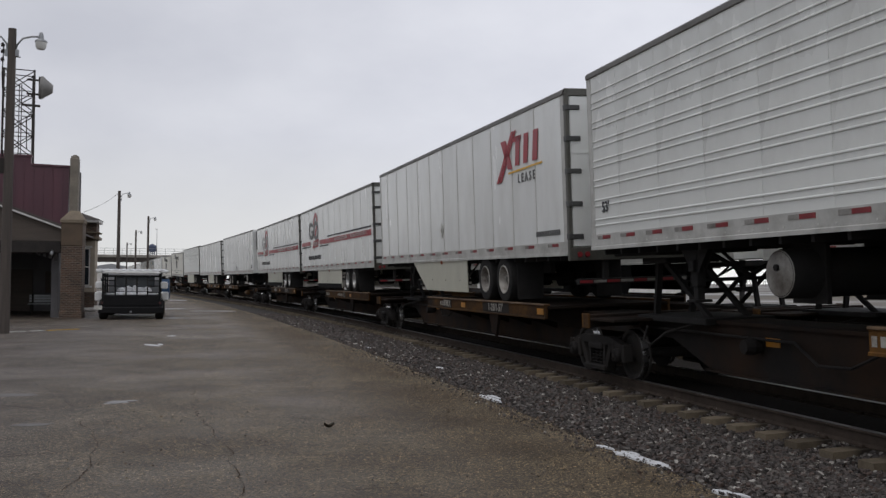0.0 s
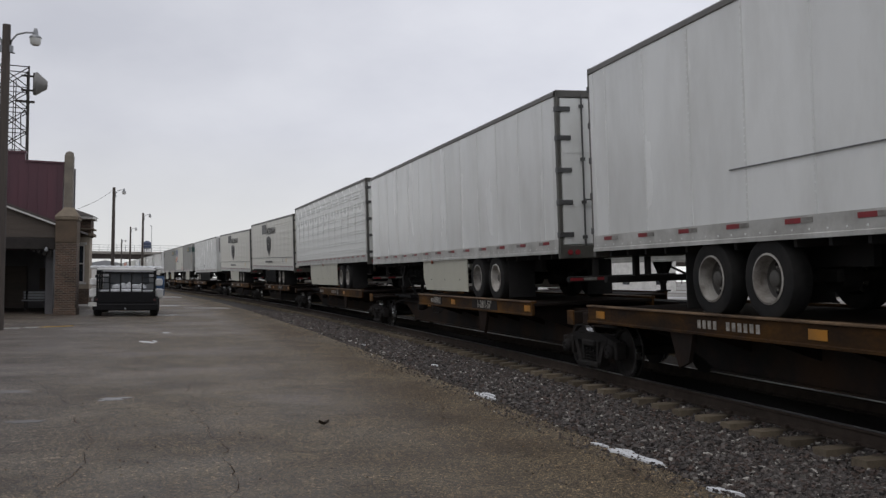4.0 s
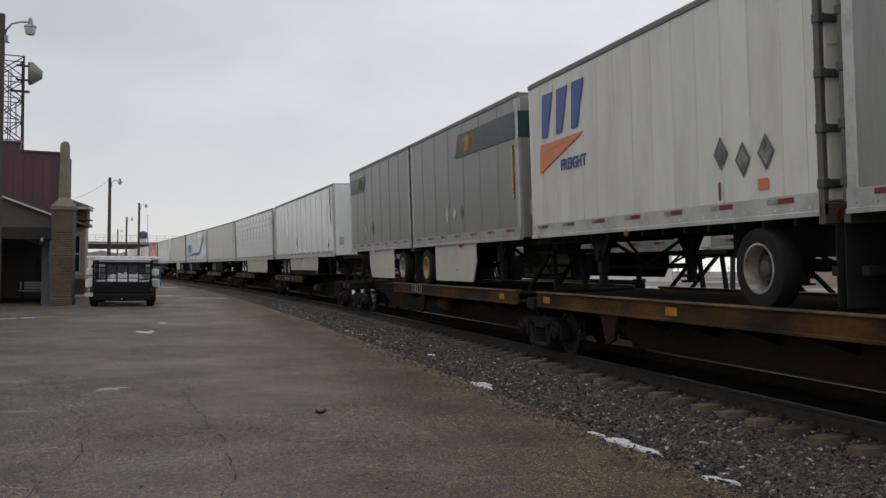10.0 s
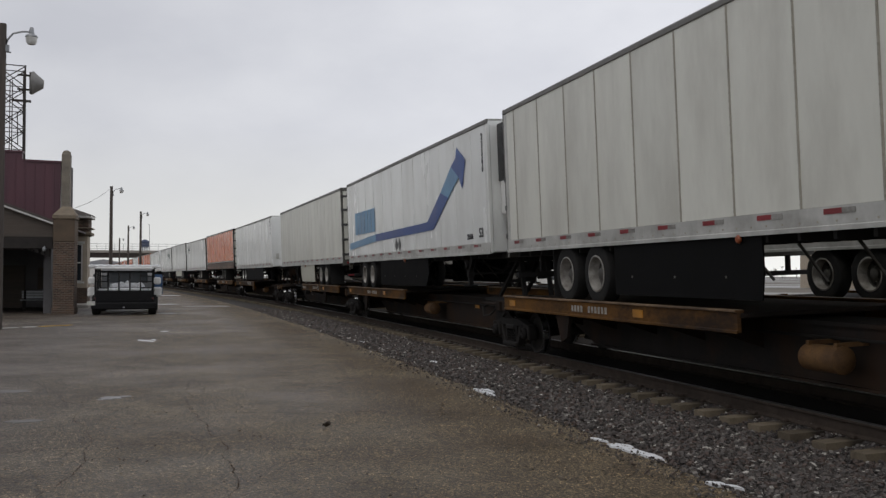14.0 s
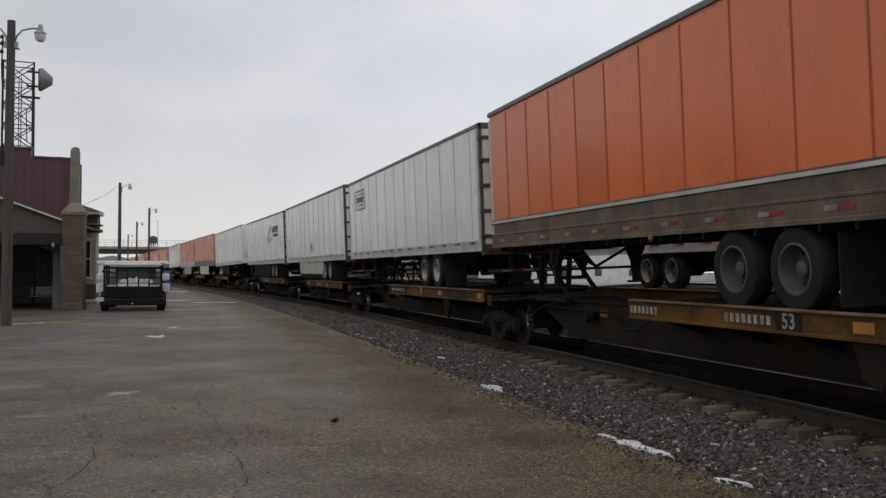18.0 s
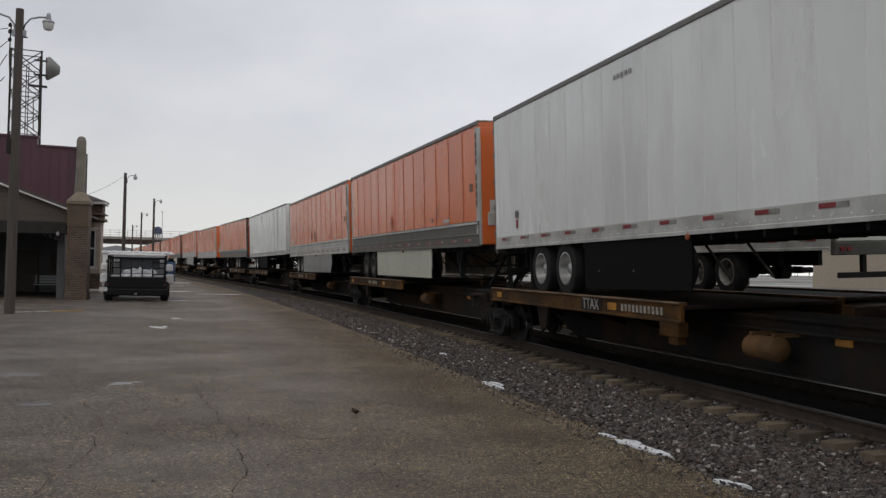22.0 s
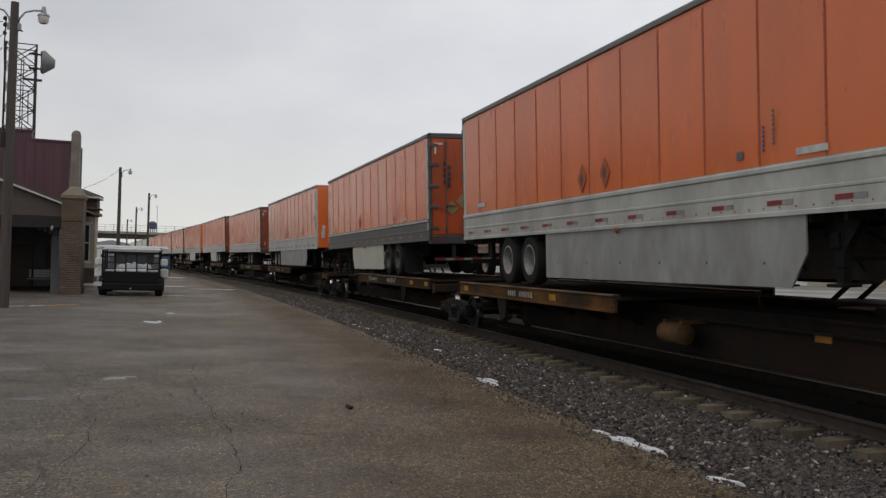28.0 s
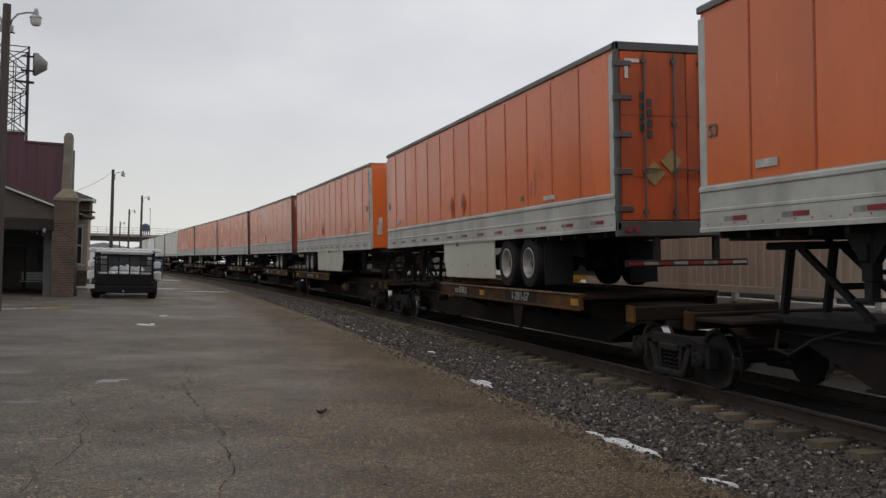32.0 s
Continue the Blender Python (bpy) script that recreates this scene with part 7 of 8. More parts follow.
def rail_track(off, name, label, parts):
    th = tagged(new(name), label, "railway track", kind="structure")
    prof = [(-0.07, -0.185), (0.07, -0.185), (0.07, -0.172), (0.012, -0.15), (0.009, -0.045), (0.036, -0.034), (0.037, -0.006), (0.028, 0.0), (-0.028, 0.0), (-0.037, -0.006), (-0.036, -0.034), (-0.009, -0.045), (-0.012, -0.15), (-0.07, -0.172)]
    ss = [-60 + 2.5 * i for i in range(140)]
    for lat in (-0.755, 0.755):
        vs, fs, mi = [], [], []
        for s in ss:
            m = on_track(s, off)
            vs += [tuple(m @ Vector((lat + px, 0, pz))) for px, pz in prof]
        c = len(prof)
        for j in range(len(ss) - 1):
            for k in range(c):
                a, b = j * c + k, j * c + (k + 1) % c
                fs.append((a, b, b + c, a + c))
                mi.append(1 if k in (6, 7, 8) else 0)
        gg = G()
        gg.v, gg.f, gg.m = vs, fs, mi
        part("rail", gg.mesh("rail", [M["steelrail"], M["railhead"]]), th, "steel rail with a polished head")

    def tie(g):
        g.prism([(-0.14, -0.42), (0.14, -0.42), (0.115, -0.187), (-0.115, -0.187)], "x", -1.295, 1.295)

    def clips(g):
        for x in (-0.755, 0.755):
            for sx in (-1, 1):
                g.box(x + sx * 0.065, x + sx * 0.125, -0.05, 0.05, -0.19, -0.145, 0.01)
    tm, cm = shape(("tie",), tie, M["tie"]), shape(("rail_clip",), clips, M["steelrail"])
    lot, lotc = G(), G()
    for k in range(-20, 330 if parts else 300):
        m = on_track(13.40 + 0.6257 * k, off)
        m = m @ Matrix.Translation((0.02 * noise.noise(Vector((k * 1.3, 0, 0))), 0, 0)) @ Matrix.Rotation(radians(1.2) * noise.noise(Vector((k * 2.7, 5, 0))), 4, "Z")
        if parts and k < 225:
            t = part("tie", tm, th, "", m)
            if k < 26:
                part("rail_clip", cm, t)
        else:
            lot.add([m @ v.co for v in tm.vertices], [tuple(p.vertices) for p in tm.polygons])
    if lot.v:
        tagged(part("ties", lot.mesh("ties", M["tie"]), th), kind="stuff")


rail_track(0.0, "track_near", "curved railway track on concrete ties", True)
rail_track(OFF2, "track_far", "second curved railway track on concrete ties", False)


def blob(name, cx_, cy_, rx, ry, mat, label, category, th=0.02, seed=0, rot=0.0, z=GROUND, kind=""):
    """A thin irregular patch lying on the pavement."""
    n = 26
    vs = []
    for i in range(n):
        a = 2 * math.pi * i / n
        r = 1 + 0.45 * noise.noise(Vector((math.cos(a) * 1.6 + seed * 9.1, math.sin(a) * 1.6, seed))) + 0.15 * noise.noise(Vector((math.cos(a) * 5 + seed, math.sin(a) * 5, 2)))
        x, y = rx * r * math.cos(a), ry * r * math.sin(a)
        vs.append((x * math.cos(rot) - y * math.sin(rot), x * math.sin(rot) + y * math.cos(rot)))
    g = G()
    rings = [(1.0, -0.015), (0.93, th * 0.55), (0.6, th), (0.25, th * 1.15)]
    for q, h in rings:
        g.v += [(x * q, y * q, h) for x, y in vs]
    for j in range(len(rings) - 1):
        for i in range(n):
            a, b = j * n + i, j * n + (i + 1) % n
            g.f.append((a, b, b + n, a + n))
    g.f.append(tuple(range((len(rings) - 1) * n, len(rings) * n)))
    g.m = [0] * len(g.f)
    ob = tagged(new(name, g.mesh(name, mat, True)), label, category, kind=kind)
    ob.location = (cx_, cy_, z)
    return ob


for k, (x, y, rx, ry, rot) in enumerate([(4.07, 8.28, 0.062, 0.40, 0.12), (4.06, 8.56, 0.10, 0.13, 0.3), (4.13, 8.02, 0.045, 0.17, 0.1), (4.00, 8.93, 0.03, 0.14, 0.35), (4.08, 6.82, 0.055, 0.10, 0.4), (4.14, 6.70, 0.03, 0.09, 0.6), (4.03, 13.02, 0.05, 0.42, 0.10), (4.26, 13.55, 0.045, 0.20, 0.12), (4.61, 18.3, 0.07, 0.16, 0.0), (4.2, 24.0, 0.08, 0.3, 0.0)]):
    tagged(blob("snow_patch", x, y, rx, ry, M["snow"], "thin ragged sliver of old snow at the pavement's edge", "snow", 0.014, 61 + k, rot, GROUND - (0.012 if x < 4.2 else 0.06)), group="snow patches")
for k, (x, y, rx, ry, rot) in enumerate([(-1.22, 25.0, 0.10, 0.42, 0.5), (-1.05, 25.3, 0.06, 0.2, 0.2), (-0.9, 29.0, 0.14, 0.16, 0.0), (-1.55, 42.5, 0.8, 0.08, 0.05), (0.6, 52, 1.2, 0.2, 0.0), (-1.7, 56, 0.7, 0.3, 0.0), (-2.3, 80, 1.0, 0.8, 0)]):
    tagged(blob("snow_patch", x, y, rx, ry, M["snow"], "flat leftover of old snow on the asphalt", "snow", 0.012, 20 + k, rot), group="snow patches")
# thin pale films; the last two have sheen painted in
for k, (x, y, rx, ry) in enumerate([(-1.10, 13.5, 0.16, 0.16), (-0.96, 13.62, 0.10, 0.06), (-1.22, 13.36, 0.05, 0.05), (-2.6, 14.6, 0.30, 0.2), (-1.9, 11.6, 0.22, 0.12)]):
    tagged(blob("ice_patch", x, y, rx, ry, M["ice" if k < 3 else "damp"], "thin pale film on the asphalt", "ice", 0.008, 40 + k), group="ice patches")


def litter():
    """Twigs, leaf crumbs and small stones lying about on the asphalt."""
    rng = random.Random(12)
    g = G()
    for k in range(1500):
        y = 4.0 + 30 * rng.random() ** 1.6
        if k < 900:
            x, _, _ = arc(y, EDGE - 1.3 * rng.random() ** 2.2)
        else:
            x = rng.uniform(-0.55, 0.62) * y * 0.6
            if x > 3.9:
                continue
        r = rng.uniform(0.003, 0.009) * (1 + 0.012 * y)
        z = GROUND + 0.012 * noise.noise(Vector((x * 0.25, y * 0.25, 0)))
        a = rng.uniform(0, 3.14)
        dx, dy = math.cos(a) * r * rng.uniform(1, 2.4), math.sin(a) * r * rng.uniform(1, 2.4)
        mi = rng.choice((0, 0, 1, 2))
        g.add([(x - dx, y - dy, z), (x + dy * 0.7, y - dx * 0.7, z), (x + dx, y + dy, z + 0.002), (x - dy * 0.7, y + dx * 0.7, z), (x, y, z + r * 0.9 + 0.006)], [(0, 1, 4), (1, 2, 4), (2, 3, 4), (3, 0, 4), (3, 2, 1, 0)], mi)
    tagged(new("litter", g.mesh("litter", [M["leaf"], M["sandstone"], M["paleleaf"]])), "scattered leaf crumbs, grit and small stones", "debris", kind="stuff")


def painted_line(x0, y0, x1, y1, w, mat, label):
    d = Vector((x1 - x0, y1 - y0)).normalized() * (w / 2)
    g = G()
    n = Vector((-d.y, d.x))
    vs = [(x0 + n.x, y0 + n.y), (x1 + n.x, y1 + n.y), (x1 - n.x, y1 - n.y), (x0 - n.x, y0 - n.y)]
    g.prism(vs, "z", GROUND - 0.02, GROUND + 0.022)
    tagged(new("painted_line", g.mesh("painted_line", mat)), label, "road marking", "parking lines", "structure")


for a, b_, m_, lb in ((0.0, 0.20, "linewhite", "worn white parking line on the asphalt"), (0.24, 0.44, "linewhite", "worn white parking line on the asphalt"), (0.50, 0.62, "linewhite", "worn white parking line on the asphalt"), (0.66, 0.98, "lineyellow", "worn yellow parking line on the asphalt")):
    x0, y0, x1, y1 = -6.6, 31.0, -3.95, 33.3
    painted_line(x0 + (x1 - x0) * a, y0 + (y1 - y0) * a, x0 + (x1 - x0) * b_, y0 + (y1 - y0) * b_, 0.14, M[m_], lb)


# ---- the station building ----
def depot():
    th = thing("station_building", "old brick station with maroon metal upper wall and gabled porch", "building")
    Y0 = 42.6

    def pillar(g):
        g.box(-5.88, -5.03, Y0, Y0 + 1.1, -0.4, 3.02, 0.02)
        g.box(-5.91, -5.00, Y0 - 0.03, Y0 + 1.13, -0.4, 0.25, 0.02)
    one("brick_pillar", M["brick"], th)(pillar)

    def block(g):
        g.box(-5.89, -5.02, Y0 - 0.01, Y0 + 1.11, 3.02, 3.98, 0.03)
    one("pillar_block", M["brown_stone"], th, label="plain brown stone block")(block)

    def cap(g):
        g.box(-5.93, -4.97, Y0 - 0.05, Y0 + 1.15, 3.98, 4.15, 0.05)
        g.add([(-5.93, Y0 - 0.05, 4.14), (-4.97, Y0 - 0.05, 4.14), (-4.97, Y0 + 1.15, 4.14), (-5.93, Y0 + 1.15, 4.14), (-5.6, Y0 + 0.4, 4.55), (-5.22, Y0 + 0.4, 4.55), (-5.22, Y0 + 0.7, 4.55), (-5.6, Y0 + 0.7, 4.55)],
              [(0, 1, 5, 4), (1, 2, 6, 5), (2, 3, 7, 6), (3, 0, 4, 7), (4, 5, 6, 7), (3, 2, 1, 0)])
    one("stone_cap", M["stone_cap"], th, label="weathered stone cap")(cap)

    # porch: gable end with boards over a dark open bay
    ridge_x, eave_x, slope = -14.0, -5.9, 0.365
    z_e = 3.72

    zz, k = 3.25, 0
    while zz < z_e + (eave_x - ridge_x) * slope - 0.2:
        xr = eave_x - max(0, (zz + 0.15 - z_e)) / slope

        def board(g):
            g.prism([(ridge_x * 2 - xr, zz), (xr, zz), (xr, zz + 0.142), (ridge_x * 2 - xr, zz + 0.142)], "y", Y0 + 0.25 + 0.012 * (k % 2), Y0 + 0.37)
        one("gable_board", M["siding"], th)(board)
        zz += 0.15
        k += 1

    def gable(g):
        g.prism([(2 * ridge_x - eave_x, 3.22), (eave_x, 3.22), (eave_x, z_e + 0.04), (ridge_x, z_e + (eave_x - ridge_x) * slope + 0.04), (2 * ridge_x - eave_x, z_e + 0.04)], "y", Y0 + 0.29, Y0 + 0.36)
    one("gable_panel", M["siding"], th, label="brown boarded gable")(gable)

    def beam(g):
        g.box(2 * ridge_x - eave_x, eave_x, Y0 + 0.2, Y0 + 0.5, 2.72, 3.22, 0.03)
        # shallow arched brackets at the bay's head
        for i in range(7):
            x = eave_x - 0.15 - i * 0.22
            g.box(x - 0.13, x, Y0 + 0.28, Y0 + 0.45, 2.74 - 0.34 * (1 - i / 7) ** 2, 2.76)
    one("porch_beam", M["darkwood"], th)(beam)

    def rake(g):
        for sx in (-1, 1):
            dx = (eave_x + 0.12 - ridge_x)
            x1 = ridge_x + sx * dx
            z1, z0 = z_e - 0.05, z_e + dx * slope
            g.prism([(ridge_x, z0 + 0.02), (x1, z1 + 0.05), (x1, z1 + 0.12), (ridge_x, z0 + 0.12)], "y", Y0 + 0.05, Y0 + 0.12)
    one("white_rake_board", M["trimwhite"], th, label="white painted rake board")(rake)

    def porch_roof(g):
        for sx in (-1, 1):
            dx = (eave_x + 0.12 - ridge_x)
            x1 = ridge_x + sx * dx
            z1, z0 = z_e + 0.085, z_e + dx * slope + 0.135
            g.prism([(ridge_x, z0), (x1, z1), (x1, z1 + 0.1), (ridge_x, z0 + 0.1)], "y", Y0 + 0.03, Y0 + 13.0)
    one("porch_roof", M["shingle"], th)(porch_roof)

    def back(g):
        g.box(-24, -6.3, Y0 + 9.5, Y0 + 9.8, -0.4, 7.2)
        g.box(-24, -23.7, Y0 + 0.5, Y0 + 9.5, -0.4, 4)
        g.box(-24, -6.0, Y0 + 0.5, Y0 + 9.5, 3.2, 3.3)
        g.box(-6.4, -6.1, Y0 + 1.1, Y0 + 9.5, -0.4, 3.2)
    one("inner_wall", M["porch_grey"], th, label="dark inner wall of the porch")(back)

    def lintel(g):
        g.box(-9.6, -8.5, Y0 + 9.42, Y0 + 9.52, -0.1, 2.1)
        g.box(-7.9, -7.0, Y0 + 9.42, Y0 + 9.52, 0.9, 2.0)
    one("inner_door", M["siding"], th)(lintel)

    # maroon upper wall with standing seams, above and behind the porch
    def upper(g):
        y = Y0 + 4.4
        g.prism([(-26, 2.8), (-6.25, 2.8), (-6.18, 6.86), (-7.88, 6.90), (-7.88, 7.30), (-26, 7.5)], "y", y, y + 0.3)
        x = -25.8
        while x < -6.35:
            g.box(x - 0.02, x + 0.02, y - 0.018, y, 3.4, 6.84 if x > -7.9 else 7.25)
            x += 0.42
        g.box(-6.55, -6.25, y + 0.3, y + 1.0, 3.0, 6.5)
    one("maroon_siding", M["maroon"], th, label="maroon ribbed metal siding")(upper)

    def coping(g):
        y = Y0 + 4.4
        g.prism([(-7.88, 6.90), (-6.14, 6.86), (-6.14, 6.95), (-7.88, 6.99)], "y", y - 0.06, y + 0.36)
        g.prism([(-26, 7.5), (-7.83, 7.30), (-7.83, 7.39), (-26, 7.6)], "y", y - 0.06, y + 0.36)
    one("wall_coping", M["maroon"], th)(coping)

    def chimney(g):
        g.box(-6.14, -5.76, Y0 + 4.2, Y0 + 4.75, 3.6, 7.30, 0.03)
        g.box(-6.19, -5.71, Y0 + 4.16, Y0 + 4.79, 4.6, 4.75, 0.02)
        g.lathe([(0.20, 7.28), (0.18, 7.39), (0.10, 7.46), (0.0, 7.48)], "z", (-5.95, Y0 + 4.47, 0), 14)
    one("stone_pier", M["pale_stone"], th, label="pale round-topped stone pier")(chimney)

    # the bay behind: stucco wall, brick base, window, flat eave
    before = set(th.children)
    Y1 = 54.0

    def bay(g):
        # wall with a real opening
        x0, x1, wx0, wx1, wz0, wz1 = -8.2, -5.62, -6.45, -5.86, 1.35, 3.55
        g.box(x0, wx0, Y1, Y1 + 0.35, 1.0, 4.5)
        g.box(wx1, x1, Y1, Y1 + 0.35, 1.0, 4.5)
        g.box(wx0, wx1, Y1, Y1 + 0.35, 1.0, wz0)
        g.box(wx0, wx1, Y1, Y1 + 0.35, wz1, 4.5)
        g.box(x1 - 0.35, x1, Y1 + 0.35, Y1 + 1.3, 1.0, 4.5)
    one("stucco_wall", M["stucco"], th, label="tan stucco wall")(bay)

    def base(g):
        g.box(-8.2, -5.60, Y1 - 0.02, Y1 + 0.37, -0.4, 1.0, 0.02)
        g.box(-5.97, -5.60, Y1 + 0.37, Y1 + 1.3, -0.4, 1.0, 0.02)
    one("brick_base", M["brick"], th)(base)

    def head(g):
        g.box(-8.2, -5.55, Y1 - 0.06, Y1 + 0.4, 4.0, 5.0, 0.02)
        g.box(-5.95, -5.55, Y1 + 0.4, Y1 + 1.3, 4.0, 5.0, 0.02)
    one("brick_frieze", M["brick"], th)(head)

    def band(g):
        g.box(-8.3, -5.42, Y1 - 0.18, Y1 + 1.4, 4.05, 4.22, 0.02)
        g.box(-8.3, -5.40, Y1 - 0.2, Y1 + 1.4, 4.42, 4.50, 0.02)
    one("stone_band", M["stone_cap"], th)(band)

    def eave(g):
        g.box(-8.6, -5.40, Y1 - 0.55, Y1 + 1.6, 5.02, 5.20, 0.02)
        g.box(-12, -7.6, Y1 + 1.3, Y1 + 14, 5.02, 5.20, 0.02)
    one("white_fascia", M["trimwhite"], th, label="white painted fascia")(eave)

    def bay_roof(g):
        g.add([(-8.7, Y1 - 0.6, 5.2), (-5.35, Y1 - 0.6, 5.2), (-5.35, Y1 + 1.7, 5.2), (-8.7, Y1 + 1.7, 5.2), (-8.7, Y1 - 0.3, 5.85), (-7.0, Y1 + 0.2, 5.85), (-7.0, Y1 + 1.7, 5.85), (-8.7, Y1 + 1.7, 5.85)],
              [(0, 1, 5, 4), (1, 2, 6, 5), (4, 5, 6, 7), (0, 4, 7, 3), (2, 3, 7, 6), (3, 2, 1, 0)])
    one("bay_roof", M["shingle"], th)(bay_roof)

    def wframe(g):
        for x in (-6.45, -5.93):
            g.box(x, x + 0.07, Y1 + 0.02, Y1 + 0.14, 1.35, 3.55)
        for z in (1.35, 2.42, 3.48):
            g.box(-6.45, -5.86, Y1 + 0.02, Y1 + 0.14, z, z + 0.07)
        g.box(-6.55, -5.76, Y1 - 0.08, Y1 + 0.1, 1.25, 1.35, 0.01)
        g.box(-6.55, -5.76, Y1 - 0.04, Y1 + 0.04, 3.55, 3.68, 0.01)
    win = one("window", M["trimwhite"], th, label="white sash window")(wframe)

    def pane(g):
        g.box(-6.40, -5.92, Y1 + 0.08, Y1 + 0.10, 1.40, 3.50)
    one("pane", M["glass"], win)(pane)

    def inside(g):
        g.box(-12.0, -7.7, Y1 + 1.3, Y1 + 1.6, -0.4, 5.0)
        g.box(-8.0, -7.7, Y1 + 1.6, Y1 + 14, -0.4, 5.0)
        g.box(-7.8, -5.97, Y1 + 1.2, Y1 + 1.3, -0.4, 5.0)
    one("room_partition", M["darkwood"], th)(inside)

    def curb(g):
        g.box(-6.2, -5.2, Y1 - 3.2, Y1 + 1.3, -0.3, 0.10, 0.02)
    one("front_step", M["concrete"], th)(curb)

    for ob in set(th.children) - before:
        for q in [ob] + list(ob.children):
            q.data.transform(Matrix.Translation((-0.10, 0, 0)) @ Matrix.Diagonal((1, 1, 0.93, 1)))

    def lampb(g):
        g.lathe([(0.0, 2.62), (0.06, 2.64), (0.08, 2.72), (0.05, 2.80), (0.0, 2.82)], "z", (-6.25, Y0 + 0.12, 0), 12)
        g.bar((-6.25, Y0 + 0.12, 2.8), (-6.25, Y0 + 0.3, 2.85), 0.04)
    one("porch_lamp", M["lamp_metal"], th, True, "small round porch lamp")(lampb)


depot()


def bench():
    th = thing("bench", "grey metal bench standing in the dark porch", "bench")

    def seat(g):
        for i in range(4):
            g.box(-0.75, 0.75, -0.25 + i * 0.13, -0.15 + i * 0.13, 0.42, 0.46, 0.005)
    one("seat", M["lamp_metal"], th)(seat)

    def backr(g):
        for i in range(3):
            g.box(-0.75, 0.75, 0.26, 0.30, 0.52 + i * 0.13, 0.62 + i * 0.13, 0.005)
    one("backrest", M["lamp_metal"], th)(backr)
    for x in (-0.6, 0.6):
        def leg(g):
            g.box(x - 0.04, x + 0.04, -0.24, -0.16, 0, 0.42)
            g.box(x - 0.04, x + 0.04, 0.2, 0.28, 0, 0.9)
        one("leg", M["darkwood"], th)(leg)
    th.matrix_world = Matrix.Translation((-7.4, 48.8, GROUND + 0.02))


bench()


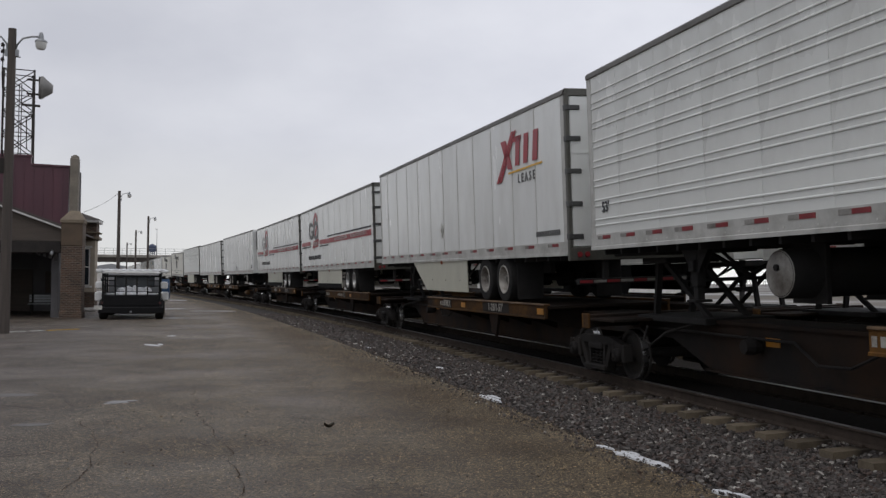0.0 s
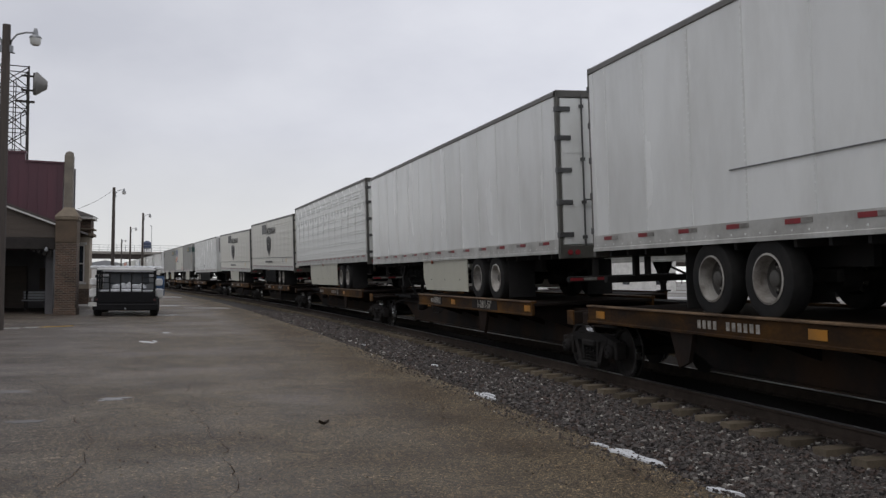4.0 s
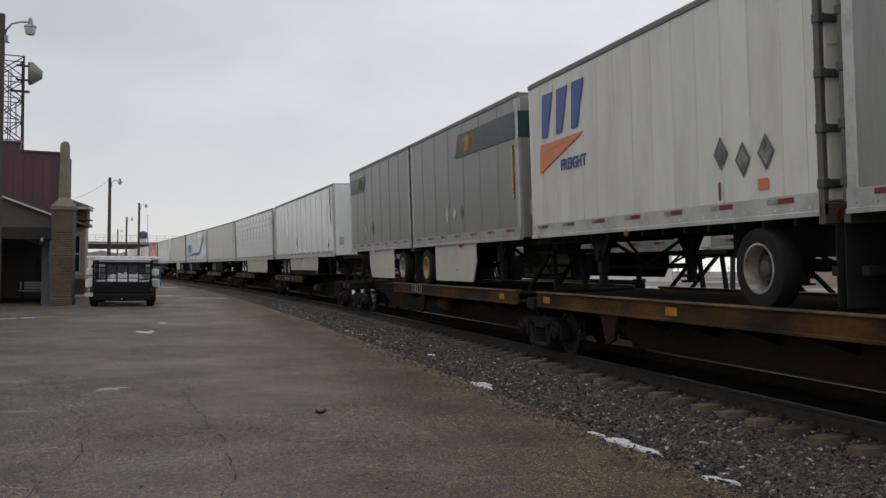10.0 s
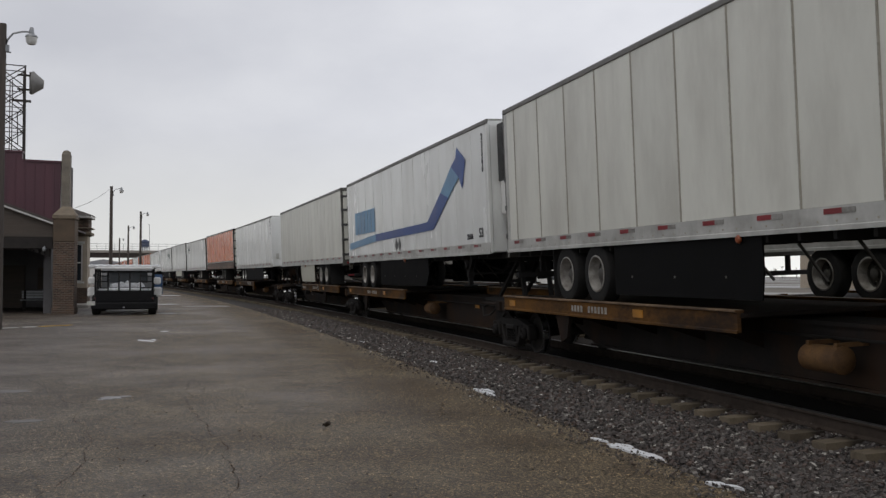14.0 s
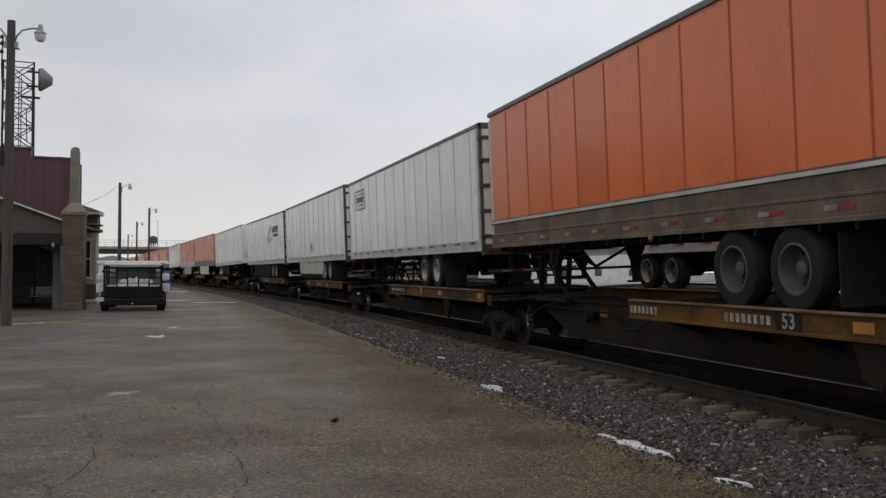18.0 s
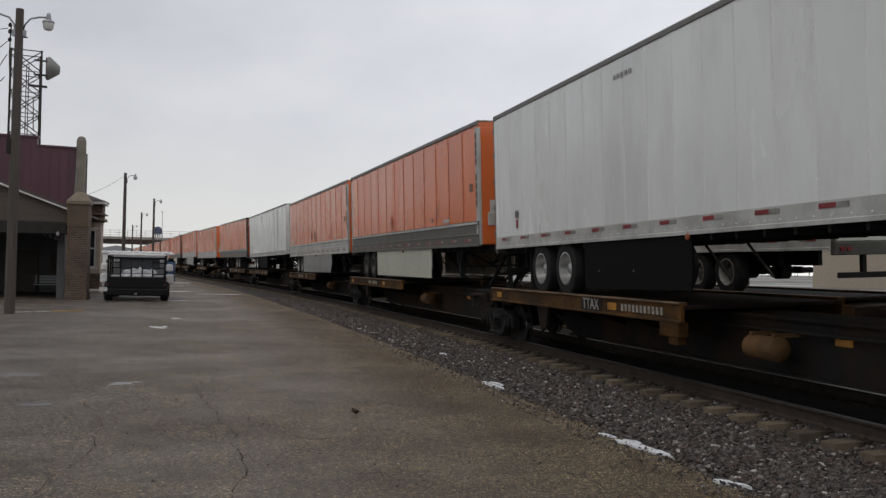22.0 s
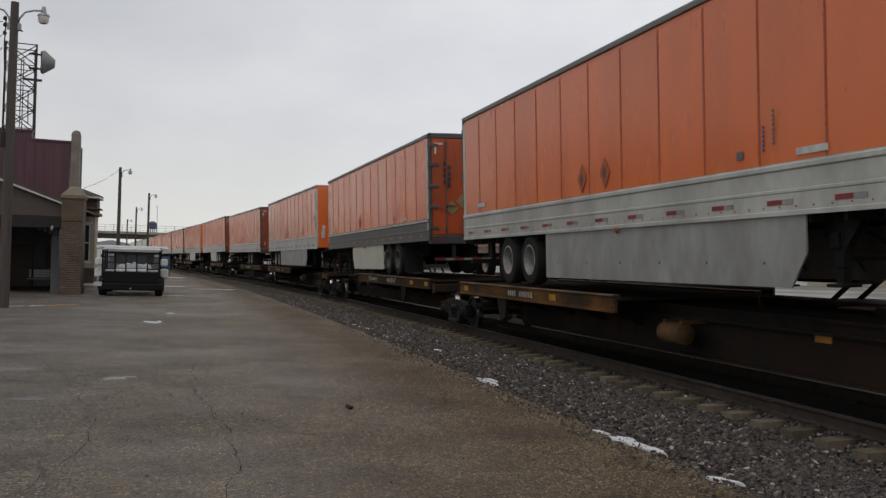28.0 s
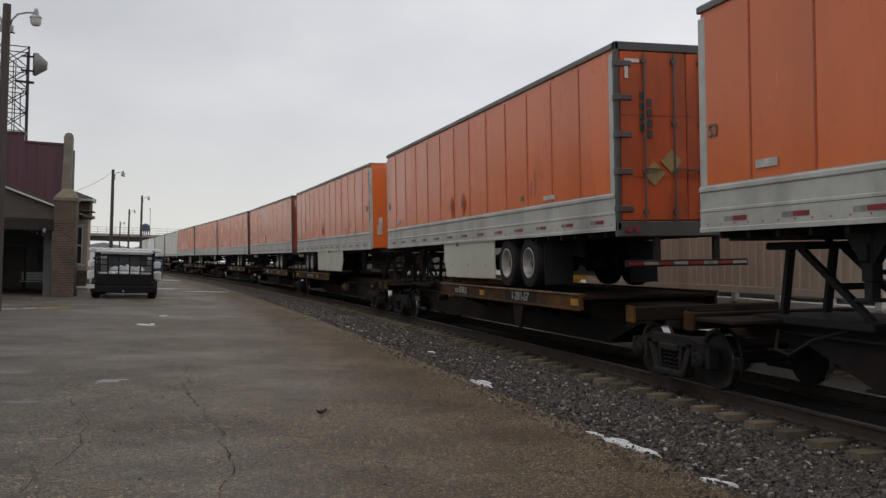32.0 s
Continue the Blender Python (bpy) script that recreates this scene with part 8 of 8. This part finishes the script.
# ---- utility truck seen from behind ----
def utility_truck():
    th = thing("utility_truck", "black utility truck with rack, white boxes and snow on top", "truck")
    w = 1.02

    def bed(g):
        g.box(-w, w, 0.0, 2.6, 0.55, 0.75, 0.02)
        for sx in (-1, 1):
            g.box(sx * (w - 0.06), sx * w, 0, 2.6, 0.75, 1.05, 0.02)
    one("bed", M["truck_black"], th)(bed)

    def tailgate(g):
        g.box(-w + 0.02, w - 0.02, -0.06, 0.0, 0.48, 0.98, 0.03)
        g.box(-w + 0.15, w - 0.15, -0.075, -0.06, 0.56, 0.62)
    one("tailgate", M["truck_black"], th)(tailgate)

    def bumper(g):
        g.box(-w - 0.1, w + 0.1, -0.28, -0.08, 0.24, 0.50, 0.03)
        g.box(-w, w, -0.12, 0.1, 0.22, 0.5, 0.02)
    one("bumper", M["truck_black"], th)(bumper)

    def cab(g):
        g.prism([(2.7, 0.55), (2.7, 1.55), (2.95, 1.88), (4.0, 1.88), (4.55, 1.3), (5.6, 1.15), (5.75, 0.55)], "x", -0.95, 0.95)
    one("cab", M["cab_grey"], th)(cab)

    def glass(g):
        g.box(-0.75, 0.75, 2.66, 2.72, 1.28, 1.72, 0.02)
    one("rear_window", M["glass"], th)(glass)

    def rack(g):
        for sx in (-1, 1):
            for y in (0.05, 1.3, 2.55):
                g.box(sx * 0.99 - 0.035, sx * 0.99 + 0.035, y - 0.035, y + 0.035, 0.75, 1.90)
            g.box(sx * 0.99 - 0.04, sx * 0.99 + 0.04, 0, 4.2, 1.86, 1.94)
        for y in (0.05, 1.3, 2.55):
            g.box(-1.0, 1.0, y - 0.03, y + 0.03, 1.70, 1.78)
        for x in (-0.56, -0.19, 0.19, 0.56):
            g.box(x - 0.025, x + 0.025, 0.03, 0.08, 0.9, 1.75)
        for z in (1.08, 1.34, 1.56):
            for sx in (-1, 1):
                g.box(sx * 0.58, sx * 0.98, 0.03, 0.07, z - 0.02, z + 0.02)
    one("pipe_rack", M["truck_black"], th, label="black steel pipe rack")(rack)

    def topbar(g):
        g.box(-1.02, 1.02, -0.12, 0.02, 1.84, 1.92, 0.02)
        g.box(-1.24, 1.30, 0.15, 0.45, 1.88, 1.99, 0.03)
    one("top_board", M["truck_white"], th, label="white board across the rack")(topbar)

    def snowtop(g):
        for k in range(9):
            x = -1.1 + k * 0.27
            g.lathe([(0.17, 0), (0.14, 0.04), (0.0, 0.055)], "z", (x, 0.3, 1.98), 10)
        for k in range(5):
            x = -0.35 + k * 0.22
            g.lathe([(0.17, 0.0), (0.15, 0.10 + 0.05 * (k % 2)), (0.0, 0.17 + 0.05 * (k % 3))], "z", (x, 0.5, 1.12), 10)
        g.box(-0.9, 0.9, 0.1, 2.5, 0.95, 1.06, 0.04)
    one("snow_load", M["snow"], th, True, "lumps of snow in the bed")(snowtop)
    for sx in (-1, 1):
        def sidebox(g):
            g.box(sx * 1.0, sx * 1.30, 0.5, 1.4, 0.72, 1.10, 0.05)
            g.box(sx * 1.02, sx * 1.27, 0.3, 0.8, 1.22, 1.52, 0.05)
        one("side_box", M["truck_white"], th, label="white side box")(sidebox)

        def lamp(g):
            g.box(sx * 0.96, sx * 1.04, -0.09, -0.04, 0.62, 0.70, 0.01)
        one("tail_lamp", M["tail_dark"], th, label="dark red unlit tail lamp")(lamp)
        for y in (0.45, 4.7):
            def tyre(g):
                g.lathe([(0.22, -0.13), (0.36, -0.14), (0.40, -0.10), (0.40, 0.10), (0.36, 0.14), (0.22, 0.13)], "x", (sx * 0.98, y, 0.40), 24)
            wh = one("wheel", M["rubber"], th, True)(tyre)

            def hub(g):
                g.lathe([(0.22, 0.10), (0.10, 0.04), (0.0, 0.05)] if sx > 0 else [(0.22, -0.10), (0.10, -0.04), (0.0, -0.05)], "x", (sx * 0.98, y, 0.40), 18)
            one("hub", M["rim_alu"], wh, True)(hub)

    def mark(g):
        g.box(-1.26, -0.98, -0.30, -0.285, 0.40, 0.56)
    one("white_plate", M["whitemark"], th, label="plain white plate")(mark)

    def snowlow(g):
        g.lathe([(0.0, 0.0), (0.3, 0.01), (0.0, 0.05)], "z", (0, 0.2, 0), 10)
        g.box(-0.35, 0.35, -0.25, -0.1, 0.30, 0.36, 0.02)
        g.box(-0.03, 0.03, -0.45, -0.1, 0.28, 0.34)
    one("hitch_bar", M["lamp_metal"], th)(snowlow)
    grow = Matrix.Diagonal((1.15, 1.05, 1.04, 1.0))
    for ob in th.children_recursive:
        ob.data.transform(grow)
    th.matrix_world = Matrix.Translation((-2.92, 41.5, GROUND)) @ Matrix.Rotation(radians(1.5), 4, "Z")


utility_truck()


# ---- poles, wires, mast, bridge, tank ----
def light_pole(x, y, h, label, arms=(1,), lean=0.0, r=0.16):
    th = thing("light_pole", label, "light pole", "wooden light poles")

    def pole(g):
        g.tube([(0, 0, -0.4), (0, 0, h * 0.5), (0, 0, h)], r, 12, r2=r * 0.72)
    one("pole", M["wood_pole"], th, True)(pole)
    for a in arms:
        def arm(g):
            pts = [(a * 0.1, 0, h - 0.85), (a * 0.15, 0, h - 0.48), (a * 0.30, 0, h - 0.28), (a * 0.56, 0, h - 0.20), (a * 0.80, 0, h - 0.19)]
            g.tube(pts, 0.03, 8)
            g.box(a * 0.05, a * 0.2, -0.06, 0.06, h - 0.85, h - 0.65)
        am = one("lamp_arm", M["lamp_metal"], th, True, "bent steel lamp arm")(arm)

        def head(g):
            g.lathe([(0.0, 0.27), (0.05, 0.26), (0.075, 0.15), (0.085, 0.06), (0.16, 0.02), (0.185, -0.03), (0.17, -0.05)], "z", (a * 0.83, 0, h - 0.32), 16)
        hd = one("lamp_head", M["lamp_metal"], am, True)(head)

        def bowl(g):
            g.lathe([(0.17, -0.04), (0.155, -0.20), (0.11, -0.26), (0.0, -0.27)], "z", (a * 0.83, 0, h - 0.32), 16)
        one("lamp_bowl", M["lampglass"], am, True, "pale plastic lamp bowl")(bowl)
    th.matrix_world = Matrix.Translation((x, y, GROUND)) @ Matrix.Rotation(radians(lean), 4, "Y")
    return th


p1 = light_pole(-5.87, 31.1, 9.37, "weathered wooden pole with two bent lamp arms", (1, -1), 0.3, 0.165)


def extras(g):
    g.tube([(-0.2, 0.0, 8.55), (0.25, 0, 8.5)], 0.02, 6)
    g.box(-0.24, -0.12, -0.1, 0.1, 4.9, 5.35)
    g.tube([(-0.24, 0.05, 8.9), (-0.27, 0.06, 8.0), (-0.22, 0.05, 7.0), (-0.2, 0.05, 5.4)], 0.02, 6)
    for z in (8.8, 8.6, 8.35):
        g.lathe([(0.05, 0), (0.06, 0.06), (0.03, 0.12)], "z", (-0.26, 0, z), 8)


one("insulators_and_conduit", M["darkwood"], p1, True)(extras)


def wire(pts, name="overhead_wire", r=0.012):
    th = thing(name, "thin dark overhead wire", "wire", "overhead wires")
    out = []
    for a, b, sag in pts:
        a, b = Vector(a), Vector(b)
        out += [a.lerp(b, i / 14) - Vector((0, 0, sag * 4 * (i / 14) * (1 - i / 14))) for i in range(15)]
    g = G().tube(out, r, 5)
    part("strand", g.mesh("strand", M["darkwood"], True), th)


wire([((-6.15, 31.1, 8.7), (-12, 26, 7.2), 0.3)])
wire([((-6.15, 31.1, 8.3), (-11, 29, 4.2), 0.4)])
wire([((-6.15, 31.1, 7.9), (-9.5, 30, 3.0), 0.5)])
wire([((-6.2, 31.1, 7.2), (-10.5, 28, 2.4), 0.5)])
wire([((-7.3, 86.0, 9.1), (-6.84, 58, 5.5), 0.15)])

for x, y, h, lb in [(-7.2, 86.0, 9.38, "tall wooden light pole with one lamp"), (-6.9, 125.0, 9.75, "distant wooden light pole with one lamp"), (-10.6, 158.0, 9.6, "distant wooden light pole with one lamp"), (-16.0, 212.0, 9.6, "distant wooden light pole with one lamp")]:
    light_pole(x, y, h, lb, (1,), 0.0, 0.17)


def mast():
    th = thing("lattice_mast", "dark steel lattice mast with a drum antenna", "mast")
    w, h = 1.02, 16.05
    corners = ((-1, -1), (1, -1), (1, 1), (-1, 1))
    for i, j in corners:
        def leg(g):
            g.bar((i * w, j * w, -0.3), (i * w * 0.94, j * w * 0.94, h), 0.11)
        one("corner_leg", M["mast_steel"], th)(leg)

    def lace(g):
        for n in range(11):
            z = h - 0.06 - 1.44 * (n + 1)
            for (i, j), (k, q) in zip(corners, corners[1:] + corners[:1]):
                a, b = Vector((i * w * 0.97, j * w * 0.97, z)), Vector((k * w * 0.97, q * w * 0.97, z))
                up = Vector((0, 0, 1.44))
                g.bar(a, b + up, 0.06)
                g.bar(b, a + up, 0.06)
                g.bar(a, b, 0.05)
                if n == 0:
                    g.bar(a + up, b + up, 0.06)
        for a in (-0.25, 0.05, 0.2):
            g.bar((a, 0, 0), (a, 0, h - 0.9), 0.06)
    one("lacing", M["mast_steel"], th)(lace)

    def drum(g):
        g.lathe([(0.0, -0.06), (0.76, -0.05), (0.80, 0.0), (0.80, 0.13), (0.74, 0.20), (0.34, 0.72), (0.28, 0.80), (0.0, 0.82)], "x", (0, 0, 0), 24)
    one("drum_antenna", M["dish"], th, True, "grey cone-backed drum antenna", Matrix.Translation((1.38, -0.3, h - 1.05)) @ Matrix.Rotation(radians(-6), 4, "Z") @ Matrix.Rotation(radians(4), 4, "Y"))(drum)

    def brackets(g):
        for z in (h - 0.56, h - 1.55):
            g.bar((0.5, -0.3, z), (1.45, -0.3, z), 0.12)
        g.bar((1.30, -0.3, h - 1.75), (1.30, -0.3, h - 0.3), 0.09)
        g.bar((0.2, -0.9, h - 2.45), (1.35, -0.9, h - 2.45), 0.15)
        g.tube([(1.05, -0.9, h - 2.5), (0.5, -0.9, h - 3.4), (0.55, -0.9, h - 5.5)], 0.04, 6)
    one("antenna_bracket", M["mast_steel"], th)(brackets)
    th.matrix_world = Matrix.Translation((-12.62, 70.0, GROUND)) @ Matrix.Rotation(radians(12), 4, "Z")


mast()


def overpass():
    th = thing("road_overpass", "concrete road overpass with steel girders and mesh railing", "bridge")
    Y = 285.0

    def deck(g):
        g.box(-150, 170, Y, Y + 11, 7.95, 8.3, 0.05)
        g.box(-150, 170, Y - 0.3, Y, 8.0, 8.75, 0.05)
        g.box(-150, 170, Y + 11, Y + 11.3, 8.0, 8.75, 0.05)
    one("deck", M["concrete"], th)(deck)

    def girder(g):
        for y in (Y + 0.5, Y + 4, Y + 8, Y + 10.5):
            g.box(-150, 170, y - 0.15, y + 0.15, 6.75, 7.95, 0.02)
    one("girder", M["bridge_steel"], th)(girder)
    for x in (-95, -58, 12, 60, 100):
        def pier(g):
            g.box(x - 0.7, x + 0.7, Y + 1, Y + 10, -0.5, 6.05, 0.1)
            g.box(x - 0.9, x + 0.9, Y + 0.4, Y + 10.6, 5.95, 6.75, 0.1)
        one("pier", M["concrete"], th)(pier)

    def rail(g):
        for z in (9.2, 9.9, 10.6):
            g.box(-150, 170, Y - 0.1, Y - 0.04, z - 0.04, z + 0.04)
        x = -150
        while x < 170:
            g.box(x - 0.05, x + 0.05, Y - 0.12, Y - 0.02, 8.7, 10.65)
            x += 2.4
    one("railing", M["lamp_metal"], th, label="pale metal railing")(rail)


overpass()


def water_tank():
    th = thing("water_tower", "dark blue water tower far behind the bridge", "water tower")

    def tank(g):
        g.lathe([(0.0, 20.6), (2.8, 20.9), (2.9, 21.4), (2.9, 24.4), (1.5, 25.6), (0.0, 26.0)], "z", (0, 0, 0), 20)
    one("tank", M["tank_blue"], th, True)(tank)
    for i in range(6):
        a = 2 * math.pi * i / 6

        def leg(g):
            g.tube([(2.9 * math.cos(a), 2.9 * math.sin(a), -0.4), (2.6 * math.cos(a), 2.6 * math.sin(a), 21.0)], 0.22, 8)
        one("leg", M["tank_blue"], th)(leg)

    def riser(g):
        g.tube([(0, 0, 0), (0, 0, 20.7)], 0.4, 10)
    one("riser_pipe", M["tank_blue"], th)(riser)
    th.matrix_world = Matrix.Translation((-32.6, 640.0, -1.1))


water_tank()


def slim_pole(x, y, h, label):
    th = thing("mast_pole", label, "pole", "slim poles")

    def p(g):
        g.tube([(0, 0, -0.4), (0, 0, h)], 0.11, 10, r2=0.07)
        g.box(-0.5, 0.1, -0.1, 0.1, h - 0.12, h)
    one("pole", M["lamp_metal"], th)(p)
    th.matrix_world = Matrix.Translation((x, y, GROUND - 0.1))


slim_pole(-14.0, 300.0, 17.3, "slim grey lamp mast by the bridge")


def rail_pole():
    th = thing("yard_pole", "dark steel pole standing beyond the tracks", "pole")

    def p(g):
        g.tube([(0, 0, -0.5), (0, 0, 13.0)], 0.10, 10)
    one("pole", M["black"], th)(p)
    th.matrix_world = Matrix.Translation((19.6, 31.4, -0.3))


rail_pole()


def blue_bin():
    th = thing("waste_container", "blue steel waste container on the lot", "waste container")

    def body(g):
        g.prism([(-0.9, 0.12), (0.9, 0.12), (0.95, 1.25), (0.95, 1.55), (-0.75, 1.75), (-0.95, 1.2)], "x", -0.6, 0.6)
        for y in (-0.5, 0.5):
            g.box(-0.65, -0.6, y - 0.06, y + 0.06, 0.2, 1.3)
    one("body", M["bin_blue"], th)(body)

    def lid(g):
        g.prism([(-0.8, 1.74), (1.0, 1.56), (1.0, 1.62), (-0.8, 1.80)], "x", -0.63, 0.63)
    one("lid", M["truck_black"], th)(lid)

    def sticker(g):
        g.box(-0.1, 0.2, -0.985, -0.96, 1.25, 1.5)
    one("white_sticker", M["whitemark"], th)(sticker)
    for x in (-0.45, 0.45):
        for y in (-0.7, 0.7):
            def foot(g):
                g.lathe([(0.08, -0.03), (0.08, 0.03)], "x", (x, y, 0.08), 10)
            one("caster", M["rubber"], th)(foot)
    th.matrix_world = Matrix.Translation((-3.3, 81.0, GROUND))


blue_bin()


def far_shed(x, y, w, d, h, mat, label):
    th = thing("far_building", label, "building", "distant low buildings")

    def walls(g):
        g.box(-w / 2, w / 2, 0, d, -0.4, h)
    one("wall", mat, th)(walls)

    def roof(g):
        g.prism([(-w / 2 - 0.3, h), (w / 2 + 0.3, h), (0, h + w * 0.09)], "y", -0.3, d + 0.3)
    one("roof", M["lamp_metal"], th)(roof)
    for k in range(max(2, int(w / 6))):
        def win_(g):
            xx = -w / 2 + (k + 0.5) * w / max(2, int(w / 6))
            g.box(xx - 0.7, xx + 0.7, -0.04, 0.05, 1.2, 2.4)
        one("window", M["glass"], th)(win_)
    th.matrix_world = Matrix.Translation((x, y, -0.3))


far_shed(-38, 420, 40, 18, 5.0, M["trimwhite"], "distant white industrial shed")
far_shed(70, 160, 34, 20, 6.0, M["trimwhite"], "white metal shed beyond the tracks")
far_shed(120, 120, 40, 20, 6.5, M["stucco"], "tan metal shed beyond the tracks")
far_shed(60, 300, 60, 20, 6.0, M["concrete"], "grey low building beyond the tracks")


def far_trees():
    rng = random.Random(8)
    g = G()
    for k in range(260):
        x = -500 + k * 4.6 + rng.uniform(-3, 3)
        y = 700 + rng.uniform(-40, 60)
        h = rng.uniform(5, 11)
        g.tube([(x, y, -0.4), (x + rng.uniform(-.3, .3), y, h * 0.5), (x, y, h)], 0.22, 5, r2=0.04)
        for j in range(16):
            a, z = rng.uniform(0, 6.28), rng.uniform(0.3, 0.9) * h
            ln = (h - z * 0.75) * rng.uniform(0.3, 0.5)
            g.tube([(x, y, z), (x + ln * math.cos(a) * 0.8, y + ln * math.sin(a) * 0.8, z + ln * 0.7)], 0.09, 3, r2=0.02)
    tagged(new("far_trees", g.mesh("far_trees", M["darkwood"])), "bare winter trees along the far horizon", "trees", kind="stuff")


far_trees()


def dead_leaf():
    th = thing("dead_leaf", "curled dark dead leaf blown over the asphalt", "leaf")

    def blade(g):
        pts = []
        for i in range(9):
            u = i / 8
            w = 0.045 * math.sin(math.pi * min(u * 0.92 + 0.06, 1)) + 0.003
            pts.append((u * 0.13 - 0.065, w, 0.012 + 0.05 * (u - 0.5) ** 2 * 4 * 0.6))
        vs = []
        for x, w, z in pts:
            vs += [(x, -w, z + 0.030), (x, 0, z), (x, w, z + 0.022)]
        fs = [(3 * i + k, 3 * i + k + 1, 3 * i + k + 4, 3 * i + k + 3) for i in range(8) for k in (0, 1)]
        o = len(vs)
        vs += [(x, y, z + 0.004) for x, y, z in vs]
        g.add(vs, fs + [tuple(i + o for i in f[::-1]) for f in fs])
    one("blade", M["leaf"], th)(blade)

    def stalk(g):
        g.tube([(-0.06, 0, 0.03), (-0.10, 0.01, 0.045)], 0.003, 5)
    one("stalk", M["leaf"], th)(stalk)
    return th


litter()
LEAF = dead_leaf()


# ---- what moves ----
def motions():
    times = [2.0 * i for i in range(17)]
    for ob, c, turned, which, *tilt in MOVING:
        if which == 1:
            rear, nose = tilt[0] if tilt else (0.0, 0.0)
            lean = Matrix.Translation((0, 0, (rear + nose) / 2)) @ Matrix.Rotation(math.asin((nose - rear) / 16.0), 4, "X")
            rows = [(t, on_track(c - run(t), 0.0, turned) @ lean) for t in times]
        else:
            rows = [(t, on_track(c + SPEED2 * t, OFF2, turned)) for t in times]
        walk(ob, rows)
    leaf = [(0, 1.39, 10.57, 20), (12.6, 1.39, 10.57, 20), (13.2, 1.38, 10.22, 60), (20.1, 1.38, 10.20, 70), (20.5, 1.63, 10.40, 120), (28.4, 1.62, 10.36, 120), (29.3, 1.27, 10.2, 180), (30.4, 1.36, 10.27, 200), (32, 1.37, 10.27, 200)]
    walk(LEAF, [(t, pose(x, y, GROUND + 0.012, 0, 0, r)) for t, x, y, r in leaf])


motions()
